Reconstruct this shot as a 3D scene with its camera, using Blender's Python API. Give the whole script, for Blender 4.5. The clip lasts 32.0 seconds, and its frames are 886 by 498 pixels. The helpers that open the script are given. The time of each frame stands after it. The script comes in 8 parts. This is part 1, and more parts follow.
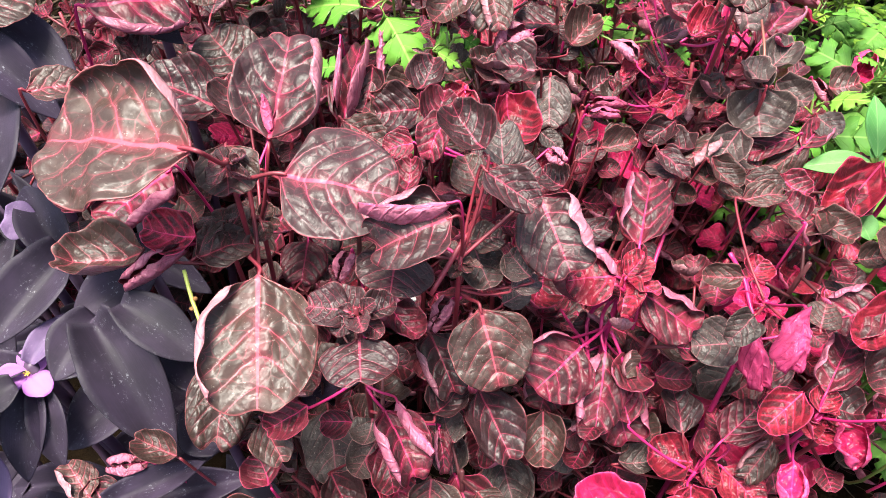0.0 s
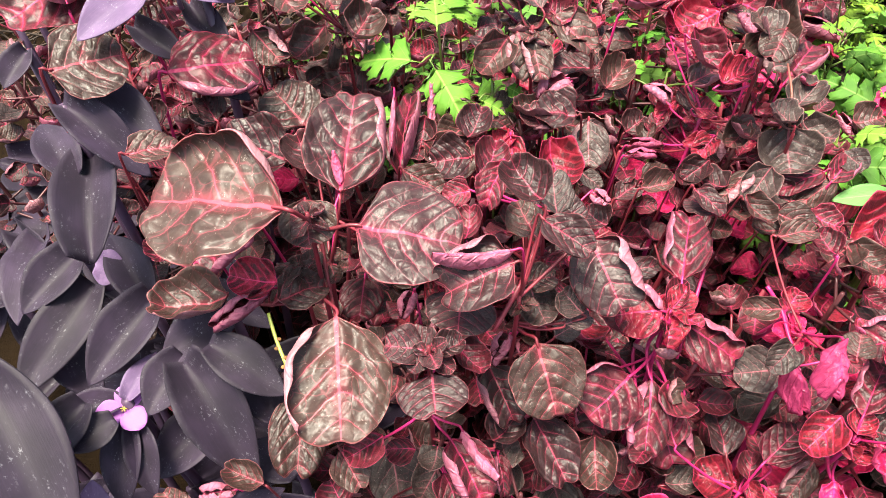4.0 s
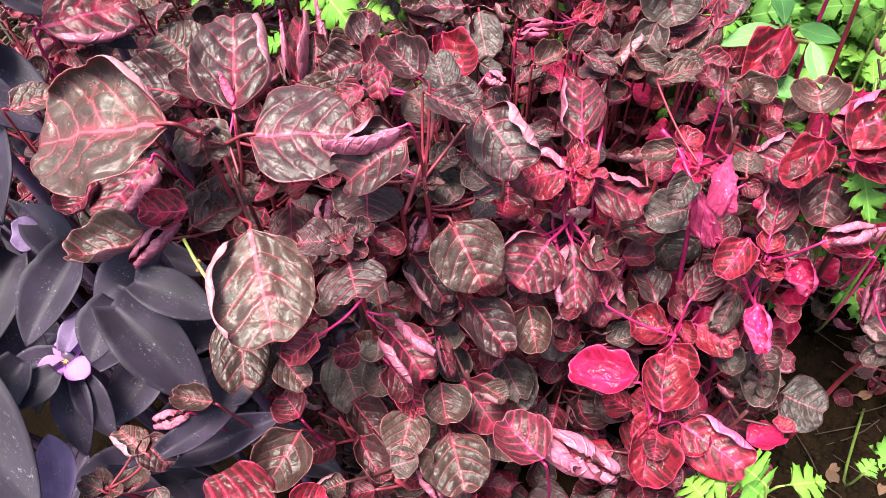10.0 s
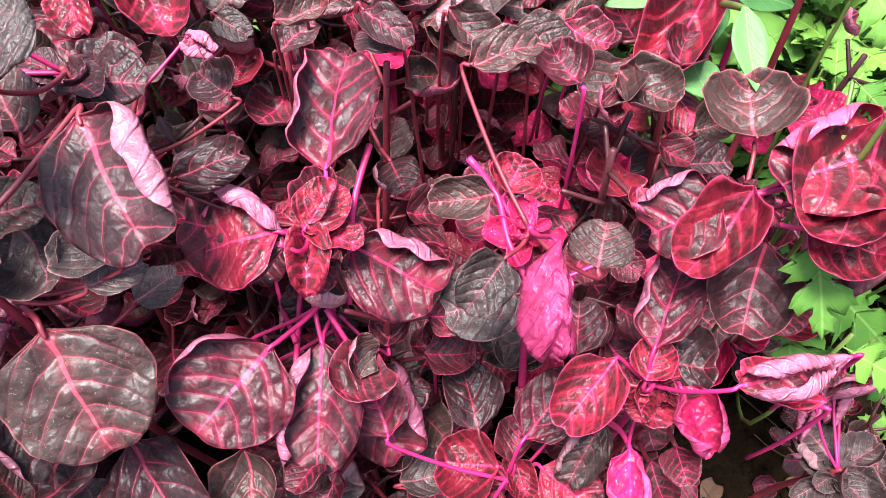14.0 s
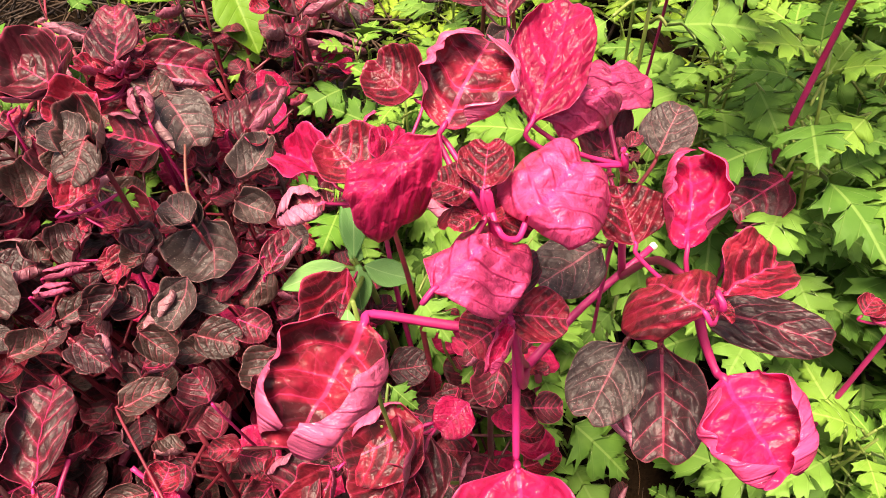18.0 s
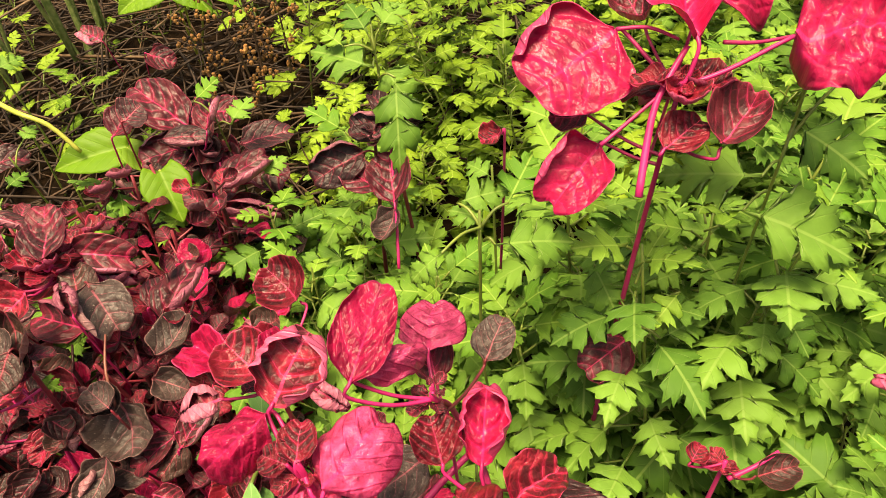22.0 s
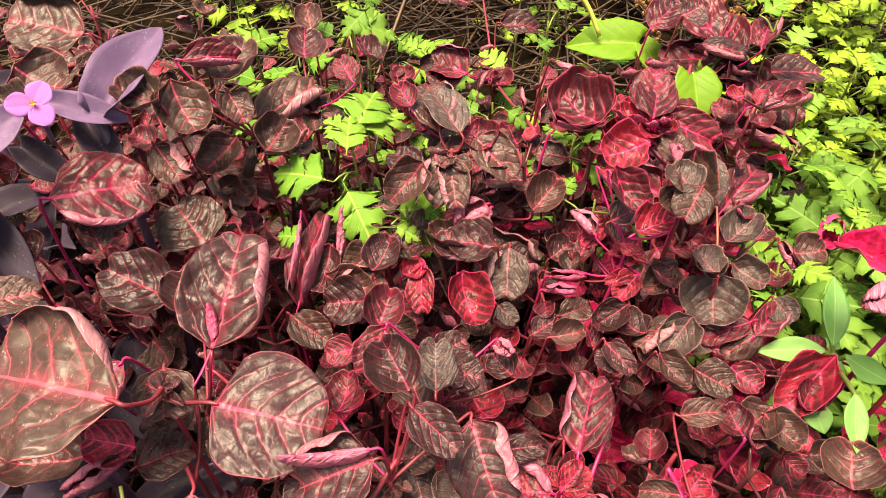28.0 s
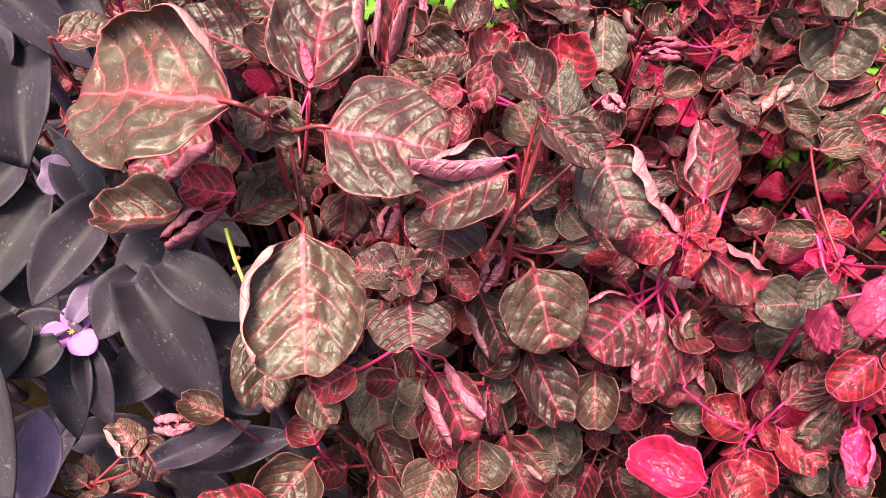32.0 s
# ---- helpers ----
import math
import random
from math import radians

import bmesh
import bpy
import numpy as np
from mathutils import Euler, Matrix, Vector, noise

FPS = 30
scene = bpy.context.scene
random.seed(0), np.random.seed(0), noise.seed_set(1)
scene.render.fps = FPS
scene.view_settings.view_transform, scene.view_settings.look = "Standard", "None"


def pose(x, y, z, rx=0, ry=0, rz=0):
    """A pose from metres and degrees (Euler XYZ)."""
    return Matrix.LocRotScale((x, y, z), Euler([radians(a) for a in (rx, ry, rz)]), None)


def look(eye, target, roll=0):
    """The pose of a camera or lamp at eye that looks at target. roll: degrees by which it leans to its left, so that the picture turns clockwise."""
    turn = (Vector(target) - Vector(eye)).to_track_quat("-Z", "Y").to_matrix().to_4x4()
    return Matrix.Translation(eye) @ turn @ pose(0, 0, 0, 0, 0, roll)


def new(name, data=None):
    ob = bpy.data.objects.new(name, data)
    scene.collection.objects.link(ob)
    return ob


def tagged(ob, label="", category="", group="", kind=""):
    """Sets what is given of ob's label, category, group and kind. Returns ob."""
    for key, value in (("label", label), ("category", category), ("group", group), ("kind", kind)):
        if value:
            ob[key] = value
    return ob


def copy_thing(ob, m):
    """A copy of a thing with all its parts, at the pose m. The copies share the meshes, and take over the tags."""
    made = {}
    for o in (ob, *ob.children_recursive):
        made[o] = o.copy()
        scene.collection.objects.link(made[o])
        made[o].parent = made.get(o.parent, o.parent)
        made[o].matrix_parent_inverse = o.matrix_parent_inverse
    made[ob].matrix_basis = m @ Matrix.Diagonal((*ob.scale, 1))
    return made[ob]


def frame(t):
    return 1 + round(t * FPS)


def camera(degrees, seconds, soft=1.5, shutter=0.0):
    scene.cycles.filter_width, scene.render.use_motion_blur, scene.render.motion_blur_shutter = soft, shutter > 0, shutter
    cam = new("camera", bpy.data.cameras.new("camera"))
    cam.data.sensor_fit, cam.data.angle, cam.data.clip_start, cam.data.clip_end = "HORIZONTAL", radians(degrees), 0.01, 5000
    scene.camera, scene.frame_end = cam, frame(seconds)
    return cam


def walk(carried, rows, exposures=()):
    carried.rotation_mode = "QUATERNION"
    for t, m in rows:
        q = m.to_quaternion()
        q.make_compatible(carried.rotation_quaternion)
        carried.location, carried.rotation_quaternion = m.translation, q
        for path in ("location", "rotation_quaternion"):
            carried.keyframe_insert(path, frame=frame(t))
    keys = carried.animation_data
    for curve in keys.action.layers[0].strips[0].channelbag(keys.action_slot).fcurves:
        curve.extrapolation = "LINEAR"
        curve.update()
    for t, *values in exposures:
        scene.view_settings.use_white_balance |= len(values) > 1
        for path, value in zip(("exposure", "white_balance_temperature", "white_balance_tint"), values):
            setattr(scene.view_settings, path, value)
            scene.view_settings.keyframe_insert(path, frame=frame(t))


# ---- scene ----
cam = camera(66.5, 32.0, soft=0.7)
METRES, EYE, TILT, LEAN, TURN = 1.2, 0.51, -48.0, 0.0, 0.0
ROWS = [
    (0.0, -0.0006, -0.0003, 0.0013, -0.11, -0.34, -0.1),
    (0.5, 0.0001, -0.0003, 0.0012, -1.02, -0.17, 0.8),
    (1.0, 0.001, -0.0008, 0.0034, -1.67, 0.22, 1.31),
    (1.5, -0.0069, -0.0058, 0.0037, -1.25, 0.4, 0.12),
    (2.0, -0.0234, -0.0085, 0.0103, 2.31, 0.56, -0.66),
    (2.5, -0.0181, -0.0096, 0.0115, 1.85, 1.0, -0.11),
    (4.5, -0.0165, -0.0246, 0.0098, 1.19, 1.21, 1.46),
    (5.0, -0.0168, -0.0158, 0.0123, 1.17, 0.63, 1.99),
    (5.5, -0.0119, -0.0083, 0.0187, 1.94, -0.9, 2.3),
    (6.0, -0.0069, -0.0061, 0.0241, 2.74, -2.84, 2.45),
    (6.5, -0.0013, -0.012, 0.0221, 1.98, -2.64, 2.97),
    (7.0, 0.0006, -0.0203, 0.0201, 0.98, -2.99, 3.09),
    (7.5, 0.0047, -0.0249, 0.0076, -1.44, -3.43, 5.58),
    (8.0, 0.0079, -0.035, -0.0026, -1.88, -4.06, 7.01),
    (8.5, 0.0031, -0.0489, -0.0041, -1.49, -3.59, 8.23),
    (9.0, 0.0013, -0.0603, -0.0096, -1.68, -2.51, 10.41),
    (9.5, 0.0013, -0.0606, -0.0129, -2.09, -1.48, 10.56),
    (10.0, 0.0052, -0.0292, -0.0212, -1.0, -2.24, 11.56),
    (10.5, 0.0026, 0.0122, -0.0274, 0.52, -4.1, 10.64),
    (11.0, 0.0164, 0.0574, -0.0365, -2.82, -5.44, 12.64),
    (11.5, 0.0443, 0.0849, -0.0435, -6.24, -6.84, 13.77),
    (12.0, 0.0631, 0.0978, -0.038, -7.41, -7.11, 13.78),
    (12.5, 0.0776, 0.1012, -0.0355, -8.22, -7.55, 13.56),
    (13.0, 0.0816, 0.1054, -0.0208, -6.87, -7.49, 11.13),
    (13.5, 0.0815, 0.1059, -0.0081, -5.37, -7.15, 9.19),
    (15.5, 0.1256, 0.0633, 0.0213, -5.43, -6.04, 11.75),
    (16.0, 0.1293, 0.0427, 0.0268, -6.01, -4.73, 11.0),
    (16.5, 0.1468, 0.0325, 0.0306, -6.01, -4.37, 12.3),
    (17.0, 0.163, 0.031, 0.0366, -6.46, -4.22, 13.5),
    (17.5, 0.1782, 0.0316, 0.0441, -6.85, -4.33, 14.7),
    (18.0, 0.1964, 0.0248, 0.0521, -8.22, -3.86, 16.31),
    (18.5, 0.2045, 0.0228, 0.0532, -9.11, -3.47, 17.47),
    (19.0, 0.2137, 0.0218, 0.0489, -10.16, -3.54, 18.23),
    (19.5, 0.2164, 0.0215, 0.0451, -10.52, -3.58, 18.78),
    (20.0, 0.2152, 0.0211, 0.0454, -10.66, -3.66, 18.39),
    (20.5, 0.2127, 0.0209, 0.0487, -10.57, -3.55, 18.02),
    (21.0, 0.2124, 0.0183, 0.0517, -10.39, -3.35, 18.07),
    (21.5, 0.222, -0.0001, 0.0675, -10.9, -1.01, 18.22),
    (22.0, 0.2312, -0.0213, 0.0809, -11.75, 1.79, 19.22),
    (22.5, 0.2389, -0.0367, 0.083, -12.64, 2.86, 20.25),
    (23.0, 0.223, -0.0388, 0.0826, -12.91, 3.78, 18.57),
    (23.5, 0.1956, -0.0318, 0.0845, -10.47, 4.65, 16.05),
    (24.0, 0.1805, -0.0312, 0.0828, -8.98, 4.86, 14.25),
    (24.5, 0.1585, -0.0261, 0.0828, -7.33, 4.85, 11.48),
    (25.0, 0.1347, -0.0211, 0.0784, -5.59, 5.59, 8.83),
    (25.5, 0.1198, -0.0201, 0.0811, -4.09, 5.21, 7.42),
    (27.5, 0.0459, -0.0055, 0.0696, 0.2, 1.96, 0.09),
    (28.0, 0.0298, -0.0047, 0.0705, 1.79, 1.79, -1.37),
    (28.5, 0.0122, -0.0092, 0.067, 3.07, 1.81, -3.36),
    (29.0, 0.0013, -0.0139, 0.0652, 4.39, 1.79, -3.94),
    (29.5, -0.0023, -0.0124, 0.0634, 4.97, 1.09, -4.38),
    (30.0, -0.0046, 0.0044, 0.052, 5.24, -0.63, -4.22),
    (30.5, -0.0074, 0.019, 0.0465, 4.44, -3.67, -3.2),
    (31.0, -0.0141, 0.0271, 0.0306, 3.13, -4.78, -2.34),
    (31.5, -0.0102, 0.0207, 0.0149, 3.7, -5.67, -1.95),
    (32.0, -0.0085, 0.012, 0.0057, 2.27, -5.17, 0.05),
]
walk(cam, [(t, pose(0, 0, EYE, TILT, LEAN, TURN) @ pose(METRES * x, METRES * y, METRES * z, 90 + pitch, roll, yaw)) for t, x, y, z, yaw, pitch, roll in ROWS],
     exposures=[(0.0, 1.95, 6500, 3), (6.0, 1.95, 7300, 4), (9.0, 1.95, 6700, 6), (10.0, 2.0, 6500, 5), (11.0, 1.95, 6300, 3), (12.0, 2.35, 6200, -3), (13.0, 2.15, 5900, 1), (16.0, 1.9, 6700, 24), (17.0, 1.78, 7300, 23), (19.0, 1.3, 9500, 19), (21.0, 1.28, 10200, 18), (22.0, 1.2, 11000, 11), (23.0, 1.2, 11400, 7), (24.0, 0.97, 10800, 7), (25.0, 1.18, 9700, 13), (28.0, 1.65, 9500, 15), (30.0, 1.8, 8900, 12), (32.0, 1.95, 8000, 2)])

# ---------- world, sun, exposure ----------
world = bpy.data.worlds.new("overcast_sky")
scene.world = world
world.use_nodes = True
wn, wl = world.node_tree.nodes, world.node_tree.links
sky = wn.new("ShaderNodeTexSky")
sky.sky_type, sky.sun_disc = "NISHITA", False
sky.sun_elevation, sky.sun_rotation = radians(79), radians(-128)
sky.dust_density, sky.air_density = 4.0, 1.0
wl.new(sky.outputs[0], wn["Background"].inputs[0])
wn["Background"].inputs[1].default_value = 0.095
sun = new("sun", bpy.data.lights.new("sun", "SUN"))
sun.data.energy, sun.data.angle, sun.data.color = 3.5, radians(24), (1.0, 0.96, 0.9)
sun.matrix_basis = look((-0.35, 0.0, 3), (0.1, 0.35, 0))

# ---------- node helpers ----------


def material(name):
    m = bpy.data.materials.new(name)
    m.use_nodes = True
    return m, m.node_tree.nodes, m.node_tree.links, m.node_tree.nodes["Principled BSDF"]


def calc(mat, op, a, b=None, c=None, clamp=False):
    n = mat.node_tree.nodes.new("ShaderNodeMath")
    n.operation, n.use_clamp = op, clamp
    for k, v in enumerate((a, b, c)):
        if v is None:
            continue
        if isinstance(v, (int, float)):
            n.inputs[k].default_value = v
        else:
            mat.node_tree.links.new(v, n.inputs[k])
    return n.outputs[0]


def ramp(mat, v, lo, hi):
    """0 below lo, 1 above hi, smooth between."""
    n = mat.node_tree.nodes.new("ShaderNodeMapRange")
    n.interpolation_type = "SMOOTHSTEP"
    mat.node_tree.links.new(v, n.inputs[0])
    n.inputs[1].default_value, n.inputs[2].default_value = lo, hi
    return n.outputs[0]


def mix(mat, f, a, b):
    n = mat.node_tree.nodes.new("ShaderNodeMix")
    n.data_type = "RGBA"
    for k, v in ((0, f), (6, a), (7, b)):
        if isinstance(v, (int, float)):
            n.inputs[k].default_value = v
        elif isinstance(v, tuple):
            n.inputs[k].default_value = (*v, 1)
        else:
            mat.node_tree.links.new(v, n.inputs[k])
    return n.outputs[2]


def grain(mat, scale, detail=3, vec=None, rough=0.55):
    n = mat.node_tree.nodes.new("ShaderNodeTexNoise")
    n.inputs["Scale"].default_value, n.inputs["Detail"].default_value = scale, detail
    n.inputs["Roughness"].default_value = rough
    if vec is None:
        vec = mat.node_tree.nodes.new("ShaderNodeTexCoord").outputs["Object"]
    mat.node_tree.links.new(vec, n.inputs["Vector"])
    return n.outputs[0]


def world_pos(mat):
    return mat.node_tree.nodes.new("ShaderNodeNewGeometry").outputs["Position"]


def chance(mat):
    return mat.node_tree.nodes.new("ShaderNodeObjectInfo").outputs["Random"]


def bump(mat, height, strength, distance=0.001):
    n = mat.node_tree.nodes.new("ShaderNodeBump")
    n.inputs["Strength"].default_value, n.inputs["Distance"].default_value = strength, distance
    mat.node_tree.links.new(height, n.inputs["Height"])
    return n.outputs[0]


def glow_through(mat, color, share):
    """A thin leaf lets part of the light pass."""
    n, l = mat.node_tree.nodes, mat.node_tree.links
    t, s = n.new("ShaderNodeBsdfTranslucent"), n.new("ShaderNodeMixShader")
    s.inputs[0].default_value = share
    if isinstance(color, tuple):
        t.inputs[0].default_value = (*color, 1)
    else:
        l.new(color, t.inputs[0])
    l.new(n["Principled BSDF"].outputs[0], s.inputs[1])
    l.new(t.outputs[0], s.inputs[2])
    l.new(s.outputs[0], n["Material Output"].inputs[0])


def shade(mat, value, amount):
    """Multiplies a colour by 1 +- amount, by a value of 0 to 1."""
    n = mat.node_tree.nodes.new("ShaderNodeHueSaturation")
    k = calc(mat, "MULTIPLY_ADD", value, 2 * amount, 1 - amount)
    mat.node_tree.links.new(k, n.inputs["Value"])
    return n


# ---------- materials ----------
VEINS = 5.0


def cells(mat, vec, scale):
    """Distance to the nearest line of a fine net, 0 on the line."""
    n = mat.node_tree.nodes.new("ShaderNodeTexVoronoi")
    n.feature = "DISTANCE_TO_EDGE"
    n.inputs["Scale"].default_value = scale
    mat.node_tree.links.new(vec, n.inputs["Vector"])
    return n.outputs[0]


def bloodleaf_face(name, blade, near_vein, vein, rim, rough=0.36, through_share=0.1, vein_width=0.014, halo=0.12, dust=0.12, speckle=0.0, patch=0.0, crease=1.0):
    m, n, l, p = material(name)
    uv = n.new("ShaderNodeUVMap")
    uv.uv_map = "flat"
    sep = n.new("ShaderNodeSeparateXYZ")
    l.new(uv.outputs[0], sep.inputs[0])
    r = chance(m)
    shift = n.new("ShaderNodeMapping")
    l.new(uv.outputs[0], shift.inputs[0])
    comb = n.new("ShaderNodeCombineXYZ")
    l.new(calc(m, "MULTIPLY", r, 37.0), comb.inputs[2])
    l.new(comb.outputs[0], shift.inputs["Location"])
    own = shift.outputs[0]
    run = n.new("ShaderNodeAttribute")
    run.attribute_name = "vein"
    a = calc(m, "ABSOLUTE", calc(m, "SUBTRACT", sep.outputs[0], 0.5))
    s = calc(m, "ADD", run.outputs["Fac"], calc(m, "MULTIPLY_ADD", grain(m, 7.0, 2, own), 0.05, -0.025))
    f = calc(m, "FRACT", calc(m, "MULTIPLY", s, VEINS))
    lateral = calc(m, "SUBTRACT", 0.5, calc(m, "ABSOLUTE", calc(m, "SUBTRACT", f, 0.5)))
    thin = calc(m, "MULTIPLY_ADD", a, -0.04, vein_width + 0.02)
    lat_line = calc(m, "SUBTRACT", 1.0, ramp(m, calc(m, "DIVIDE", lateral, thin), 0.4, 1.5))
    lat_halo = calc(m, "SUBTRACT", 1.0, ramp(m, lateral, 0.02, halo + 0.1))
    rib = calc(m, "MULTIPLY_ADD", sep.outputs[1], -0.015, 0.021)
    mid_line = calc(m, "SUBTRACT", 1.0, ramp(m, calc(m, "DIVIDE", a, rib), 0.6, 1.3))
    mid_halo = calc(m, "SUBTRACT", 1.0, ramp(m, a, 0.005, halo))
    fade = calc(m, "SUBTRACT", 1.0, ramp(m, a, 0.12, 0.44))
    blotch = ramp(m, grain(m, 2.6, 4, own), 0.38, 0.66)
    bent = n.new("ShaderNodeVectorMath")
    bent.operation = "MULTIPLY_ADD"
    warp = n.new("ShaderNodeTexNoise")
    warp.inputs["Scale"].default_value, warp.inputs["Detail"].default_value = 4.0, 2
    l.new(own, warp.inputs["Vector"])
    l.new(warp.outputs["Color"], bent.inputs[0])
    bent.inputs[1].default_value = (0.16, 0.16, 0.0)
    l.new(own, bent.inputs[2])
    net = cells(m, bent.outputs[0], 8.5)
    net_line = calc(m, "SUBTRACT", 1.0, ramp(m, net, 0.01, 0.055))
    lines = calc(m, "MAXIMUM", calc(m, "MULTIPLY", mid_line, calc(m, "MULTIPLY_ADD", sep.outputs[1], -0.35, 0.85)), calc(m, "MULTIPLY", lat_line, calc(m, "MULTIPLY_ADD", fade, 0.36, calc(m, "MULTIPLY_ADD", blotch, 0.16, 0.03))))
    lines = calc(m, "MAXIMUM", lines, calc(m, "MULTIPLY", net_line, calc(m, "MULTIPLY_ADD", blotch, 0.13, 0.03)))
    halos = calc(m, "MAXIMUM", mid_halo, calc(m, "MULTIPLY", lat_halo, calc(m, "MULTIPLY_ADD", fade, 0.6, 0.15)))
    col = mix(m, calc(m, "MULTIPLY", halos, calc(m, "MULTIPLY_ADD", blotch, 0.75, 0.2)), blade, near_vein)
    mottle = ramp(m, grain(m, 9.0, 4, own, 0.65), 0.38, 0.66)
    col = mix(m, calc(m, "MULTIPLY", mottle, 0.45), col, tuple(c * 0.45 for c in blade))
    if patch:
        between = calc(m, "MULTIPLY", ramp(m, lateral, 0.1, 0.26), ramp(m, grain(m, 3.0, 4, own), 0.42, 0.54))
        col = mix(m, calc(m, "MULTIPLY", between, patch), col, (0.034, 0.012, 0.014))
    col = mix(m, lines, col, vein)
    edge = n.new("ShaderNodeAttribute")
    edge.attribute_name = "edge"
    col = mix(m, calc(m, "MULTIPLY", ramp(m, edge.outputs["Fac"], 0.965, 0.995), 0.55), col, rim)
    fleck = ramp(m, grain(m, 46.0, 3, own), 0.64, 0.7)
    dusty = ramp(m, grain(m, 5.0, 6, own, 0.75), 0.5, 0.8)
    col = mix(m, calc(m, "MULTIPLY", dusty, dust), col, (0.25, 0.2, 0.17))
    col = mix(m, calc(m, "MULTIPLY", fleck, 0.9 * dust + speckle), col, (0.42, 0.35, 0.31))
    h = shade(m, r, 0.35)
    l.new(col, h.inputs["Color"])
    l.new(h.outputs[0], p.inputs["Base Color"])
    l.new(calc(m, "ADD", calc(m, "MULTIPLY_ADD", dusty, 0.3, rough), calc(m, "MULTIPLY", mottle, 0.12)), p.inputs["Roughness"])
    p.inputs["Specular IOR Level"].default_value = 0.3
    puff = calc(m, "MULTIPLY", ramp(m, lateral, 0.0, 0.25), calc(m, "MULTIPLY_ADD", blotch, 0.7, 0.6))
    wrinkle = calc(m, "MULTIPLY", ramp(m, net, 0.0, 0.28), 0.42 * crease)
    fold = calc(m, "MULTIPLY", grain(m, 3.0 + 2.0 * crease, 3, own), 2.2 * crease)
    tall = calc(m, "ADD", calc(m, "ADD", puff, wrinkle), calc(m, "ADD", fold, calc(m, "MULTIPLY", grain(m, 55.0, 3, own), 0.3)))
    l.new(bump(m, tall, 0.36, 0.001), p.inputs["Normal"])
    glow_through(m, h.outputs[0], through_share)
    return m


def leaf_back(name, color, vein, rough=0.33, share=0.2):
    m, n, l, p = material(name)
    uv = n.new("ShaderNodeUVMap")
    uv.uv_map = "flat"
    sep = n.new("ShaderNodeSeparateXYZ")
    l.new(uv.outputs[0], sep.inputs[0])
    a = calc(m, "ABSOLUTE", calc(m, "SUBTRACT", sep.outputs[0], 0.5))
    s = calc(m, "SUBTRACT", sep.outputs[1], calc(m, "MULTIPLY", a, calc(m, "MULTIPLY_ADD", a, 1.0, 0.5)))
    d = calc(m, "ABSOLUTE", calc(m, "SUBTRACT", calc(m, "FRACT", calc(m, "MULTIPLY", s, VEINS)), 0.5))
    lat = ramp(m, d, 0.36, 0.48)
    mid = calc(m, "SUBTRACT", 1.0, ramp(m, a, 0.012, 0.035))
    soft = grain(m, 6.0, 4, uv.outputs[0], 0.65)
    col = mix(m, ramp(m, soft, 0.35, 0.75), color, tuple(min(1, c * 0.55) for c in color))
    col = mix(m, calc(m, "MULTIPLY", calc(m, "MAXIMUM", calc(m, "MULTIPLY", lat, 0.4), mid), 0.5), col, vein)
    h = shade(m, chance(m), 0.25)
    l.new(col, h.inputs["Color"])
    l.new(h.outputs[0], p.inputs["Base Color"])
    p.inputs["Roughness"].default_value = rough
    rough_skin = calc(m, "ADD", calc(m, "MULTIPLY", grain(m, 12.0, 4, uv.outputs[0], 0.6), 1.6), calc(m, "MULTIPLY", cells(m, uv.outputs[0], 9.0), 1.1))
    l.new(bump(m, calc(m, "ADD", rough_skin, calc(m, "MULTIPLY", lat, 0.6)), 0.6, 0.0013), p.inputs["Normal"])
    glow_through(m, h.outputs[0], share)
    return m


def plain_plant(name, c1, c2, scale=60.0, rough=0.45, share=0.0, spec=0.5, strength=0.3):
    """Stems, stalks and simple blades: two tones in a fine grain."""
    m, n, l, p = material(name)
    g = grain(m, scale, 4)
    col = mix(m, ramp(m, g, 0.3, 0.7), c1, c2)
    h = shade(m, chance(m), 0.25)
    l.new(col, h.inputs["Color"])
    l.new(h.outputs[0], p.inputs["Base Color"])
    p.inputs["Roughness"].default_value = rough
    p.inputs["Specular IOR Level"].default_value = spec
    l.new(bump(m, grain(m, scale * 3, 3), strength, 0.0008), p.inputs["Normal"])
    if share:
        glow_through(m, h.outputs[0], share)
    return m


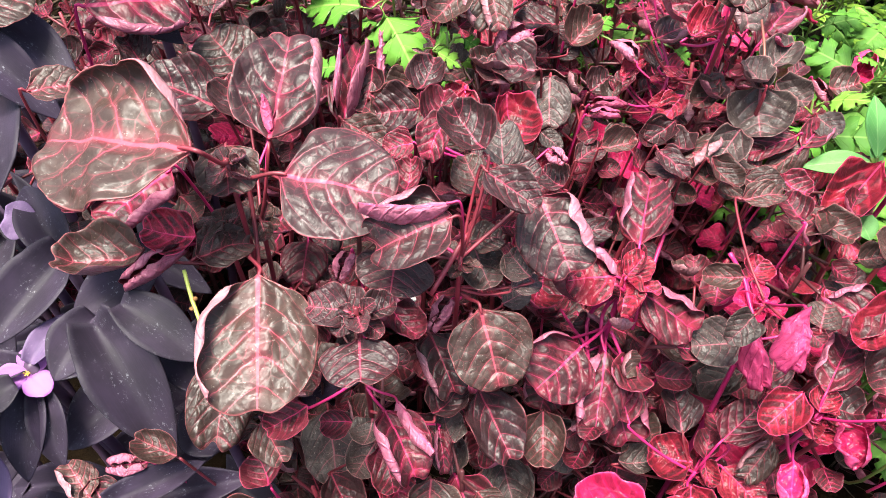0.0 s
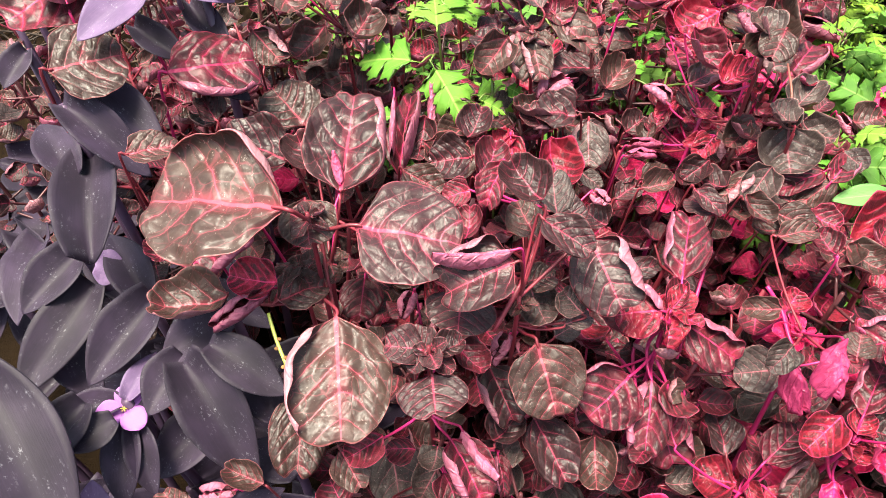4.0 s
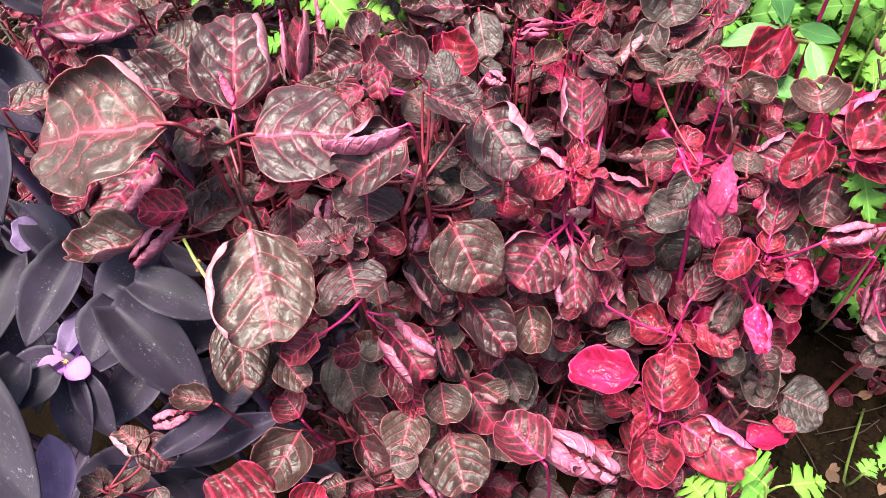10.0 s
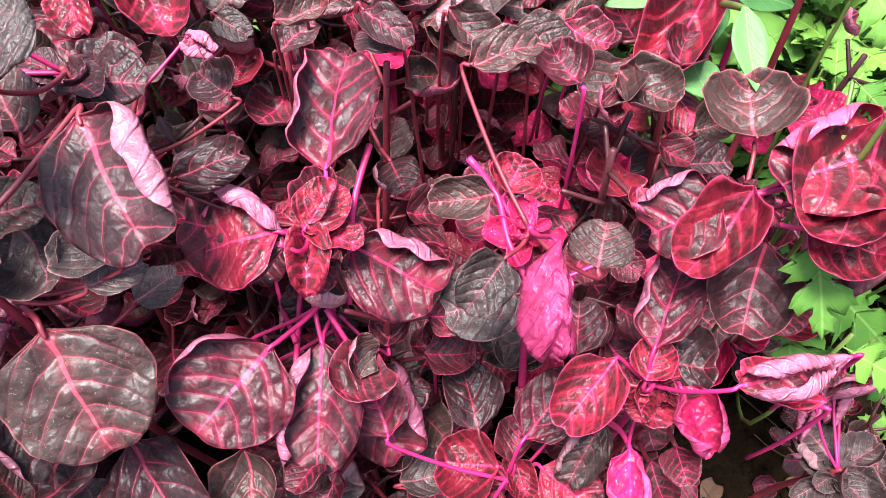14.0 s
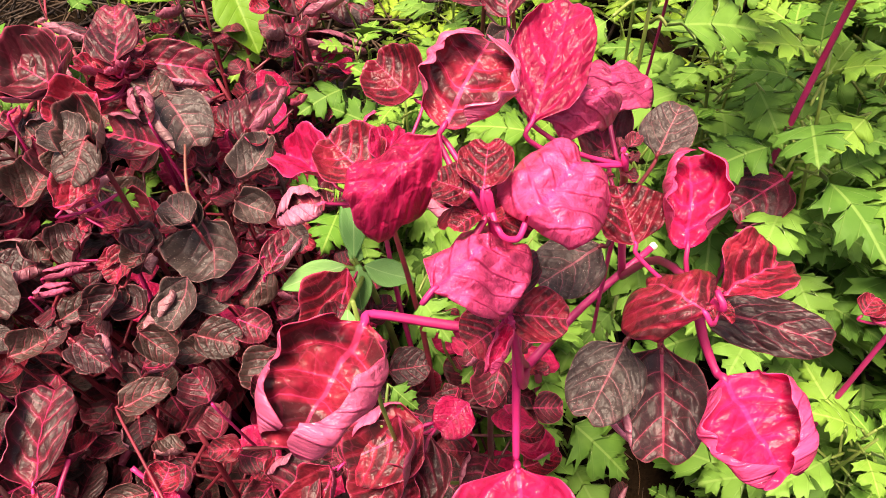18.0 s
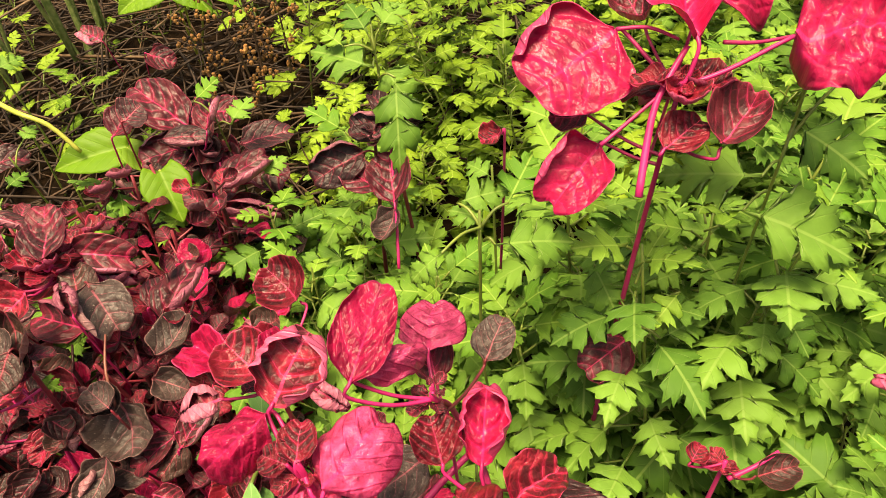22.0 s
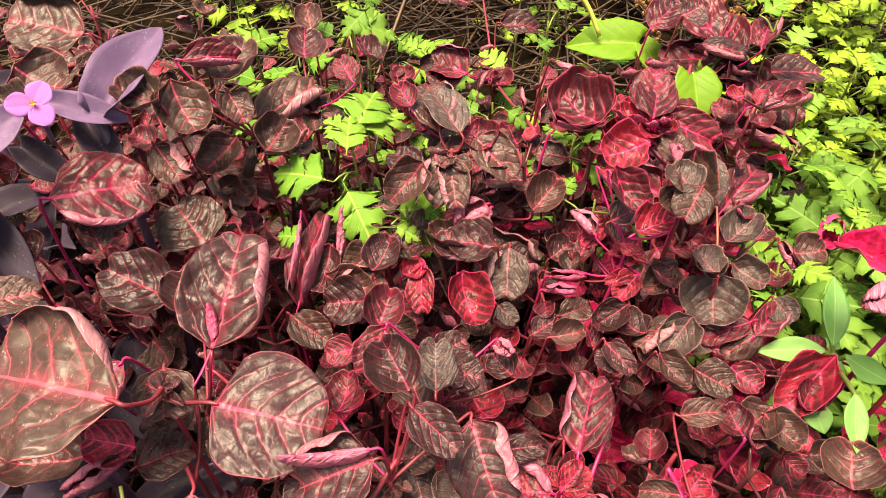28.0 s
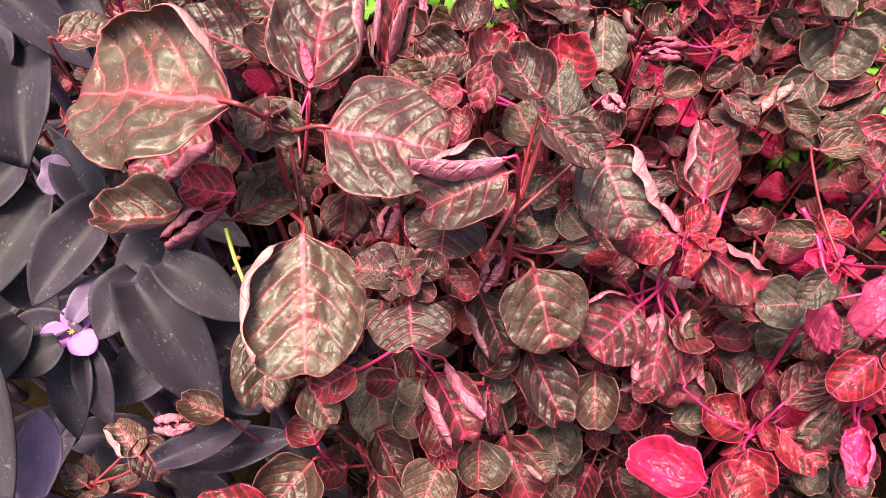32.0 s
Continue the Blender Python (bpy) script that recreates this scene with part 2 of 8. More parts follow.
def green_blade(name, deep, fresh, vein, rough=0.6, share=0.3, spots=0.0):
    m, n, l, p = material(name)
    uv = n.new("ShaderNodeUVMap")
    uv.uv_map = "flat"
    sep = n.new("ShaderNodeSeparateXYZ")
    l.new(uv.outputs[0], sep.inputs[0])
    a = calc(m, "ABSOLUTE", calc(m, "SUBTRACT", sep.outputs[0], 0.5))
    rib = calc(m, "SUBTRACT", 1.0, ramp(m, a, 0.006, 0.022))
    s = calc(m, "SUBTRACT", sep.outputs[1], calc(m, "MULTIPLY", a, 1.0))
    d = calc(m, "ABSOLUTE", calc(m, "SUBTRACT", calc(m, "FRACT", calc(m, "MULTIPLY", s, 5.0)), 0.5))
    lat = ramp(m, d, 0.44, 0.5)
    r = chance(m)
    soft = grain(m, 4.0, 4, uv.outputs[0])
    col = mix(m, ramp(m, calc(m, "ADD", calc(m, "MULTIPLY", soft, 0.5), calc(m, "MULTIPLY", r, 0.6)), 0.2, 0.85), deep, fresh)
    col = mix(m, calc(m, "MULTIPLY", calc(m, "MAXIMUM", rib, calc(m, "MULTIPLY", lat, 0.35)), 0.5), col, vein)
    if spots:
        col = mix(m, calc(m, "MULTIPLY", ramp(m, grain(m, 14.0, 3, uv.outputs[0]), 0.66, 0.78), spots), col, (0.2, 0.12, 0.04))
    l.new(col, p.inputs["Base Color"])
    p.inputs["Roughness"].default_value = rough
    p.inputs["Specular IOR Level"].default_value = 0.22
    l.new(bump(m, calc(m, "ADD", calc(m, "MULTIPLY", grain(m, 30.0, 3, uv.outputs[0]), 0.4), calc(m, "MULTIPLY", lat, -0.6)), 0.4, 0.001), p.inputs["Normal"])
    glow_through(m, col, share)
    return m


def purple_blade(name, c1, c2, fleck):
    """Long fleshy blades with a bloom, fine lengthwise lines and chalky flecks."""
    m, n, l, p = material(name)
    uv = n.new("ShaderNodeUVMap")
    uv.uv_map = "flat"
    st = n.new("ShaderNodeMapping")
    st.inputs["Scale"].default_value = (60, 2, 1)
    l.new(uv.outputs[0], st.inputs[0])
    lines = grain(m, 1.0, 2, st.outputs[0])
    soft = grain(m, 3.0, 4, uv.outputs[0])
    col = mix(m, ramp(m, soft, 0.3, 0.75), c1, c2)
    col = mix(m, calc(m, "MULTIPLY", ramp(m, lines, 0.5, 0.8), 0.16), col, tuple(c * 1.7 for c in c2))
    sc = grain(m, 24.0, 6, uv.outputs[0], 0.8)
    patch = ramp(m, grain(m, 3.6, 2, uv.outputs[0]), 0.45, 0.62)
    col = mix(m, calc(m, "MULTIPLY", calc(m, "MULTIPLY", ramp(m, sc, 0.55, 0.66), patch), fleck), col, (0.42, 0.42, 0.46))
    h = shade(m, chance(m), 0.3)
    l.new(col, h.inputs["Color"])
    l.new(h.outputs[0], p.inputs["Base Color"])
    p.inputs["Roughness"].default_value = 0.62
    p.inputs["Specular IOR Level"].default_value = 0.28
    p.inputs["Sheen Weight"].default_value = 0.04
    p.inputs["Sheen Tint"].default_value = (0.75, 0.7, 0.9, 1)
    l.new(bump(m, calc(m, "ADD", lines, sc), 0.13, 0.0008), p.inputs["Normal"])
    return m


FACE = {
    "dark": bloodleaf_face("bloodleaf_dark", (0.033, 0.0155, 0.017), (0.12, 0.017, 0.03), (0.42, 0.05, 0.1), (0.32, 0.07, 0.09)),
    "brown": bloodleaf_face("bloodleaf_brown", (0.044, 0.026, 0.022), (0.14, 0.026, 0.034), (0.42, 0.065, 0.1), (0.34, 0.09, 0.1), dust=0.2, speckle=0.06),
    "old": bloodleaf_face("bloodleaf_old", (0.05, 0.036, 0.034), (0.09, 0.045, 0.046), (0.34, 0.09, 0.12), (0.32, 0.13, 0.13), rough=0.4, dust=0.42, speckle=0.14),
    "wine": bloodleaf_face("bloodleaf_wine", (0.1, 0.016, 0.024), (0.32, 0.022, 0.055), (0.6, 0.04, 0.15), (0.5, 0.05, 0.12), through_share=0.16, halo=0.17, dust=0.12, patch=0.85),
    "red": bloodleaf_face("bloodleaf_red", (0.23, 0.016, 0.03), (0.48, 0.024, 0.07), (0.72, 0.06, 0.18), (0.7, 0.06, 0.17), rough=0.3, through_share=0.2, halo=0.22, dust=0.08, patch=0.8, crease=1.5),
    "pink": bloodleaf_face("bloodleaf_pink", (0.6, 0.017, 0.1), (0.66, 0.024, 0.13), (0.74, 0.04, 0.2), (0.85, 0.1, 0.3), rough=0.28, through_share=0.26, halo=0.26, dust=0.05, patch=0.35, crease=1.8),
}
BACK = {
    "dark": leaf_back("bloodleaf_dark_back", (0.42, 0.15, 0.2), (0.55, 0.1, 0.2)),
    "brown": leaf_back("bloodleaf_brown_back", (0.42, 0.18, 0.21), (0.5, 0.12, 0.18)),
    "old": leaf_back("bloodleaf_old_back", (0.3, 0.16, 0.17), (0.5, 0.16, 0.2)),
    "wine": leaf_back("bloodleaf_wine_back", (0.5, 0.14, 0.22), (0.6, 0.06, 0.2)),
    "red": leaf_back("bloodleaf_red_back", (0.7, 0.12, 0.25), (0.75, 0.05, 0.2), share=0.28),
    "pink": leaf_back("bloodleaf_pink_back", (0.8, 0.085, 0.25), (0.85, 0.05, 0.24), rough=0.24, share=0.36),
}
STEM = {
    "dark": plain_plant("bloodleaf_stem_red", (0.12, 0.016, 0.024), (0.27, 0.026, 0.046), 40),
    "pink": plain_plant("bloodleaf_stem_magenta", (0.38, 0.012, 0.09), (0.58, 0.025, 0.17), 40, share=0.1),
    # Dark copy of the red stem; shade under the canopy is in its colour.
    "shaded": plain_plant("bloodleaf_stem_shaded", (0.05, 0.014, 0.016), (0.1, 0.022, 0.028), 60),
    "brown": plain_plant("bloodleaf_stem_woody", (0.2, 0.06, 0.05), (0.34, 0.12, 0.08), 60),
}
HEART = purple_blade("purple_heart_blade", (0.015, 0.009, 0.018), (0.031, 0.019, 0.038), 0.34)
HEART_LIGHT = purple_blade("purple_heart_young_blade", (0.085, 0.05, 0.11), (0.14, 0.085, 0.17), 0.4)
HEART_STEM = plain_plant("purple_heart_stem", (0.06, 0.035, 0.07), (0.11, 0.06, 0.11), 50)
PETAL = plain_plant("violet_petal", (0.48, 0.14, 0.54), (0.6, 0.24, 0.64), 120, 0.6, 0.25, 0.2)
POLLEN = plain_plant("yellow_pollen", (0.75, 0.55, 0.08), (0.85, 0.65, 0.15), 300, 0.8)
MUG = green_blade("mugwort_leaf_face", (0.075, 0.2, 0.029), (0.175, 0.365, 0.06), (0.29, 0.46, 0.12))
MUG_PALE = green_blade("mugwort_young_leaf_face", (0.09, 0.26, 0.03), (0.19, 0.37, 0.05), (0.4, 0.58, 0.14))
MUG_FAR = green_blade("mugwort_yellow_leaf_face", (0.115, 0.245, 0.024), (0.255, 0.42, 0.045), (0.36, 0.51, 0.11))
MUG_BACK = plain_plant("mugwort_leaf_back", (0.2, 0.32, 0.1), (0.26, 0.4, 0.13), 60, 0.6, 0.25)
MUG_STEM = plain_plant("mugwort_stem", (0.1, 0.16, 0.03), (0.18, 0.24, 0.05), 60)
WEED = green_blade("weed_leaf_face", (0.1, 0.28, 0.07), (0.17, 0.38, 0.11), (0.3, 0.5, 0.18), 0.42, 0.25)
VINE = green_blade("vine_leaf_face", (0.11, 0.26, 0.02), (0.18, 0.36, 0.035), (0.26, 0.42, 0.08), 0.5, 0.3, 0.4)
VINE_STEM = plain_plant("yellow_vine_stem", (0.25, 0.31, 0.045), (0.36, 0.38, 0.08), 60)
GRASS = plain_plant("grass_blade", (0.12, 0.2, 0.05), (0.26, 0.32, 0.12), 30, 0.5, 0.2)
PALE_GRASS = plain_plant("pale_grass_blade", (0.34, 0.4, 0.3), (0.48, 0.52, 0.42), 40, 0.5, 0.1)
STRAW = plain_plant("dry_straw", (0.017, 0.0088, 0.004), (0.09, 0.045, 0.019), 30, 0.7)
SEEDS = plain_plant("dry_seed_head", (0.16, 0.07, 0.02), (0.3, 0.15, 0.05), 200, 0.85)
# Reed brown set darker to hold the shade of overhanging plants.
REED = plain_plant("dry_reed", (0.06, 0.033, 0.014), (0.17, 0.1, 0.05), 30, 0.6)
TWIG = plain_plant("bare_twig", (0.022, 0.012, 0.007), (0.06, 0.034, 0.02), 80, 0.8)
CUT = plain_plant("pale_cut_stem", (0.7, 0.62, 0.5), (0.8, 0.74, 0.62), 200, 0.8)
DEAD = plain_plant("dead_leaf", (0.05, 0.024, 0.012), (0.15, 0.075, 0.04), 60, 0.8)


def soil_material():
    m, n, l, p = material("moist_soil")
    w = world_pos(m)
    fine, mid, big = grain(m, 220, 5, w, 0.7), grain(m, 45, 5, w, 0.65), grain(m, 6, 3, w)
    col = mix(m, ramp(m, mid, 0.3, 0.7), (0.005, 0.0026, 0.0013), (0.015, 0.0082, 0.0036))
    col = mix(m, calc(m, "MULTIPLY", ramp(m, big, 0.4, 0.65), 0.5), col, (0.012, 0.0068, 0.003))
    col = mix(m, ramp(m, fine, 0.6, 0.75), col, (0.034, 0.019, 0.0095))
    p.inputs["Specular IOR Level"].default_value = 0.06
    l.new(col, p.inputs["Base Color"])
    p.inputs["Roughness"].default_value = 0.85
    l.new(bump(m, calc(m, "ADD", fine, mid), 0.8, 0.004), p.inputs["Normal"])
    return m


SOIL = soil_material()

# ---------- mesh helpers ----------


def mesh_from(name, verts, faces, mats, slots=None, flat=None, edge=None, smooth=True, vein=None):
    me = bpy.data.meshes.new(name)
    me.from_pydata(verts, [], faces)
    for k in mats:
        me.materials.append(k)
    if slots is not None:
        me.polygons.foreach_set("material_index", slots)
    if flat is not None:
        lay = me.uv_layers.new(name="flat")
        idx = np.zeros(len(me.loops), dtype=np.int32)
        me.loops.foreach_get("vertex_index", idx)
        lay.data.foreach_set("uv", np.asarray(flat, dtype=np.float32)[idx].ravel())
    if edge is not None:
        at = me.attributes.new("edge", "FLOAT", "POINT")
        at.data.foreach_set("value", np.asarray(edge, dtype=np.float32))
    if vein is not None:
        at = me.attributes.new("vein", "FLOAT", "POINT")
        at.data.foreach_set("value", np.asarray(vein, dtype=np.float32))
    if smooth:
        me.polygons.foreach_set("use_smooth", [True] * len(me.polygons))
    me.update()
    return me


def sheet(name, top, flat, edge, nu, nv, mats, thick, vein=None):
    """A blade with two faces and a rim from a grid of nu x nv points."""
    P = np.array(top, dtype=float).reshape(nv, nu, 3)
    du, dv = np.gradient(P, axis=1), np.gradient(P, axis=0)
    N = np.cross(du, dv)
    N /= np.maximum(np.linalg.norm(N, axis=2, keepdims=True), 1e-9)
    Q = P - N * thick
    verts = np.concatenate([P.reshape(-1, 3), Q.reshape(-1, 3)])
    k = nu * nv
    faces, slots = [], []
    for j in range(nv - 1):
        for i in range(nu - 1):
            a, b, c, d = j * nu + i, j * nu + i + 1, (j + 1) * nu + i + 1, (j + 1) * nu + i
            faces.append((a, b, c, d))
            slots.append(0)
            faces.append((k + a, k + d, k + c, k + b))
            slots.append(1)
    ring = [i for i in range(nu)] + [j * nu + nu - 1 for j in range(1, nv)] + [(nv - 1) * nu + i for i in range(nu - 2, -1, -1)] + [j * nu for j in range(nv - 2, 0, -1)]
    for a, b in zip(ring, ring[1:] + ring[:1]):
        faces.append((a, k + a, k + b, b))
        slots.append(0)
    return mesh_from(name, verts.tolist(), faces, mats, slots, list(flat) * 2, list(edge) * 2, True, None if vein is None else list(vein) * 2)


GRIDS = ((9, 10), (23, 20), (35, 30))


def round_blade(name, kind, color, seed, tier=1):
    """A unit bloodleaf blade: base at 0, tip at y = 1, face up, notched tip; kind says how it is cupped, rolled or folded."""
    rng = random.Random(seed)
    nu, nv = GRIDS[tier]
    top, flat, edge, vein = [], [], [], []
    ph = rng.uniform(0, 6)
    depth = {"flat": 0.017, "cup": 0.036, "fold": 0.016, "fold_left": 0.016, "boat": 0.01, "crinkle": 0.055, "saddle": 0.034, "pouch": 0.03, "crumple": 0.032, "under": 0.03}[kind]
    notch, lean = rng.uniform(0.03, 0.15), rng.uniform(-0.07, 0.07)
    vee, arch, side, twist = rng.uniform(0.02, 0.32), rng.uniform(-0.05, 0.28), rng.uniform(-0.6, 0.5), rng.uniform(-0.25, 0.25)
    strip = rng.uniform(0.64, 0.86)
    if tier == 2 and kind in ("flat", "fold", "fold_left"):
        vee, arch, side, twist, strip = 0.5 * vee, 0.4 * arch, 0.5 * side, 0.35 * twist, 0.5 * strip + 0.43
        notch, lean = 0.6 * notch, 0.5 * lean
    if kind == "under":
        vee, arch, side = 0.1, -0.12, 0.2
    form = seed % 4
    sg = {"fold": 1, "fold_left": -1}.get(kind, 0)
    for j in range(nv):
        v = j / (nv - 1)
        e = 0.84 * v
        w = 0.5 * math.sqrt(max(0.0, 1 - ((0.44 - e) / 0.43) ** 2.2 if e < 0.44 else 1 - ((e - 0.44) / 0.57) ** 2))
        w = max(0.012, w * min(1, 0.3 + 0.7 * e / 0.13))
        for i in range(nu):
            u = 2 * i / (nu - 1) - 1
            half = w * (1 + lean * math.copysign(1, u)) * (1 + 0.022 * math.sin(7 * v + ph + u) + 0.01 * math.sin(17 * v + 2 * ph + 2 * u))
            x = u * half
            a = abs(x)
            y = v * (0.44 + 0.57 * math.sqrt(1 - (0.702 * u) ** 2) + 0.4 * lean * u * (1 - u * u) - notch * math.exp(-((u - 2 * lean) / 0.26) ** 2))
            s = y - a * (0.38 + 0.1 * math.copysign(1, x) * (lean > 0) + 1.35 * a) + 0.035 * noise.noise((3 * x + ph, 3 * y, seed))
            f = (s * VEINS) % 1.0
            row = math.floor(s * VEINS)
            lump = 0.7 + 0.3 * math.sin(6.28 * (a * 6 + row * 0.37 + ph) + (2 if x > 0 else 0))
            z = depth * (math.sin(math.pi * f) ** 0.8 * lump - 0.3) * min(1, a * 8) * (1 - 0.8 * abs(u) ** 4) * min(1, v * 4) * min(1, (1 - v) * 5 + 0.25)
            z += vee * a * (1 - 0.5 * v) + 0.8 * side * a * a + twist * u * half * (v - 0.3) - arch * v * v
            z += 0.014 * math.sin(13 * u + ph) * abs(u) ** 2 + 0.022 * math.sin(10 * v + ph) * abs(u) ** 1.5
            fx, fy = x, y
            z += 0.05 * noise.noise((4 * x + ph, 4 * y, seed + 0.5)) + 0.03 * noise.noise((9 * x, 9 * y + ph, seed))
            if kind == "cup":
                z += 2.6 * max(0, math.hypot(x, 0.9 * (y - 0.5)) - 0.16) ** 2 + 0.3 * max(0, abs(u) - 0.8) * (1 + 0.8 * math.sin(9 * v + ph))
            elif kind == "crinkle":
                z += 0.5 * a ** 2 + 0.03 * math.sin(7 * x + ph) * math.cos(8 * y + ph) + 0.25 * max(0, abs(u) - 0.7) * math.sin(8 * v + ph)
            elif kind == "under":
                z += 1.3 * a * a + 0.9 * max(0, v - 0.45) ** 2 + 0.12 * noise.noise((3 * x + ph, 3 * y, seed)) + 0.07 * noise.noise((7 * x + ph, 7 * y, seed)) + 0.09 * abs(u) ** 3 * math.sin(9 * v + ph)
            elif kind == "saddle":
                z += -0.45 * a ** 2 + 0.25 * (v - 0.4) ** 2 + 0.05 * math.sin(6 * v + ph) * u
            elif kind == "crumple":
                z += 0.2 * noise.noise((3 * x + ph, 3 * y, seed)) + 0.09 * noise.noise((7 * x + ph, 7 * y, seed)) + 0.1 * abs(u) ** 3 * math.sin(9 * v + ph)
                if form == 0:
                    z += -1.9 * a * a - 1.6 * max(0, v - 0.4) ** 2
                elif form == 1:
                    z += 0.9 * a - 0.35 * v * v
                    x *= 0.8
                elif form == 2:
                    z += 2.2 * max(0, math.hypot(x, 0.8 * (y - 0.5)) - 0.2) ** 2 - (0.5 * max(0, u - 0.4) ** 2 * 2)
                else:
                    z += -1.7 * a * a + 0.9 * u * half * (v - 0.35) - 0.4 * v * v
                x += 0.05 * noise.noise((5 * v, 2 * u, seed + 0.3))
            elif kind in ("fold", "fold_left", "boat", "pouch"):
                roll = not sg or x * sg > 0
                if kind == "pouch":
                    z += 0.14 * noise.noise((3.5 * x + ph, 3.5 * y, seed)) + 0.07 * noise.noise((8 * x, 8 * y + ph, seed)) - 0.25 * max(0, v - 0.5) ** 2
                    y += 0.05 * noise.noise((4 * x + ph, 3 * y, seed + 0.7))
                if roll:
                    if sg:
                        x *= 1 + 1.2 * (1 - strip)
                        a = abs(x)
                        s0 = half * (strip + 0.06 * math.sin(4 * v + ph)) + 0.2 * max(0, 0.1 - v)
                        r = 0.035 + 0.1 * half + 0.012 * math.sin(5 * v + ph) + 0.01 * math.sin(15 * v + 2 * ph)
                        most = 2.9
                    else:
                        x *= 1.3
                        a = abs(x)
                        t = math.sin(math.pi * (0.06 + 0.86 * v)) ** 0.7
                        s0 = (0.27 if kind == "pouch" else 0.19) * t + 0.035 * math.sin(4 * v + ph) * math.copysign(1, x)
                        r = (0.3 + 0.7 * t) * (0.13 if kind == "pouch" else 0.1) + 0.02 * math.sin(5 * v + ph) + 0.014 * math.sin(13 * v + 2 * ph) + (0.06 if kind == "pouch" else 0.02) * noise.noise((6 * v, 2 * x, seed))
                        most = 2.3 if kind == "pouch" else 3.0
                    if a > s0:
                        r = max(r, 0.02)
                        th = min((a - s0) / r, most)
                        rest = max(0.0, a - s0 - most * r)
                        x = math.copysign(s0 + r * math.sin(th) + rest * math.cos(most), x)
                        z = z * 0.7 + r * (1 - math.cos(th)) + rest * math.sin(most) + 0.012 * noise.noise((14 * v, 5 * a, seed))
            top.append((x, y, z))
            flat.append((fx + 0.5, fy))
            edge.append(max(abs(u), (v - 0.5) * 2))
            vein.append(s)
    return sheet(name, top, flat, edge, nu, nv, [FACE[color], BACK[color]], 0.006, vein)


KINDS = ("under", "flat", "cup", "fold", "fold_left", "boat", "crinkle", "saddle", "pouch", "crumple")
BLADES = {}


def blade(kind, color, k=0, tier=1):
    key = (kind, color, k % 4, tier)
    if key not in BLADES:
        BLADES[key] = round_blade("bloodleaf_blade", kind, color, 12 + KINDS.index(kind) * 8 + k % 4, tier)
    return BLADES[key]


def long_blade(name, mats, seed, width=0.2, channel=0.5, arch=0.3, nu=11, nv=22, clasp=True, ripple=0.0):
    """A unit lance-shaped blade with a channelled middle."""
    rng = random.Random(seed)
    ph = rng.uniform(0, 6)
    top, flat, edge = [], [], []
    for j in range(nv):
        v = j / (nv - 1)
        half = width * (math.sin(math.pi * min(1, 0.13 + 0.87 * v)) ** 0.8 if clasp else math.sin(math.pi * max(0.02, v) ** 0.9) ** 0.9)
        half = max(half, 0.004)
        for i in range(nu):
            u = 2 * i / (nu - 1) - 1
            x = u * half
            z = channel * abs(x) ** 1.3 + (0.25 * channel * abs(u) * max(0, 0.25 - v) * 2 if clasp else 0)
            z += -arch * v ** 2 + ripple * math.sin(13 * v + ph) * u + 0.012 * math.sin(7 * v + ph)
            top.append((x + 0.03 * math.sin(3 * v + ph) * v, v, z))
            flat.append((x / (2 * width) * 0.8 + 0.5, v))
            edge.append(abs(u))
    return sheet(name, top, flat, edge, nu, nv, mats, 0.01)


LOBES = ((0.008, 0.0), (0.012, 0.13), (0.06, 0.19), (0.14, 0.24), (0.26, 0.26), (0.25, 0.32), (0.37, 0.36), (0.31, 0.41), (0.35, 0.5), (0.24, 0.48), (0.15, 0.49), (0.1, 0.46), (0.09, 0.5),
         (0.17, 0.55), (0.29, 0.57), (0.28, 0.63), (0.36, 0.71), (0.26, 0.71), (0.25, 0.79), (0.16, 0.75), (0.09, 0.72), (0.09, 0.77), (0.16, 0.82), (0.12, 0.865), (0.12, 0.94), (0.055, 0.92), (0.003, 1.0))


def lobed_blade(name, mats, seed, nu=3):
    """A unit mugwort blade: feathered into toothed lobes that sweep to the tip, stalked base at 0."""
    rng = random.Random(seed)
    ph, curl, fold = rng.uniform(0, 6), rng.uniform(0.1, 0.45), rng.uniform(0.05, 0.35)
    left = [(x * rng.uniform(0.85, 1.15), y + rng.uniform(-0.01, 0.01)) for x, y in LOBES]
    right = [(x * rng.uniform(0.85, 1.15), y + rng.uniform(-0.01, 0.01)) for x, y in LOBES]
    top, flat, edge = [], [], []
    last = 0.0
    for k, (x0, y0) in enumerate(LOBES):
        last = max(last + 0.004, y0 - 0.75 * x0)
        rach = last if k < len(LOBES) - 1 else 0.99
        for i in range(nu):
            u = 2 * i / (nu - 1) - 1
            ex, ey = right[k] if u > 0 else left[k]
            x, y = u * ex, rach + abs(u) * (ey - rach)
            z = fold * abs(x) - curl * y * y - 0.5 * x * x + 0.03 * math.sin(10 * abs(x) + 8 * y + ph) * abs(u) + 0.04 * math.sin(5 * y + ph) * u
            top.append((x, y, z))
            flat.append((x + 0.5, y))
            edge.append(abs(u))
    return sheet(name, top, flat, edge, nu, len(LOBES), mats, 0.006)


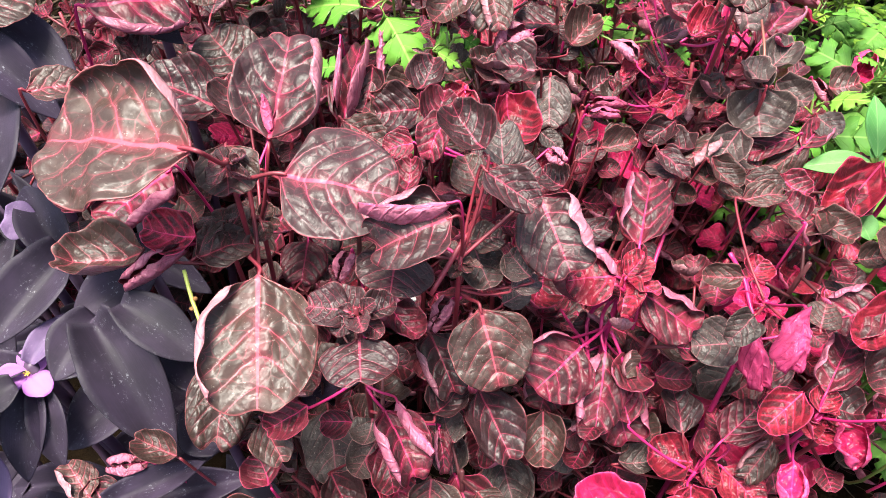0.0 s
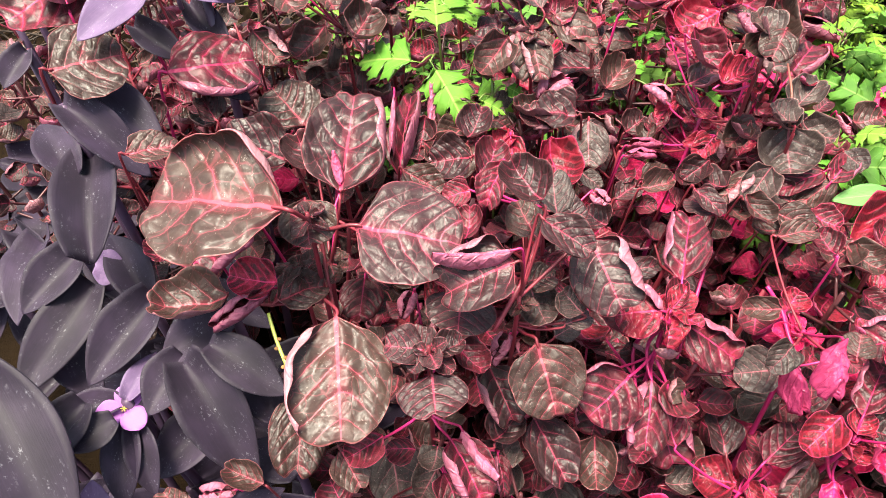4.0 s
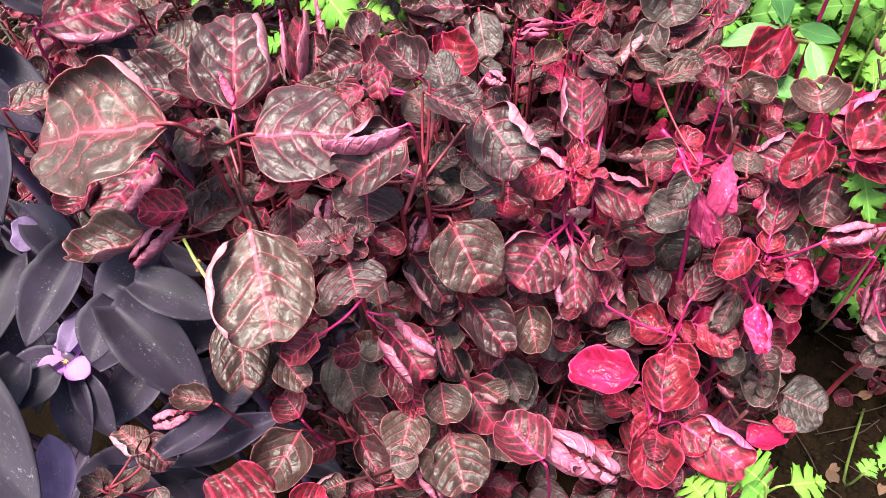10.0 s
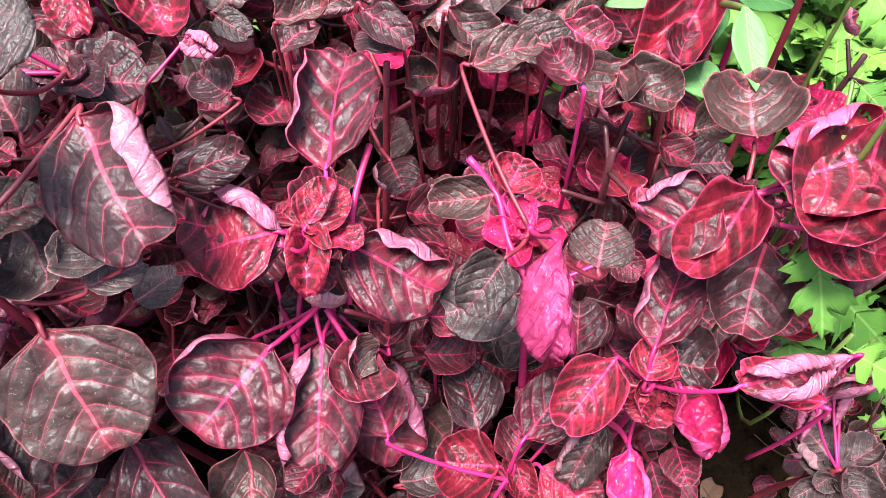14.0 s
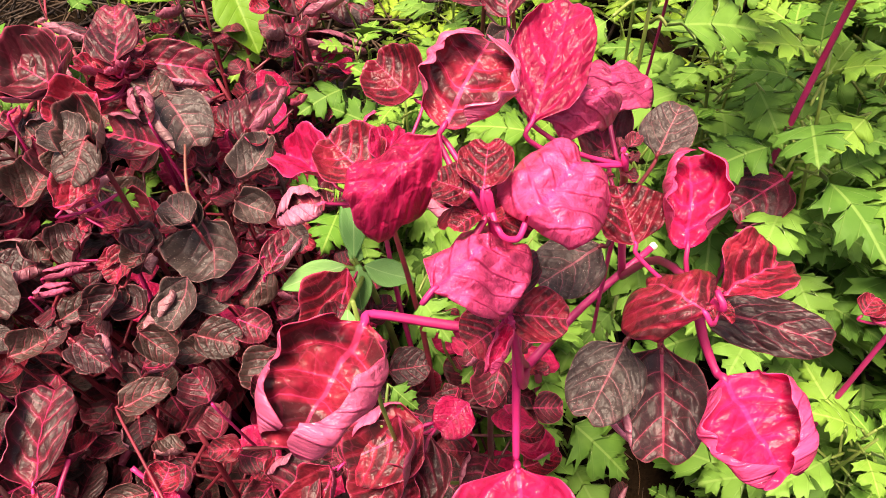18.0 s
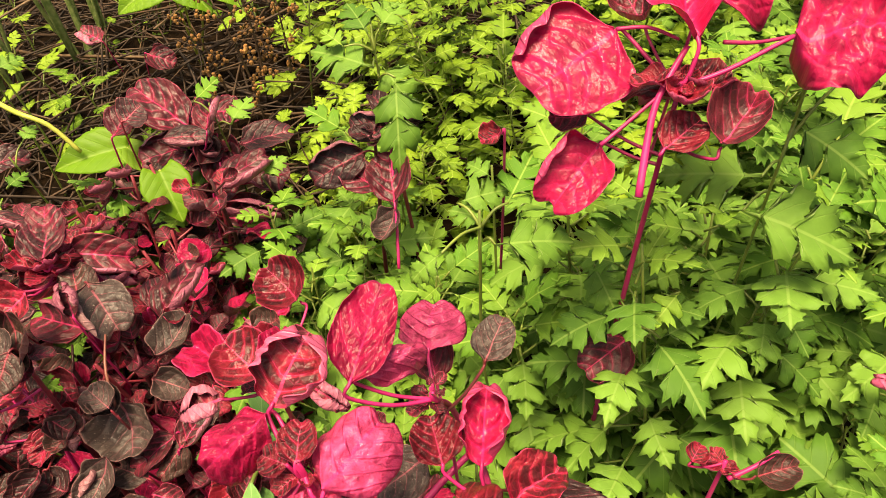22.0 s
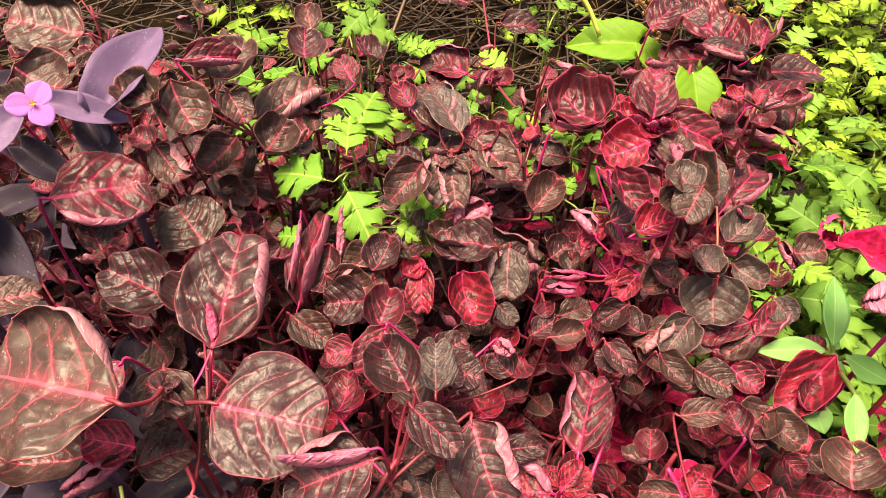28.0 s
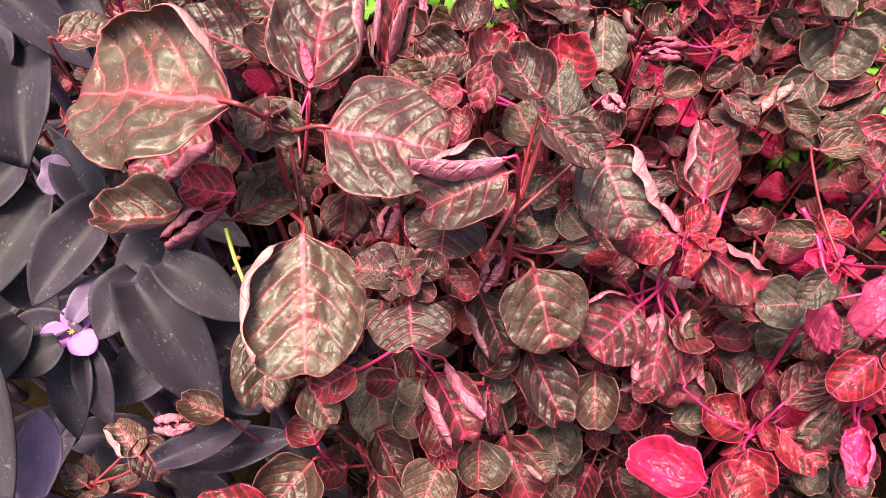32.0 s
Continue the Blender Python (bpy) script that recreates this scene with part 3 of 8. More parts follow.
def tube(points, radii, sides=7, mat=None, name="stem"):
    """A tapered round stem along points, smoothed."""
    pts = [Vector(p) for p in points]
    fine, rad = [], []
    m = len(pts)
    for k in range(m - 1):
        p0, p1, p2, p3 = pts[max(0, k - 1)], pts[k], pts[k + 1], pts[min(m - 1, k + 2)]
        for s in range(4):
            t = s / 4
            fine.append(0.5 * ((2 * p1) + (p2 - p0) * t + (2 * p0 - 5 * p1 + 4 * p2 - p3) * t * t + (3 * p1 - p0 - 3 * p2 + p3) * t ** 3))
            rad.append(radii[k] + (radii[k + 1] - radii[k]) * t)
    fine.append(pts[-1])
    rad.append(radii[-1])
    verts, faces = [], []
    n = len(fine)
    ref = Vector((0.3, 0.9, 0.2))
    for k in range(n):
        d = (fine[min(n - 1, k + 1)] - fine[max(0, k - 1)]).normalized()
        x = d.cross(ref).normalized()
        y = d.cross(x)
        for s in range(sides):
            w = 2 * math.pi * s / sides
            verts.append(fine[k] + (x * math.cos(w) + y * math.sin(w)) * rad[k])
    for k in range(n - 1):
        for s in range(sides):
            a, b = k * sides + s, k * sides + (s + 1) % sides
            faces.append((a, b, b + sides, a + sides))
    faces.append(tuple(range(sides - 1, -1, -1)))
    faces.append(tuple((n - 1) * sides + s for s in range(sides)))
    return mesh_from(name, [tuple(v) for v in verts], faces, [mat])


def tubes(runs, mat, name):
    """Several stems in one mesh; a run is points and radii."""
    verts, faces = [], []
    for points, radii in runs:
        me = tube(points, radii, 5, mat, "run")
        n = len(verts)
        verts += [tuple(v.co) for v in me.vertices]
        faces += [tuple(n + i for i in f.vertices) for f in me.polygons]
        bpy.data.meshes.remove(me)
    return mesh_from(name, verts, faces, [mat])


# ---------- things and their parts ----------


def thing(name, place, label, category, group=""):
    ob = new(name)
    ob.empty_display_size = 0.02
    ob.location = place
    return tagged(ob, label, category, group)


def part(name, me, parent, m=None, label=""):
    ob = new(name, me)
    ob.parent = parent
    top = parent.parent or parent
    at = Matrix.Translation(top.location)
    ob.matrix_parent_inverse = at.inverted() if parent is top else Matrix.Identity(4)
    if m is not None:
        ob.matrix_basis = m
    return tagged(ob, label) if label else ob


def basis(b, t, n, wide, thick=1.0):
    """The pose of a unit blade from base b to tip t, its face towards n, wide times as broad as long."""
    b, t, n = Vector(b), Vector(t), Vector(n)
    y = t - b
    long = y.length
    y = y / long
    x = y.cross(n).normalized()
    z = x.cross(y)
    m = Matrix((x * long * wide, y * long, z * long * thick)).transposed().to_4x4()
    m.translation = b
    return m

# ---------- ground ----------


def ground_height(x, y):
    t = min(1, max(0, (y - 0.16) / 0.62))
    z = 0.165 * t * t * (3 - 2 * t)
    z += 0.006 * noise.noise((x * 7, y * 7, 0)) + 0.004 * noise.noise((x * 23, y * 23, 3)) + 0.002 * noise.noise((x * 60, y * 60, 5))
    return z - 0.01


def canopy(x, y):
    """The height to which the bloodleaf bed grows."""
    return 0.285 - max(0, 0.2 - y) * (1.0 + 4 * max(0, x)) + 0.05 * max(0, min(1, (y - 0.25) * 6)) * (1 - max(0, min(1, (y - 0.42) * 6)))


def build_ground():
    xs = [-400, -60, -12, -4, -2] + [(-1.5 + 0.015 * i) for i in range(200)] + [2, 4, 12, 60, 400]
    ys = [-400, -60, -12, -3] + [(-0.6 + 0.015 * i) for i in range(180)] + [2.3, 4, 12, 60, 400]
    nx = len(xs)
    verts = [(x, y, ground_height(x, y)) for y in ys for x in xs]
    faces = [(j * nx + i, j * nx + i + 1, (j + 1) * nx + i + 1, (j + 1) * nx + i) for j in range(len(ys) - 1) for i in range(nx - 1)]
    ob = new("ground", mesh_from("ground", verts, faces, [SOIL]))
    return tagged(ob, "moist brown garden soil under the plants", "ground", kind="structure")


build_ground()

# ---------- bloodleaf plants ----------
HUE = {
    "dark": "dark purple bloodleaf plant with red veins and glossy puckered leaves",
    "brown": "brownish bloodleaf plant with pink veins and round leaves",
    "old": "dusty grey-brown bloodleaf plant growing low over the soil",
    "wine": "wine-red bloodleaf plant with magenta veins and rolled leaf edges",
    "red": "bright red bloodleaf plant with crinkled cupped leaves",
    "pink": "hot-pink bloodleaf plant with curled glossy leaves",
}
COUNT = [0]


def bloodleaf(top, size, color):
    """A shoot that grows from the soil to its top, where small young leaves crowd."""
    rng = random.Random(int(top[0] * 9000 + top[1] * 70000))
    top = Vector(top)
    g = ground_height(top.x, top.y)
    foot = Vector((top.x + rng.uniform(-0.02, 0.02), top.y + rng.uniform(-0.005, 0.03), 0))
    if top.z > 0.37 and top.x < 0.4 and top.x > 0.2:
        return tall_shoot(top, size, color)
    foot.z = ground_height(foot.x, foot.y)
    p = thing("bloodleaf_plant", foot, HUE[color], "plant", "bloodleaf plants in the bed")
    mid = foot.lerp(top, 0.55) + Vector((rng.uniform(-0.008, 0.008), rng.uniform(-0.008, 0.008), 0))
    mat = STEM["pink" if color in ("pink", "red") else "dark"]
    part("stem", tube([foot - Vector((0, 0, 0.01)), mid, top], [0.0021, 0.0016, 0.001], 8, mat), p)
    p["axis"] = [foot.x, foot.y, foot.z, top.x, top.y, top.z]
    young(p, top, size, color, rng)
    return p


def young(p, top, size, color, rng):
    """The crowded young leaves at the tip of a shoot."""
    turn = rng.uniform(0, 6)
    for k in range(8):
        a = turn + k * math.pi / 2 + (0.7 if k > 3 else 0) + rng.uniform(-0.5, 0.5)
        long = size * (1.1, 0.65)[k // 4] * rng.uniform(0.6, 1.25)
        out = Vector((math.cos(a), math.sin(a), (0.15, 0.6)[k // 4] + rng.uniform(-0.3, 0.3))).normalized()
        b = top - Vector((0, 0, rng.uniform(0.002, 0.009))) + out * 0.002
        n = Vector((rng.uniform(-0.5, 0.5), rng.uniform(-0.5, 0.5), 1)) - out * 0.5
        part("young_leaf", blade(rng.choice(("cup", "cup", "crinkle", "crinkle", "crumple")), color, k, 0), p, basis(b, b + out * long, n, rng.uniform(0.7, 1.0)))


TALL = []


def tall_shoot(top, size, color):
    """A side shoot of the tall pink plant, whose pruned stem forks."""
    fork, cut = Vector((0.282, 0.175, 0.313)), Vector((0.338, 0.194, 0.334))
    if not TALL:
        foot = Vector((0.335, 0.275, ground_height(0.335, 0.275)))
        TALL.append(thing("bloodleaf_plant", foot, "tall hot-pink bloodleaf plant with curled glossy leaves", "plant", "bloodleaf plants in the bed"))
        part("stem", tube([foot - Vector((0, 0, 0.01)), (0.312, 0.23, 0.2), fork], [0.0026, 0.0021, 0.0016], 9, STEM["pink"]), TALL[0])
    p = TALL[0]
    start = fork if top.x < 0.29 else cut.lerp(fork, 0.25)
    low = top - Vector((0, 0.002, 0.004))
    p["axis"] = [*top.lerp(start, 0.3), *low]
    bow = Vector((-0.004, -0.012, 0.0)) if top.x < 0.29 else Vector((0, 0.002, 0.008))
    part("branch", tube([start, start.lerp(top, 0.5) + bow, low, top], [0.0014, 0.0012, 0.001, 0.0007], 8, STEM["pink"]), p)
    young(p, top, size, color, random.Random(int(top[0] * 5000)))
    return p


def stem_point(p, b):
    fx, fy, fz, tx, ty, tz = p["axis"]
    f, t = Vector((fx, fy, fz)), Vector((tx, ty, tz))
    if TALL and p == TALL[0]:
        return min((f.lerp(t, k / 6) for k in range(7)), key=lambda q: (q - b).length)
    reach = math.hypot(b.x - t.x, b.y - t.y)
    h = min(b.z - 0.25 * reach, t.z - 0.002)
    k = max(0.15, min(1.0, (h - f.z) / max(0.02, t.z - f.z)))
    return f.lerp(t, k)


def leaf(p, b, t, n, width, kind, color):
    """One bloodleaf leaf from base b to tip t, its face towards n, on a stalk to the stem of p."""
    COUNT[0] += 1
    b, t, n = Vector(b), Vector(t), Vector(n)
    rng = random.Random(COUNT[0])
    thin = 1.0
    if kind == "roll":
        thin = 0.62
        kind, n, b, t = "boat", -n, b - n * 0.002, t - n * 0.002
    if kind == "under":
        n = -n
    near = b.z > 0.32 and 0.2 < b.x < 0.37 and b.y < 0.24
    j = 0.28 if width < 0.034 and not near else 0.07
    n = (n + Vector((rng.uniform(-j, j), rng.uniform(-j, j), 0))).normalized()
    if kind in ("flat", "crinkle") and width < 0.026 and not near and rng.random() < 0.6:
        kind = "cup"
    elif kind == "flat" and width < 0.036 and not near and rng.random() < 0.75:
        kind = rng.choice(("fold", "fold_left", "cup", "crinkle", "saddle"))
    part("leaf", blade(kind, color, COUNT[0], 2 if width > 0.031 or near else 1), p, basis(b, t, n, thin * (1.2 if near and color in ("pink", "red") else 1.0) * width / (t - b).length / 0.98 * (1.25 if kind == "boat" else 0.95 if kind == "pouch" else 1.06 if kind.startswith("fold") else 1.0), rng.uniform(0.8, 1.2)))
    s = stem_point(p, b)
    mat = STEM["pink" if color in ("pink", "red", "wine") else "dark"]
    r = (0.0005 + 0.008 * width) * (1.6 if near and width > 0.02 else 1.0)
    back = (b - t).normalized() * min(1.0, 20 * (b - t).length)
    if math.hypot(s.x - b.x, s.y - b.y) > 0.04:
        s = b + back * 0.016 + Vector((0, 0.012, -0.035))
        s = s.lerp(Vector((s.x, s.y, ground_height(s.x, s.y))), 0.15)
    part("petiole", tube([s, s.lerp(b, 0.5) + back * 0.004 - Vector((0, 0, 0.003)), b + back * 0.005 - Vector((0, 0, 0.0015)), b, b.lerp(t, 0.06)], [r * 1.2, r * 1.1, r, r, r * 0.6], 6, mat, "petiole"), p)


def branch(p, r, color, *points):
    part("branch", tube(points, [0.52 * r * (1.15 - 0.35 * k / (len(points) - 1)) for k in range(len(points))], 9, STEM[color], "branch"), p)
    if r >= 0.0028:
        a, b = Vector(points[-2]), Vector(points[-1])
        d = (b - a).normalized()
        part("cut_end", tube([b - d * 0.0008, b + d * 0.0005, b + d * 0.0012], [0.45 * r, 0.5 * r, 0.42 * r], 9, CUT, "cut_end"), p, None, "pale dry cut end of a pruned stem")


# ---------- other plants ----------
LONG = {}


def heart_leaf(p, b, t, n, width, mat):
    COUNT[0] += 1
    k = COUNT[0] % 4
    if (mat.name, k) not in LONG:
        LONG[mat.name, k] = long_blade("purple_heart_blade", [mat, mat], k, 0.2, 0.7 + 0.25 * k, 0.12 + 0.1 * (k % 3))
    b, t = Vector(b), Vector(t)
    part("leaf", LONG[mat.name, k], p, basis(b, t, n, width / (t - b).length / 0.4))
    if COUNT[0] % 3:
        return
    foot = Vector((b.x * 0.8 + p.location.x * 0.2, b.y * 0.8 + p.location.y * 0.2, 0))
    foot.z = ground_height(foot.x, foot.y)
    part("stem", tube([foot, foot.lerp(b, 0.5) + Vector((0.004, 0.004, 0)), b], [0.0035, 0.003, 0.0026], 7, HEART_STEM), p)


def flower(p, place, n, size):
    """A three-petalled flower with a tuft of stamens."""
    place, n = Vector(place), Vector(n).normalized()
    f = part("flower", tube([place - n * 0.004 - Vector((0, 0, 0.02)), place - n * 0.004, place], [0.0012, 0.0012, 0.0018], 7, HEART_STEM, "flower"), p, None, "small three-petalled violet flower")
    side = n.cross(Vector((0, 1, 0))).normalized()
    fwd = n.cross(side)
    me = round_petal()
    for k in range(3):
        a = 2 * math.pi * k / 3 + 0.5
        d = side * math.cos(a) + fwd * math.sin(a)
        part("petal", me, f, basis(place, place + (d + n * 0.25) * size * 0.66, n, 1.0))
    for k in range(6):
        a = 2 * math.pi * k / 6 + 0.2
        d = side * math.cos(a) + fwd * math.sin(a)
        tip = place + n * 0.0026 + d * 0.0012
        part("stamen", tube([place, place + n * 0.002 + d * 0.0006, tip, tip + n * 0.0009], [0.0002, 0.0002, 0.0003, 0.00015], 5, POLLEN, "stamen"), f)


PETALS = []


def round_petal():
    if not PETALS:
        nu, nv = 9, 10
        top, flat, edge = [], [], []
        for j in range(nv):
            v = j / (nv - 1)
            for i in range(nu):
                u = 2 * i / (nu - 1) - 1
                half = 0.06 + 0.44 * math.sin(math.pi * min(1, v * 0.9 + 0.02)) ** 0.8
                top.append((u * half, v - 0.05 * u * u * v, 0.15 * abs(u) * half - 0.12 * v * v + 0.02 * math.sin(8 * u)))
                flat.append((u * half + 0.5, v))
                edge.append(abs(u))
        PETALS.append(sheet("petal", top, flat, edge, nu, nv, [PETAL, PETAL], 0.01))
    return PETALS[0]


MUGS = {}


def mug_blade(k, pale, fine=False):
    k += 10 * fine
    if (k, pale) not in MUGS:
        MUGS[k, pale] = lobed_blade("mugwort_blade", [(MUG, MUG_PALE, MUG_FAR)[int(pale)], MUG_BACK], 5 + k, 5 if fine or pale < 2 else 3)
    return MUGS[k, pale]


def mugwort_sprig(place):
    """A single leafy mugwort shoot; its leaves follow."""
    x, y, z = place
    foot = Vector((x, y + 0.01, 0))
    if x > 0.2 and y < 0.26:
        foot += Vector((0.07, 0.06, 0))
    foot.z = ground_height(foot.x, foot.y)
    p = thing("mugwort", foot, "fresh green mugwort shoot with deeply cut toothed leaves", "plant", "mugwort shoots")
    part("stem", tube([foot, Vector((x + 0.004, y + 0.008, z * 0.6 + foot.z * 0.4)), Vector((x, y, z + 0.008))], [0.0011, 0.0009, 0.0007], 7, MUG_STEM), p)
    p["axis"] = [foot.x, foot.y, foot.z, x, y, z]
    return p


def mug_leaf(p, b, t, n, width):
    COUNT[0] += 1
    b, t = Vector(b), Vector(t)
    part("leaf", mug_blade(COUNT[0] % 5, b.y < 0.45 and b.x < 0.2 or COUNT[0] % 5 == 0, True), p, basis(b, t, n, min(1.0, width / (t - b).length / 0.66)))
    s = stem_point(p, b)
    if (s - b).length > 0.003:
        part("petiole", tube([s, s.lerp(b, 0.5) + Vector((0, 0, 0.003)), b], [0.0008, 0.0007, 0.0006], 5, MUG_STEM, "petiole"), p)


def simple_leaf(p, me, b, t, n, wide, stem_mat, foot, r=0.0014):
    b, t = Vector(b), Vector(t)
    part("leaf", me, p, basis(b, t, n, wide))
    part("petiole", tube([foot, foot.lerp(b, 0.5) + Vector((0, 0, 0.006)), b], [r, r, r * 0.8], 6, stem_mat, "petiole"), p)


WEED_BLADE = long_blade("weed_blade", [WEED, WEED], 3, 0.2, 0.4, 0.12, 9, 18, False)
weed = thing("weed", (0.245, 0.285, ground_height(0.245, 0.285)), "pale green weed with a star of smooth lance-shaped leaves", "weed")
WEED_TOP = Vector((0.237, 0.277, 0.262))
part("stem", tube([weed.location.copy(), (0.243, 0.283, 0.17), WEED_TOP], [0.0026, 0.0022, 0.0016], 7, MUG_STEM), weed)


def weed_leaf(b, t, n, width):
    b, t = Vector(b), Vector(t)
    part("leaf", WEED_BLADE, weed, basis(b, t, n, width / (t - b).length / 0.4))
    part("petiole", tube([WEED_TOP, WEED_TOP.lerp(b, 0.6), b.lerp(t, 0.03)], [0.0014, 0.0014, 0.001], 6, MUG_STEM, "petiole"), weed)


def ovate_blade(name, mat, seed, teeth=0.0):
    rng = random.Random(seed)
    nu, nv = 15, 22
    top, flat, edge = [], [], []
    for j in range(nv):
        v = j / (nv - 1)
        for i in range(nu):
            u = 2 * i / (nu - 1) - 1
            half = 0.42 * math.sin(math.pi * min(1, 0.1 + 0.9 * v) ** 0.75) ** 0.9 + 0.002
            half *= 1 + teeth * (((v * 11) % 1.0) - 0.5)
            x = u * half
            y = v - 0.12 * abs(u) ** 1.5 * max(0, 1 - v / 0.2)
            s = ((y - abs(x)) * 5) % 1
            z = 0.3 * abs(x) - 0.25 * v * v - 0.25 * x * x + 0.025 * math.sin(math.pi * s) * min(1, abs(x) * 8) + 0.015 * math.sin(7 * v + seed) * u
            top.append((x, y, z))
            flat.append((x + 0.5, y))
            edge.append(abs(u))
    return sheet(name, top, flat, edge, nu, nv, [mat, mat], 0.006)


VINE_BLADE = ovate_blade("vine_blade", VINE, 2)
BROAD_BLADE = lobed_blade("broad_blade", [MUG_PALE, MUG_BACK], 6, 5)
vine = thing("vine_plant", (0.2, 0.62, ground_height(0.2, 0.62)), "green vine with smooth heart-shaped leaves, a few holes eaten", "plant")
far_vine = thing("vine_plant", (0.25, 0.93, ground_height(0.25, 0.93)), "green vine with broad leaves on dry mulch", "plant")
herb = thing("broadleaf_herb", (0.22, 0.04, ground_height(0.22, 0.04)), "low bright green herb with broad lobed leaves on soil", "plant")


def vine_leaf(b, t, n, width):
    p = vine if b[1] < 0.75 else far_vine
    simple_leaf(p, VINE_BLADE, b, t, n, width / (Vector(t) - Vector(b)).length / 0.84, VINE_STEM, p.location.copy())


def broad_leaf(b, t, n, width):
    simple_leaf(herb, BROAD_BLADE, b, t, n, width / (Vector(t) - Vector(b)).length / 0.62, MUG_STEM, Vector(b) - (Vector(t) - Vector(b)) * 0.4 - Vector((0, 0, 0.015)), 0.0008)


heart = thing("purple_heart_plant", (-0.2, 0.2, ground_height(-0.2, 0.2)), "dark purple trailing plant with long fleshy lance-shaped leaves", "plant")


def yellow_vine(r, *points):
    part("tendril", tube(points, [1.5 * r * (1.2 - 0.4 * k / (len(points) - 1)) for k in range(len(points))], 7, VINE_STEM, "tendril"), vine, None, "bent yellow-green tendril")


def pale_blade(r, *points):
    """One stiff pale grass blade that leans over the mulch, with a channel along it."""
    p = thing("grass_plant", (points[0][0], points[0][1], ground_height(points[0][0], points[0][1])), "single pale grey-green grass blade leaning over mulch", "grass")
    a, b = Vector(points[0]), Vector(points[-1])
    part("blade", long_blade("grass_blade", [PALE_GRASS, PALE_GRASS], 3, 0.02, 1.2, 0.05, 5, 16, False), p, basis(a + (a - b) * 0.6, b, (0, -0.5, 1), 1.0))


def bud_stem(r, *points):
    p = thing("flower_stalk", (points[-1][0], points[-1][1], ground_height(points[-1][0], points[-1][1])), "thin stalk, yellow-green above and brown with buds below", "plant")
    pts = [Vector(q) for q in points]
    part("stem", tube(pts + [pts[-1] + Vector((0.004, 0.004, -0.04))], [r * 0.5, r * 0.55, r * 0.5, r * 0.5, r * 0.6], 7, VINE_STEM), p)
    for k in range(5):
        c = pts[1].lerp(pts[3], k / 4)
        bm = bmesh.new()
        bmesh.ops.create_icosphere(bm, subdivisions=2, radius=0.001, matrix=Matrix.Translation(c + Vector((0.0012 * (-1) ** k, 0, 0))) @ Matrix.Diagonal((1.2, 1, 0.8, 1)))
        me = bpy.data.meshes.new("bud")
        bm.to_mesh(me)
        bm.free()
        me.materials.append(SEEDS)
        part("bud", me, p)

# ---------- the bloodleaf shoots that stand out ----------
p = bloodleaf((-0.085, 0.202, 0.338), 0.011, "dark")
leaf(p, (-0.089, 0.183, 0.359), (-0.151, 0.198, 0.354), (-0.142, -0.286, 0.948), 0.052, "fold", "brown")
leaf(p, (-0.064, 0.198, 0.334), (-0.018, 0.191, 0.328), (0.074, -0.355, 0.932), 0.050, "flat", "dark")
leaf(p, (-0.088, 0.213, 0.335), (-0.085, 0.193, 0.327), (0.150, -0.353, 0.923), 0.026, "saddle", "brown")
leaf(p, (-0.172, 0.277, 0.330), (-0.183, 0.285, 0.336), (0.246, -0.390, 0.888), 0.019, "crinkle", "dark")
leaf(p, (-0.173, 0.236, 0.345), (-0.151, 0.247, 0.342), (0.253, -0.270, 0.929), 0.020, "flat", "brown")
leaf(p, (-0.076, 0.234, 0.327), (-0.079, 0.249, 0.334), (0.104, -0.393, 0.913), 0.010, "roll", "red")
p = bloodleaf((-0.085, 0.221, 0.286), 0.012, "brown")
leaf(p, (-0.076, 0.232, 0.322), (-0.071, 0.285, 0.346), (0.116, -0.408, 0.906), 0.039, "fold", "dark")
leaf(p, (-0.080, 0.242, 0.319), (-0.086, 0.260, 0.327), (0.128, -0.391, 0.912), 0.014, "cup", "pink")
leaf(p, (-0.108, 0.266, 0.315), (-0.143, 0.276, 0.327), (0.181, -0.392, 0.902), 0.031, "crinkle", "dark")
leaf(p, (-0.093, 0.260, 0.311), (-0.105, 0.280, 0.321), (0.144, -0.395, 0.907), 0.024, "cup", "dark")
leaf(p, (-0.079, 0.269, 0.218), (-0.082, 0.242, 0.209), (0.096, -0.306, 0.947), 0.027, "flat", "wine")
leaf(p, (-0.043, 0.210, 0.274), (-0.049, 0.197, 0.270), (0.069, -0.306, 0.949), 0.012, "boat", "wine")
leaf(p, (-0.053, 0.285, 0.287), (-0.048, 0.342, 0.313), (0.067, -0.418, 0.906), 0.019, "fold", "wine")
leaf(p, (-0.062, 0.179, 0.181), (-0.054, 0.141, 0.172), (0.063, -0.229, 0.971), 0.029, "flat", "old")
leaf(p, (-0.048, 0.260, 0.312), (-0.027, 0.248, 0.306), (0.074, -0.286, 0.955), 0.017, "crinkle", "brown")
branch(p, 0.0020, "dark", (-0.088, 0.226, 0.307), (-0.087, 0.219, 0.293), (-0.083, 0.202, 0.286), (-0.075, 0.175, 0.297))
branch(p, 0.0016, "dark", (-0.061, 0.217, 0.306), (-0.079, 0.232, 0.303), (-0.083, 0.232, 0.306))
p = bloodleaf((-0.033, 0.153, 0.307), 0.013, "dark")
leaf(p, (-0.032, 0.146, 0.297), (-0.030, 0.127, 0.292), (0.055, -0.246, 0.968), 0.029, "saddle", "dark")
leaf(p, (-0.034, 0.151, 0.302), (-0.043, 0.164, 0.306), (0.069, -0.284, 0.956), 0.016, "crinkle", "dark")
leaf(p, (-0.030, 0.151, 0.304), (-0.018, 0.157, 0.305), (0.042, -0.281, 0.959), 0.012, "crinkle", "dark")
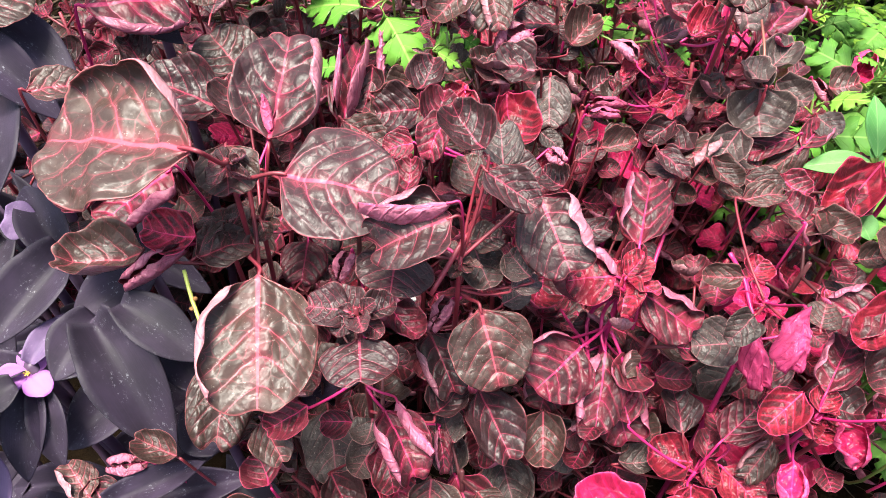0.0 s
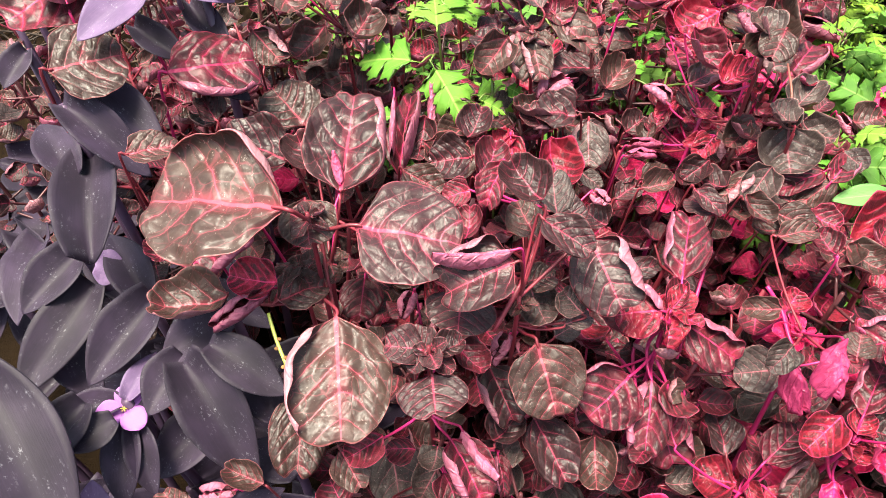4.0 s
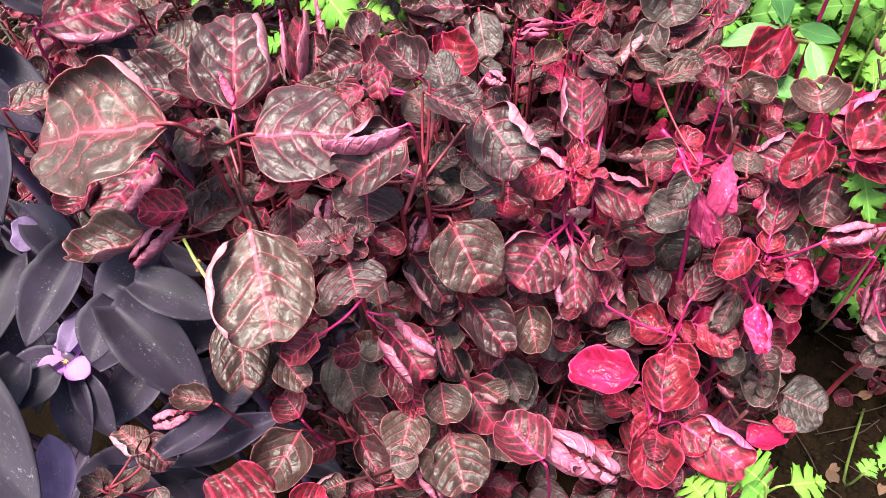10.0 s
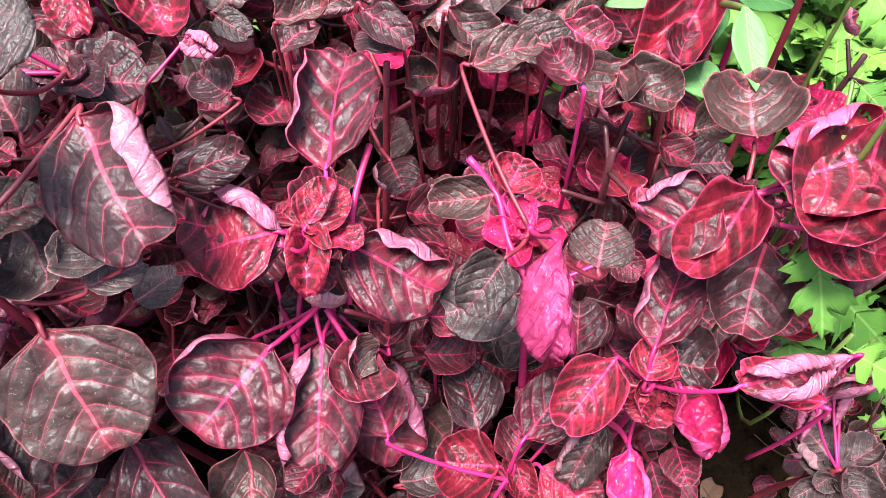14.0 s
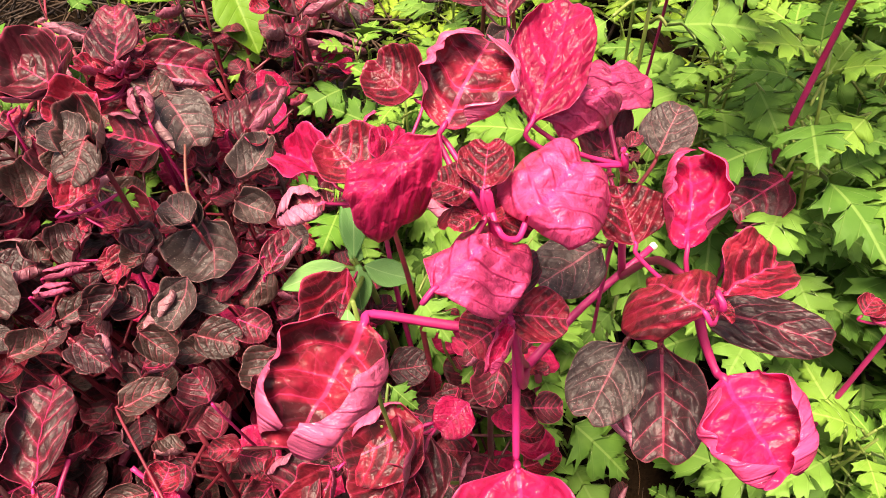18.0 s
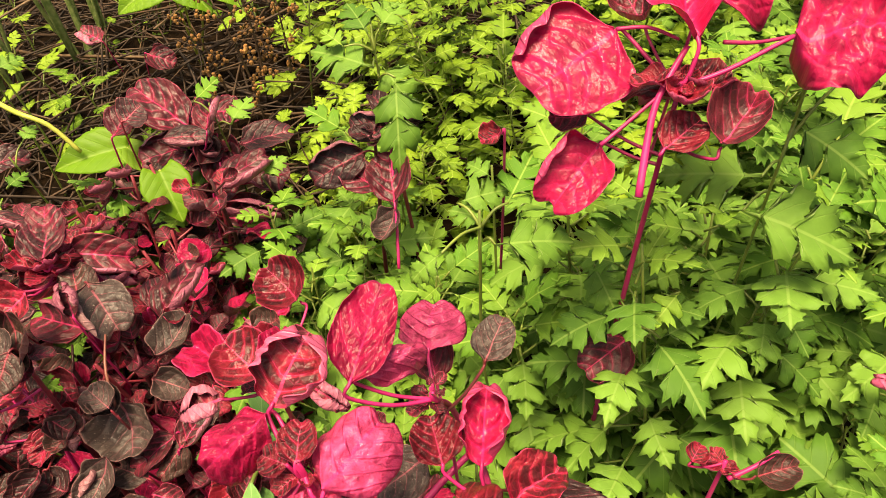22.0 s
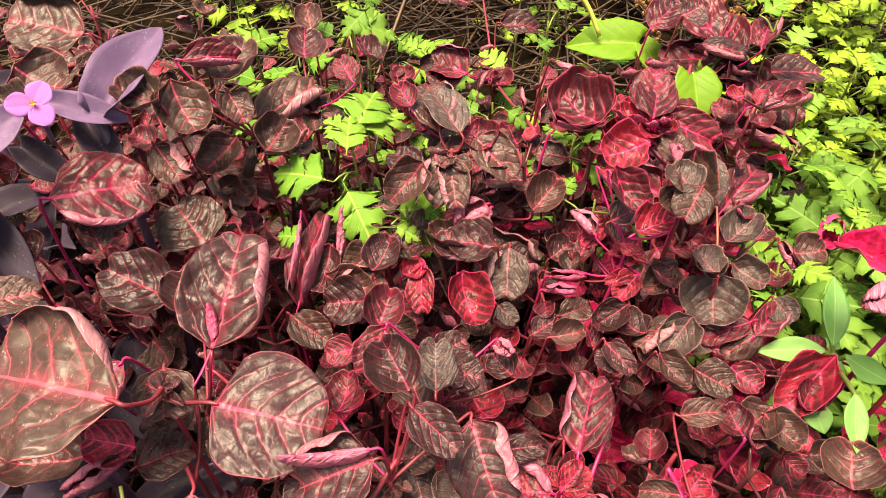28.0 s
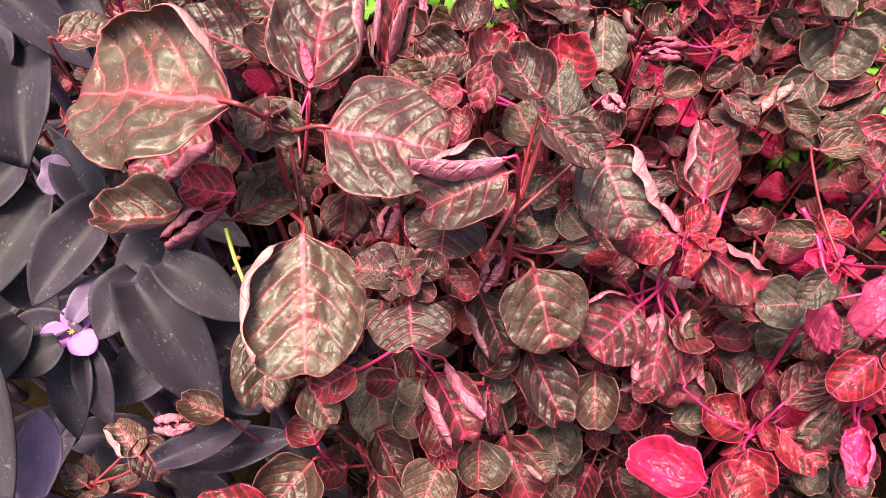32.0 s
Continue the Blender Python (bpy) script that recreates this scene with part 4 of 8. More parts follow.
leaf(p, (-0.022, 0.166, 0.288), (-0.009, 0.154, 0.284), (0.025, -0.272, 0.962), 0.014, "flat", "wine")
leaf(p, (-0.025, 0.142, 0.247), (-0.008, 0.115, 0.241), (0.023, -0.238, 0.971), 0.022, "fold", "wine")
leaf(p, (-0.075, 0.134, 0.255), (-0.064, 0.117, 0.250), (0.093, -0.237, 0.967), 0.016, "crinkle", "brown")
leaf(p, (-0.006, 0.129, 0.206), (-0.006, 0.108, 0.201), (0.009, -0.206, 0.979), 0.024, "cup", "brown")
leaf(p, (-0.023, 0.123, 0.197), (-0.033, 0.100, 0.193), (0.034, -0.194, 0.980), 0.025, "crinkle", "brown")
leaf(p, (-0.055, 0.119, 0.180), (-0.044, 0.095, 0.175), (0.057, -0.181, 0.982), 0.016, "flat", "dark")
leaf(p, (-0.004, 0.150, 0.227), (0.009, 0.165, 0.231), (-0.001, -0.257, 0.966), 0.020, "flat", "dark")
leaf(p, (-0.056, 0.142, 0.180), (-0.042, 0.119, 0.175), (0.055, -0.203, 0.978), 0.020, "crinkle", "dark")
leaf(p, (-0.025, 0.140, 0.200), (-0.019, 0.119, 0.195), (0.027, -0.213, 0.977), 0.018, "crinkle", "red")
leaf(p, (-0.011, 0.160, 0.210), (0.001, 0.145, 0.204), (0.201, -0.210, 0.957), 0.013, "crinkle", "dark")
leaf(p, (-0.002, 0.150, 0.217), (0.002, 0.130, 0.212), (0.201, -0.195, 0.960), 0.009, "fold", "wine")
leaf(p, (-0.055, 0.135, 0.264), (-0.071, 0.125, 0.263), (0.086, -0.249, 0.965), 0.016, "flat", "wine")
leaf(p, (-0.028, 0.140, 0.215), (-0.021, 0.120, 0.211), (0.031, -0.222, 0.975), 0.015, "cup", "wine")
leaf(p, (-0.020, 0.146, 0.251), (-0.005, 0.122, 0.245), (0.018, -0.246, 0.969), 0.013, "roll", "wine")
p = bloodleaf((0.024, 0.243, 0.302), 0.016, "dark")
leaf(p, (0.018, 0.217, 0.303), (0.009, 0.237, 0.310), (-0.023, -0.364, 0.931), 0.019, "flat", "brown")
leaf(p, (0.023, 0.256, 0.288), (0.038, 0.264, 0.292), (-0.045, -0.375, 0.926), 0.018, "crinkle", "dark")
leaf(p, (0.056, 0.240, 0.227), (0.051, 0.217, 0.219), (-0.070, -0.292, 0.954), 0.028, "saddle", "wine")
leaf(p, (0.002, 0.240, 0.332), (-0.008, 0.219, 0.324), (0.004, -0.389, 0.921), 0.015, "crinkle", "wine")
leaf(p, (-0.012, 0.273, 0.309), (-0.035, 0.271, 0.308), (0.034, -0.401, 0.915), 0.024, "crinkle", "dark")
leaf(p, (-0.013, 0.239, 0.316), (-0.027, 0.235, 0.315), (0.032, -0.382, 0.924), 0.014, "flat", "wine")
leaf(p, (-0.013, 0.302, 0.297), (-0.004, 0.321, 0.306), (0.011, -0.421, 0.907), 0.020, "cup", "dark")
leaf(p, (-0.038, 0.317, 0.300), (-0.043, 0.292, 0.289), (0.054, -0.409, 0.911), 0.018, "crinkle", "dark")
leaf(p, (-0.038, 0.300, 0.294), (-0.012, 0.289, 0.289), (0.051, -0.312, 0.949), 0.023, "flat", "brown")
leaf(p, (-0.005, 0.251, 0.312), (0.001, 0.273, 0.319), (0.024, -0.301, 0.953), 0.019, "crinkle", "wine")
leaf(p, (0.002, 0.308, 0.288), (0.015, 0.314, 0.290), (0.007, -0.325, 0.946), 0.014, "crinkle", "red")
leaf(p, (-0.011, 0.312, 0.297), (-0.006, 0.330, 0.303), (0.029, -0.341, 0.940), 0.019, "crinkle", "dark")
leaf(p, (0.062, 0.255, 0.272), (0.051, 0.267, 0.275), (-0.054, -0.269, 0.962), 0.017, "crinkle", "dark")
leaf(p, (0.081, 0.270, 0.286), (0.099, 0.272, 0.290), (-0.126, -0.373, 0.919), 0.013, "crinkle", "brown")
leaf(p, (0.053, 0.265, 0.290), (0.061, 0.257, 0.288), (-0.082, -0.372, 0.924), 0.012, "boat", "wine")
leaf(p, (0.025, 0.212, 0.324), (0.024, 0.235, 0.331), (-0.016, -0.270, 0.963), 0.018, "flat", "old")
leaf(p, (-0.009, 0.306, 0.294), (-0.032, 0.280, 0.291), (0.210, -0.275, 0.938), 0.025, "fold", "brown")
leaf(p, (-0.011, 0.299, 0.285), (0.013, 0.284, 0.276), (0.183, -0.272, 0.945), 0.021, "fold", "wine")
leaf(p, (-0.010, 0.278, 0.289), (0.011, 0.270, 0.282), (0.189, -0.259, 0.947), 0.012, "flat", "brown")
leaf(p, (0.050, 0.287, 0.250), (0.065, 0.303, 0.253), (0.115, -0.267, 0.957), 0.015, "cup", "red")
leaf(p, (-0.035, 0.312, 0.297), (-0.034, 0.342, 0.311), (0.040, -0.426, 0.904), 0.012, "roll", "wine")
p = bloodleaf((0.007, 0.183, 0.303), 0.008, "brown")
leaf(p, (0.016, 0.175, 0.277), (0.025, 0.150, 0.252), (0.091, -0.672, 0.735), 0.037, "flat", "brown")
leaf(p, (0.040, 0.204, 0.316), (0.051, 0.171, 0.305), (-0.081, -0.325, 0.942), 0.030, "fold_left", "dark")
leaf(p, (0.003, 0.178, 0.330), (-0.029, 0.166, 0.326), (0.024, -0.329, 0.944), 0.028, "fold", "dark")
leaf(p, (-0.016, 0.208, 0.311), (-0.014, 0.226, 0.318), (0.023, -0.363, 0.931), 0.015, "crinkle", "wine")
leaf(p, (0.016, 0.201, 0.341), (0.003, 0.221, 0.349), (-0.020, -0.391, 0.920), 0.021, "cup", "dark")
leaf(p, (0.016, 0.198, 0.336), (0.036, 0.181, 0.331), (-0.050, -0.355, 0.934), 0.017, "crinkle", "dark")
leaf(p, (0.014, 0.200, 0.287), (0.021, 0.181, 0.281), (-0.030, -0.307, 0.951), 0.020, "flat", "old")
leaf(p, (0.011, 0.194, 0.299), (0.026, 0.197, 0.300), (-0.032, -0.326, 0.945), 0.015, "crinkle", "brown")
leaf(p, (-0.019, 0.182, 0.307), (-0.021, 0.163, 0.301), (0.035, -0.303, 0.952), 0.032, "flat", "dark")
leaf(p, (0.004, 0.184, 0.272), (-0.006, 0.170, 0.268), (0.001, -0.279, 0.960), 0.012, "boat", "wine")
leaf(p, (-0.006, 0.180, 0.251), (0.007, 0.152, 0.244), (-0.002, -0.248, 0.969), 0.021, "fold", "dark")
leaf(p, (0.017, 0.165, 0.226), (0.033, 0.133, 0.216), (0.154, -0.224, 0.962), 0.026, "crinkle", "dark")
leaf(p, (0.037, 0.184, 0.287), (0.028, 0.194, 0.293), (0.170, -0.389, 0.905), 0.017, "flat", "old")
leaf(p, (0.029, 0.181, 0.283), (0.043, 0.187, 0.283), (0.158, -0.372, 0.915), 0.012, "flat", "old")
leaf(p, (0.028, 0.194, 0.255), (0.041, 0.202, 0.256), (0.139, -0.351, 0.926), 0.013, "flat", "old")
leaf(p, (0.026, 0.180, 0.232), (0.016, 0.175, 0.232), (0.161, -0.284, 0.945), 0.014, "flat", "old")
branch(p, 0.0024, "dark", (0.017, 0.208, 0.313), (0.012, 0.195, 0.309), (0.006, 0.182, 0.308), (-0.005, 0.169, 0.295))
leaf(p, (0.003, 0.178, 0.339), (-0.031, 0.172, 0.337), (0.024, -0.356, 0.934), 0.010, "roll", "wine")
p = bloodleaf((0.099, 0.102, 0.178), 0.017, "red")
leaf(p, (0.007, 0.139, 0.184), (0.019, 0.109, 0.179), (-0.013, -0.200, 0.980), 0.028, "cup", "wine")
leaf(p, (0.032, 0.164, 0.156), (0.039, 0.136, 0.150), (-0.035, -0.211, 0.977), 0.025, "flat", "old")
leaf(p, (-0.006, 0.112, 0.185), (-0.004, 0.080, 0.179), (0.008, -0.173, 0.985), 0.035, "flat", "brown")
leaf(p, (0.033, 0.070, 0.228), (0.020, 0.092, 0.232), (-0.032, -0.178, 0.983), 0.025, "cup", "wine")
leaf(p, (0.034, 0.090, 0.213), (0.067, 0.062, 0.210), (-0.061, -0.164, 0.985), 0.024, "boat", "wine")
leaf(p, (0.093, 0.113, 0.196), (0.060, 0.124, 0.196), (-0.085, -0.200, 0.976), 0.025, "flat", "pink")
leaf(p, (0.101, 0.097, 0.188), (0.114, 0.125, 0.195), (-0.119, -0.188, 0.975), 0.027, "cup", "red")
leaf(p, (0.097, 0.097, 0.168), (0.085, 0.070, 0.163), (-0.097, -0.152, 0.984), 0.025, "cup", "red")
leaf(p, (0.117, 0.099, 0.164), (0.141, 0.068, 0.162), (-0.135, -0.148, 0.980), 0.028, "flat", "red")
leaf(p, (0.036, 0.164, 0.152), (0.033, 0.134, 0.147), (0.101, -0.170, 0.980), 0.030, "flat", "old")
leaf(p, (0.078, 0.138, 0.180), (0.085, 0.127, 0.178), (0.023, -0.167, 0.986), 0.011, "flat", "dark")
leaf(p, (-0.023, 0.109, 0.172), (-0.019, 0.085, 0.168), (0.025, -0.170, 0.985), 0.014, "boat", "wine")
leaf(p, (0.032, 0.085, 0.225), (0.049, 0.065, 0.222), (-0.049, -0.168, 0.985), 0.020, "roll", "wine")
p = bloodleaf((0.082, 0.195, 0.276), 0.013, "red")
leaf(p, (0.058, 0.182, 0.241), (0.044, 0.160, 0.234), (-0.074, -0.244, 0.967), 0.021, "fold", "wine")
leaf(p, (0.076, 0.189, 0.282), (0.054, 0.190, 0.280), (-0.104, -0.297, 0.949), 0.025, "fold", "red")
leaf(p, (0.082, 0.193, 0.276), (0.093, 0.204, 0.281), (-0.134, -0.300, 0.944), 0.015, "crinkle", "red")
leaf(p, (0.090, 0.208, 0.281), (0.100, 0.245, 0.296), (-0.142, -0.334, 0.932), 0.023, "fold_left", "wine")
leaf(p, (0.053, 0.202, 0.294), (0.074, 0.204, 0.297), (-0.103, -0.324, 0.940), 0.013, "flat", "dark")
leaf(p, (0.056, 0.181, 0.223), (0.046, 0.160, 0.217), (-0.057, -0.262, 0.963), 0.021, "flat", "wine")
leaf(p, (0.077, 0.187, 0.278), (0.049, 0.197, 0.285), (0.083, -0.392, 0.916), 0.026, "fold", "wine")
leaf(p, (0.083, 0.196, 0.272), (0.078, 0.187, 0.269), (0.034, -0.376, 0.926), 0.011, "crinkle", "wine")
leaf(p, (0.054, 0.230, 0.209), (0.034, 0.248, 0.218), (0.091, -0.353, 0.931), 0.024, "flat", "wine")
leaf(p, (0.118, 0.254, 0.281), (0.108, 0.269, 0.284), (-0.127, -0.269, 0.955), 0.018, "fold", "dark")
branch(p, 0.0018, "pink", (0.103, 0.216, 0.280), (0.095, 0.198, 0.273), (0.089, 0.184, 0.249))
p = bloodleaf((-0.096, 0.204, 0.300), 0.012, "brown")
leaf(p, (-0.075, 0.175, 0.299), (-0.069, 0.121, 0.285), (0.121, -0.233, 0.965), 0.043, "fold", "brown")
leaf(p, (-0.096, 0.163, 0.254), (-0.095, 0.125, 0.245), (0.142, -0.213, 0.967), 0.028, "flat", "brown")
leaf(p, (-0.128, 0.239, 0.299), (-0.154, 0.209, 0.294), (0.206, -0.326, 0.922), 0.032, "flat", "wine")
leaf(p, (-0.158, 0.236, 0.295), (-0.173, 0.216, 0.293), (0.233, -0.318, 0.919), 0.022, "crinkle", "wine")
leaf(p, (-0.131, 0.196, 0.285), (-0.167, 0.189, 0.291), (0.221, -0.285, 0.933), 0.028, "cup", "brown")
leaf(p, (-0.105, 0.196, 0.298), (-0.127, 0.197, 0.303), (0.182, -0.310, 0.933), 0.020, "cup", "red")
leaf(p, (-0.104, 0.188, 0.296), (-0.082, 0.199, 0.296), (0.148, -0.309, 0.940), 0.022, "crinkle", "brown")
leaf(p, (-0.110, 0.196, 0.294), (-0.134, 0.175, 0.292), (0.190, -0.290, 0.938), 0.013, "boat", "wine")
branch(p, 0.0030, "dark", (-0.020, 0.201, 0.230), (-0.016, 0.196, 0.248), (-0.014, 0.193, 0.260))
p = bloodleaf((0.085, 0.194, 0.273), 0.009, "wine")
leaf(p, (0.084, 0.195, 0.273), (0.091, 0.210, 0.279), (0.015, -0.401, 0.916), 0.011, "crinkle", "wine")
leaf(p, (0.083, 0.191, 0.271), (0.089, 0.189, 0.270), (0.019, -0.375, 0.927), 0.008, "crinkle", "wine")
leaf(p, (0.093, 0.194, 0.264), (0.116, 0.176, 0.258), (-0.030, -0.352, 0.936), 0.025, "fold_left", "wine")
leaf(p, (0.065, 0.176, 0.247), (0.042, 0.155, 0.243), (0.100, -0.290, 0.952), 0.032, "fold", "wine")
leaf(p, (0.078, 0.180, 0.236), (0.071, 0.143, 0.226), (0.045, -0.267, 0.963), 0.025, "fold", "wine")
leaf(p, (0.087, 0.188, 0.202), (0.094, 0.153, 0.193), (0.005, -0.247, 0.969), 0.029, "fold_left", "wine")
leaf(p, (0.049, 0.160, 0.211), (0.047, 0.134, 0.205), (0.100, -0.213, 0.972), 0.021, "flat", "brown")
leaf(p, (0.097, 0.180, 0.225), (0.101, 0.193, 0.229), (-0.013, -0.307, 0.952), 0.013, "crinkle", "wine")
branch(p, 0.0018, "pink", (0.081, 0.190, 0.270), (0.078, 0.196, 0.248), (0.077, 0.189, 0.238), (0.078, 0.179, 0.236))
branch(p, 0.0022, "pink", (0.080, 0.190, 0.269), (0.073, 0.201, 0.237), (0.069, 0.173, 0.235))
branch(p, 0.0016, "pink", (0.081, 0.188, 0.242), (0.086, 0.178, 0.234), (0.089, 0.171, 0.224))
branch(p, 0.0016, "pink", (0.070, 0.182, 0.236), (0.066, 0.196, 0.231), (0.062, 0.214, 0.224))
p = bloodleaf((0.141, 0.180, 0.277), 0.009, "pink")
leaf(p, (0.132, 0.170, 0.280), (0.119, 0.159, 0.275), (-0.096, -0.341, 0.935), 0.014, "flat", "old")
leaf(p, (0.139, 0.178, 0.247), (0.115, 0.177, 0.245), (-0.083, -0.313, 0.946), 0.023, "flat", "old")
leaf(p, (0.143, 0.184, 0.253), (0.148, 0.156, 0.245), (-0.131, -0.300, 0.945), 0.014, "under", "pink")
leaf(p, (0.138, 0.155, 0.304), (0.135, 0.133, 0.296), (-0.155, -0.337, 0.929), 0.012, "under", "pink")
leaf(p, (0.149, 0.155, 0.291), (0.154, 0.165, 0.296), (-0.183, -0.348, 0.920), 0.015, "flat", "brown")
leaf(p, (0.134, 0.193, 0.276), (0.116, 0.195, 0.275), (-0.085, -0.385, 0.919), 0.012, "flat", "brown")
leaf(p, (0.137, 0.192, 0.277), (0.144, 0.200, 0.281), (-0.125, -0.388, 0.913), 0.014, "cup", "red")
leaf(p, (0.169, 0.181, 0.253), (0.174, 0.173, 0.252), (-0.189, -0.306, 0.933), 0.010, "flat", "wine")
branch(p, 0.0018, "pink", (0.129, 0.202, 0.283), (0.135, 0.193, 0.276), (0.135, 0.179, 0.273), (0.138, 0.169, 0.267))
branch(p, 0.0030, "pink", (0.135, 0.201, 0.242), (0.139, 0.196, 0.260), (0.141, 0.193, 0.272))
leaf(p, (0.164, 0.215, 0.289), (0.159, 0.230, 0.293), (-0.229, -0.313, 0.921), 0.015, "crinkle", "wine")
leaf(p, (0.156, 0.261, 0.274), (0.174, 0.249, 0.275), (-0.185, -0.249, 0.951), 0.019, "flat", "brown")
leaf(p, (0.133, 0.218, 0.301), (0.153, 0.219, 0.305), (-0.179, -0.231, 0.956), 0.013, "crinkle", "brown")
leaf(p, (0.159, 0.255, 0.265), (0.143, 0.260, 0.267), (0.013, -0.249, 0.968), 0.013, "flat", "brown")
p = bloodleaf((0.173, 0.149, 0.231), 0.010, "red")
leaf(p, (0.161, 0.154, 0.240), (0.141, 0.140, 0.233), (-0.143, -0.240, 0.960), 0.018, "cup", "red")
leaf(p, (0.170, 0.149, 0.233), (0.178, 0.159, 0.237), (-0.190, -0.244, 0.951), 0.013, "crinkle", "red")
leaf(p, (0.173, 0.153, 0.226), (0.171, 0.138, 0.222), (-0.180, -0.217, 0.959), 0.013, "crinkle", "red")
leaf(p, (0.182, 0.148, 0.226), (0.185, 0.127, 0.222), (-0.205, -0.198, 0.959), 0.018, "pouch", "pink")
leaf(p, (0.177, 0.159, 0.224), (0.195, 0.151, 0.226), (-0.204, -0.232, 0.951), 0.023, "flat", "dark")
leaf(p, (0.174, 0.156, 0.239), (0.191, 0.181, 0.250), (-0.208, -0.277, 0.938), 0.018, "fold_left", "wine")
leaf(p, (0.184, 0.134, 0.257), (0.208, 0.132, 0.263), (-0.269, -0.217, 0.938), 0.014, "boat", "wine")
leaf(p, (0.209, 0.129, 0.243), (0.192, 0.144, 0.242), (-0.256, -0.206, 0.944), 0.013, "cup", "red")
leaf(p, (0.163, 0.152, 0.200), (0.146, 0.134, 0.194), (-0.127, -0.194, 0.973), 0.015, "fold", "brown")
leaf(p, (0.167, 0.139, 0.204), (0.159, 0.114, 0.199), (-0.151, -0.164, 0.975), 0.017, "pouch", "pink")
leaf(p, (0.153, 0.162, 0.232), (0.159, 0.179, 0.238), (-0.146, -0.280, 0.949), 0.017, "crinkle", "dark")
branch(p, 0.0018, "pink", (0.157, 0.143, 0.225), (0.166, 0.145, 0.205), (0.169, 0.139, 0.199))
p = bloodleaf((0.129, 0.145, 0.179), 0.010, "red")
leaf(p, (0.135, 0.149, 0.205), (0.157, 0.165, 0.213), (-0.158, -0.234, 0.959), 0.020, "flat", "wine")
leaf(p, (0.092, 0.158, 0.206), (0.088, 0.181, 0.212), (-0.099, -0.252, 0.963), 0.022, "flat", "wine")
leaf(p, (0.138, 0.195, 0.191), (0.153, 0.181, 0.190), (-0.148, -0.251, 0.957), 0.023, "flat", "old")
leaf(p, (0.061, 0.174, 0.180), (0.071, 0.148, 0.173), (0.051, -0.212, 0.976), 0.027, "flat", "old")
leaf(p, (0.159, 0.191, 0.196), (0.129, 0.187, 0.192), (-0.097, -0.267, 0.959), 0.021, "flat", "old")
leaf(p, (0.127, 0.150, 0.178), (0.105, 0.156, 0.179), (-0.045, -0.201, 0.979), 0.024, "cup", "red")
leaf(p, (0.132, 0.147, 0.186), (0.138, 0.162, 0.189), (-0.083, -0.209, 0.975), 0.012, "crinkle", "wine")
leaf(p, (0.133, 0.150, 0.182), (0.134, 0.136, 0.179), (-0.079, -0.184, 0.980), 0.010, "crinkle", "red")
leaf(p, (0.141, 0.145, 0.184), (0.156, 0.126, 0.182), (-0.110, -0.171, 0.979), 0.022, "flat", "red")
leaf(p, (0.152, 0.137, 0.167), (0.156, 0.119, 0.165), (-0.113, -0.146, 0.983), 0.016, "flat", "old")
leaf(p, (0.092, 0.153, 0.170), (0.112, 0.154, 0.171), (-0.016, -0.196, 0.980), 0.016, "flat", "old")
leaf(p, (0.121, 0.134, 0.185), (0.121, 0.113, 0.181), (-0.057, -0.151, 0.987), 0.021, "cup", "red")
leaf(p, (0.122, 0.159, 0.193), (0.121, 0.184, 0.200), (-0.057, -0.247, 0.967), 0.020, "crinkle", "dark")
leaf(p, (0.145, 0.155, 0.188), (0.140, 0.174, 0.192), (-0.098, -0.226, 0.969), 0.011, "fold", "wine")
leaf(p, (0.112, 0.186, 0.205), (0.116, 0.196, 0.209), (-0.042, -0.288, 0.957), 0.011, "crinkle", "wine")
p = bloodleaf((0.264, 0.133, 0.141), 0.009, "old")
leaf(p, (0.270, 0.168, 0.161), (0.248, 0.145, 0.151), (-0.258, -0.167, 0.952), 0.011, "boat", "wine")
leaf(p, (0.280, 0.167, 0.151), (0.267, 0.149, 0.144), (-0.268, -0.161, 0.950), 0.011, "boat", "wine")
leaf(p, (0.258, 0.154, 0.166), (0.286, 0.157, 0.175), (-0.286, -0.169, 0.943), 0.011, "boat", "wine")
leaf(p, (0.266, 0.135, 0.136), (0.261, 0.153, 0.138), (-0.252, -0.139, 0.958), 0.022, "flat", "old")
leaf(p, (0.267, 0.134, 0.135), (0.269, 0.112, 0.133), (-0.259, -0.108, 0.960), 0.017, "flat", "old")
leaf(p, (0.264, 0.131, 0.134), (0.244, 0.128, 0.129), (-0.240, -0.119, 0.963), 0.013, "flat", "old")
leaf(p, (0.275, 0.137, 0.126), (0.291, 0.141, 0.131), (-0.269, -0.127, 0.955), 0.014, "flat", "old")
p = bloodleaf((0.181, 0.127, 0.138), 0.011, "old")
leaf(p, (0.201, 0.129, 0.106), (0.222, 0.110, 0.107), (-0.187, -0.157, 0.970), 0.037, "flat", "old")
leaf(p, (0.188, 0.145, 0.135), (0.175, 0.112, 0.127), (-0.169, -0.174, 0.970), 0.022, "flat", "old")
leaf(p, (0.173, 0.130, 0.174), (0.171, 0.115, 0.172), (-0.150, -0.139, 0.979), 0.017, "crinkle", "dark")
leaf(p, (0.198, 0.129, 0.115), (0.180, 0.119, 0.111), (-0.145, -0.113, 0.983), 0.018, "flat", "dark")
p = bloodleaf((0.206, 0.183, 0.270), 0.008, "wine")
leaf(p, (0.205, 0.181, 0.269), (0.182, 0.166, 0.258), (-0.245, -0.301, 0.922), 0.020, "crinkle", "red")
leaf(p, (0.197, 0.182, 0.269), (0.175, 0.180, 0.263), (-0.228, -0.322, 0.919), 0.024, "fold", "wine")
leaf(p, (0.214, 0.177, 0.247), (0.200, 0.154, 0.237), (-0.253, -0.258, 0.932), 0.025, "flat", "dark")
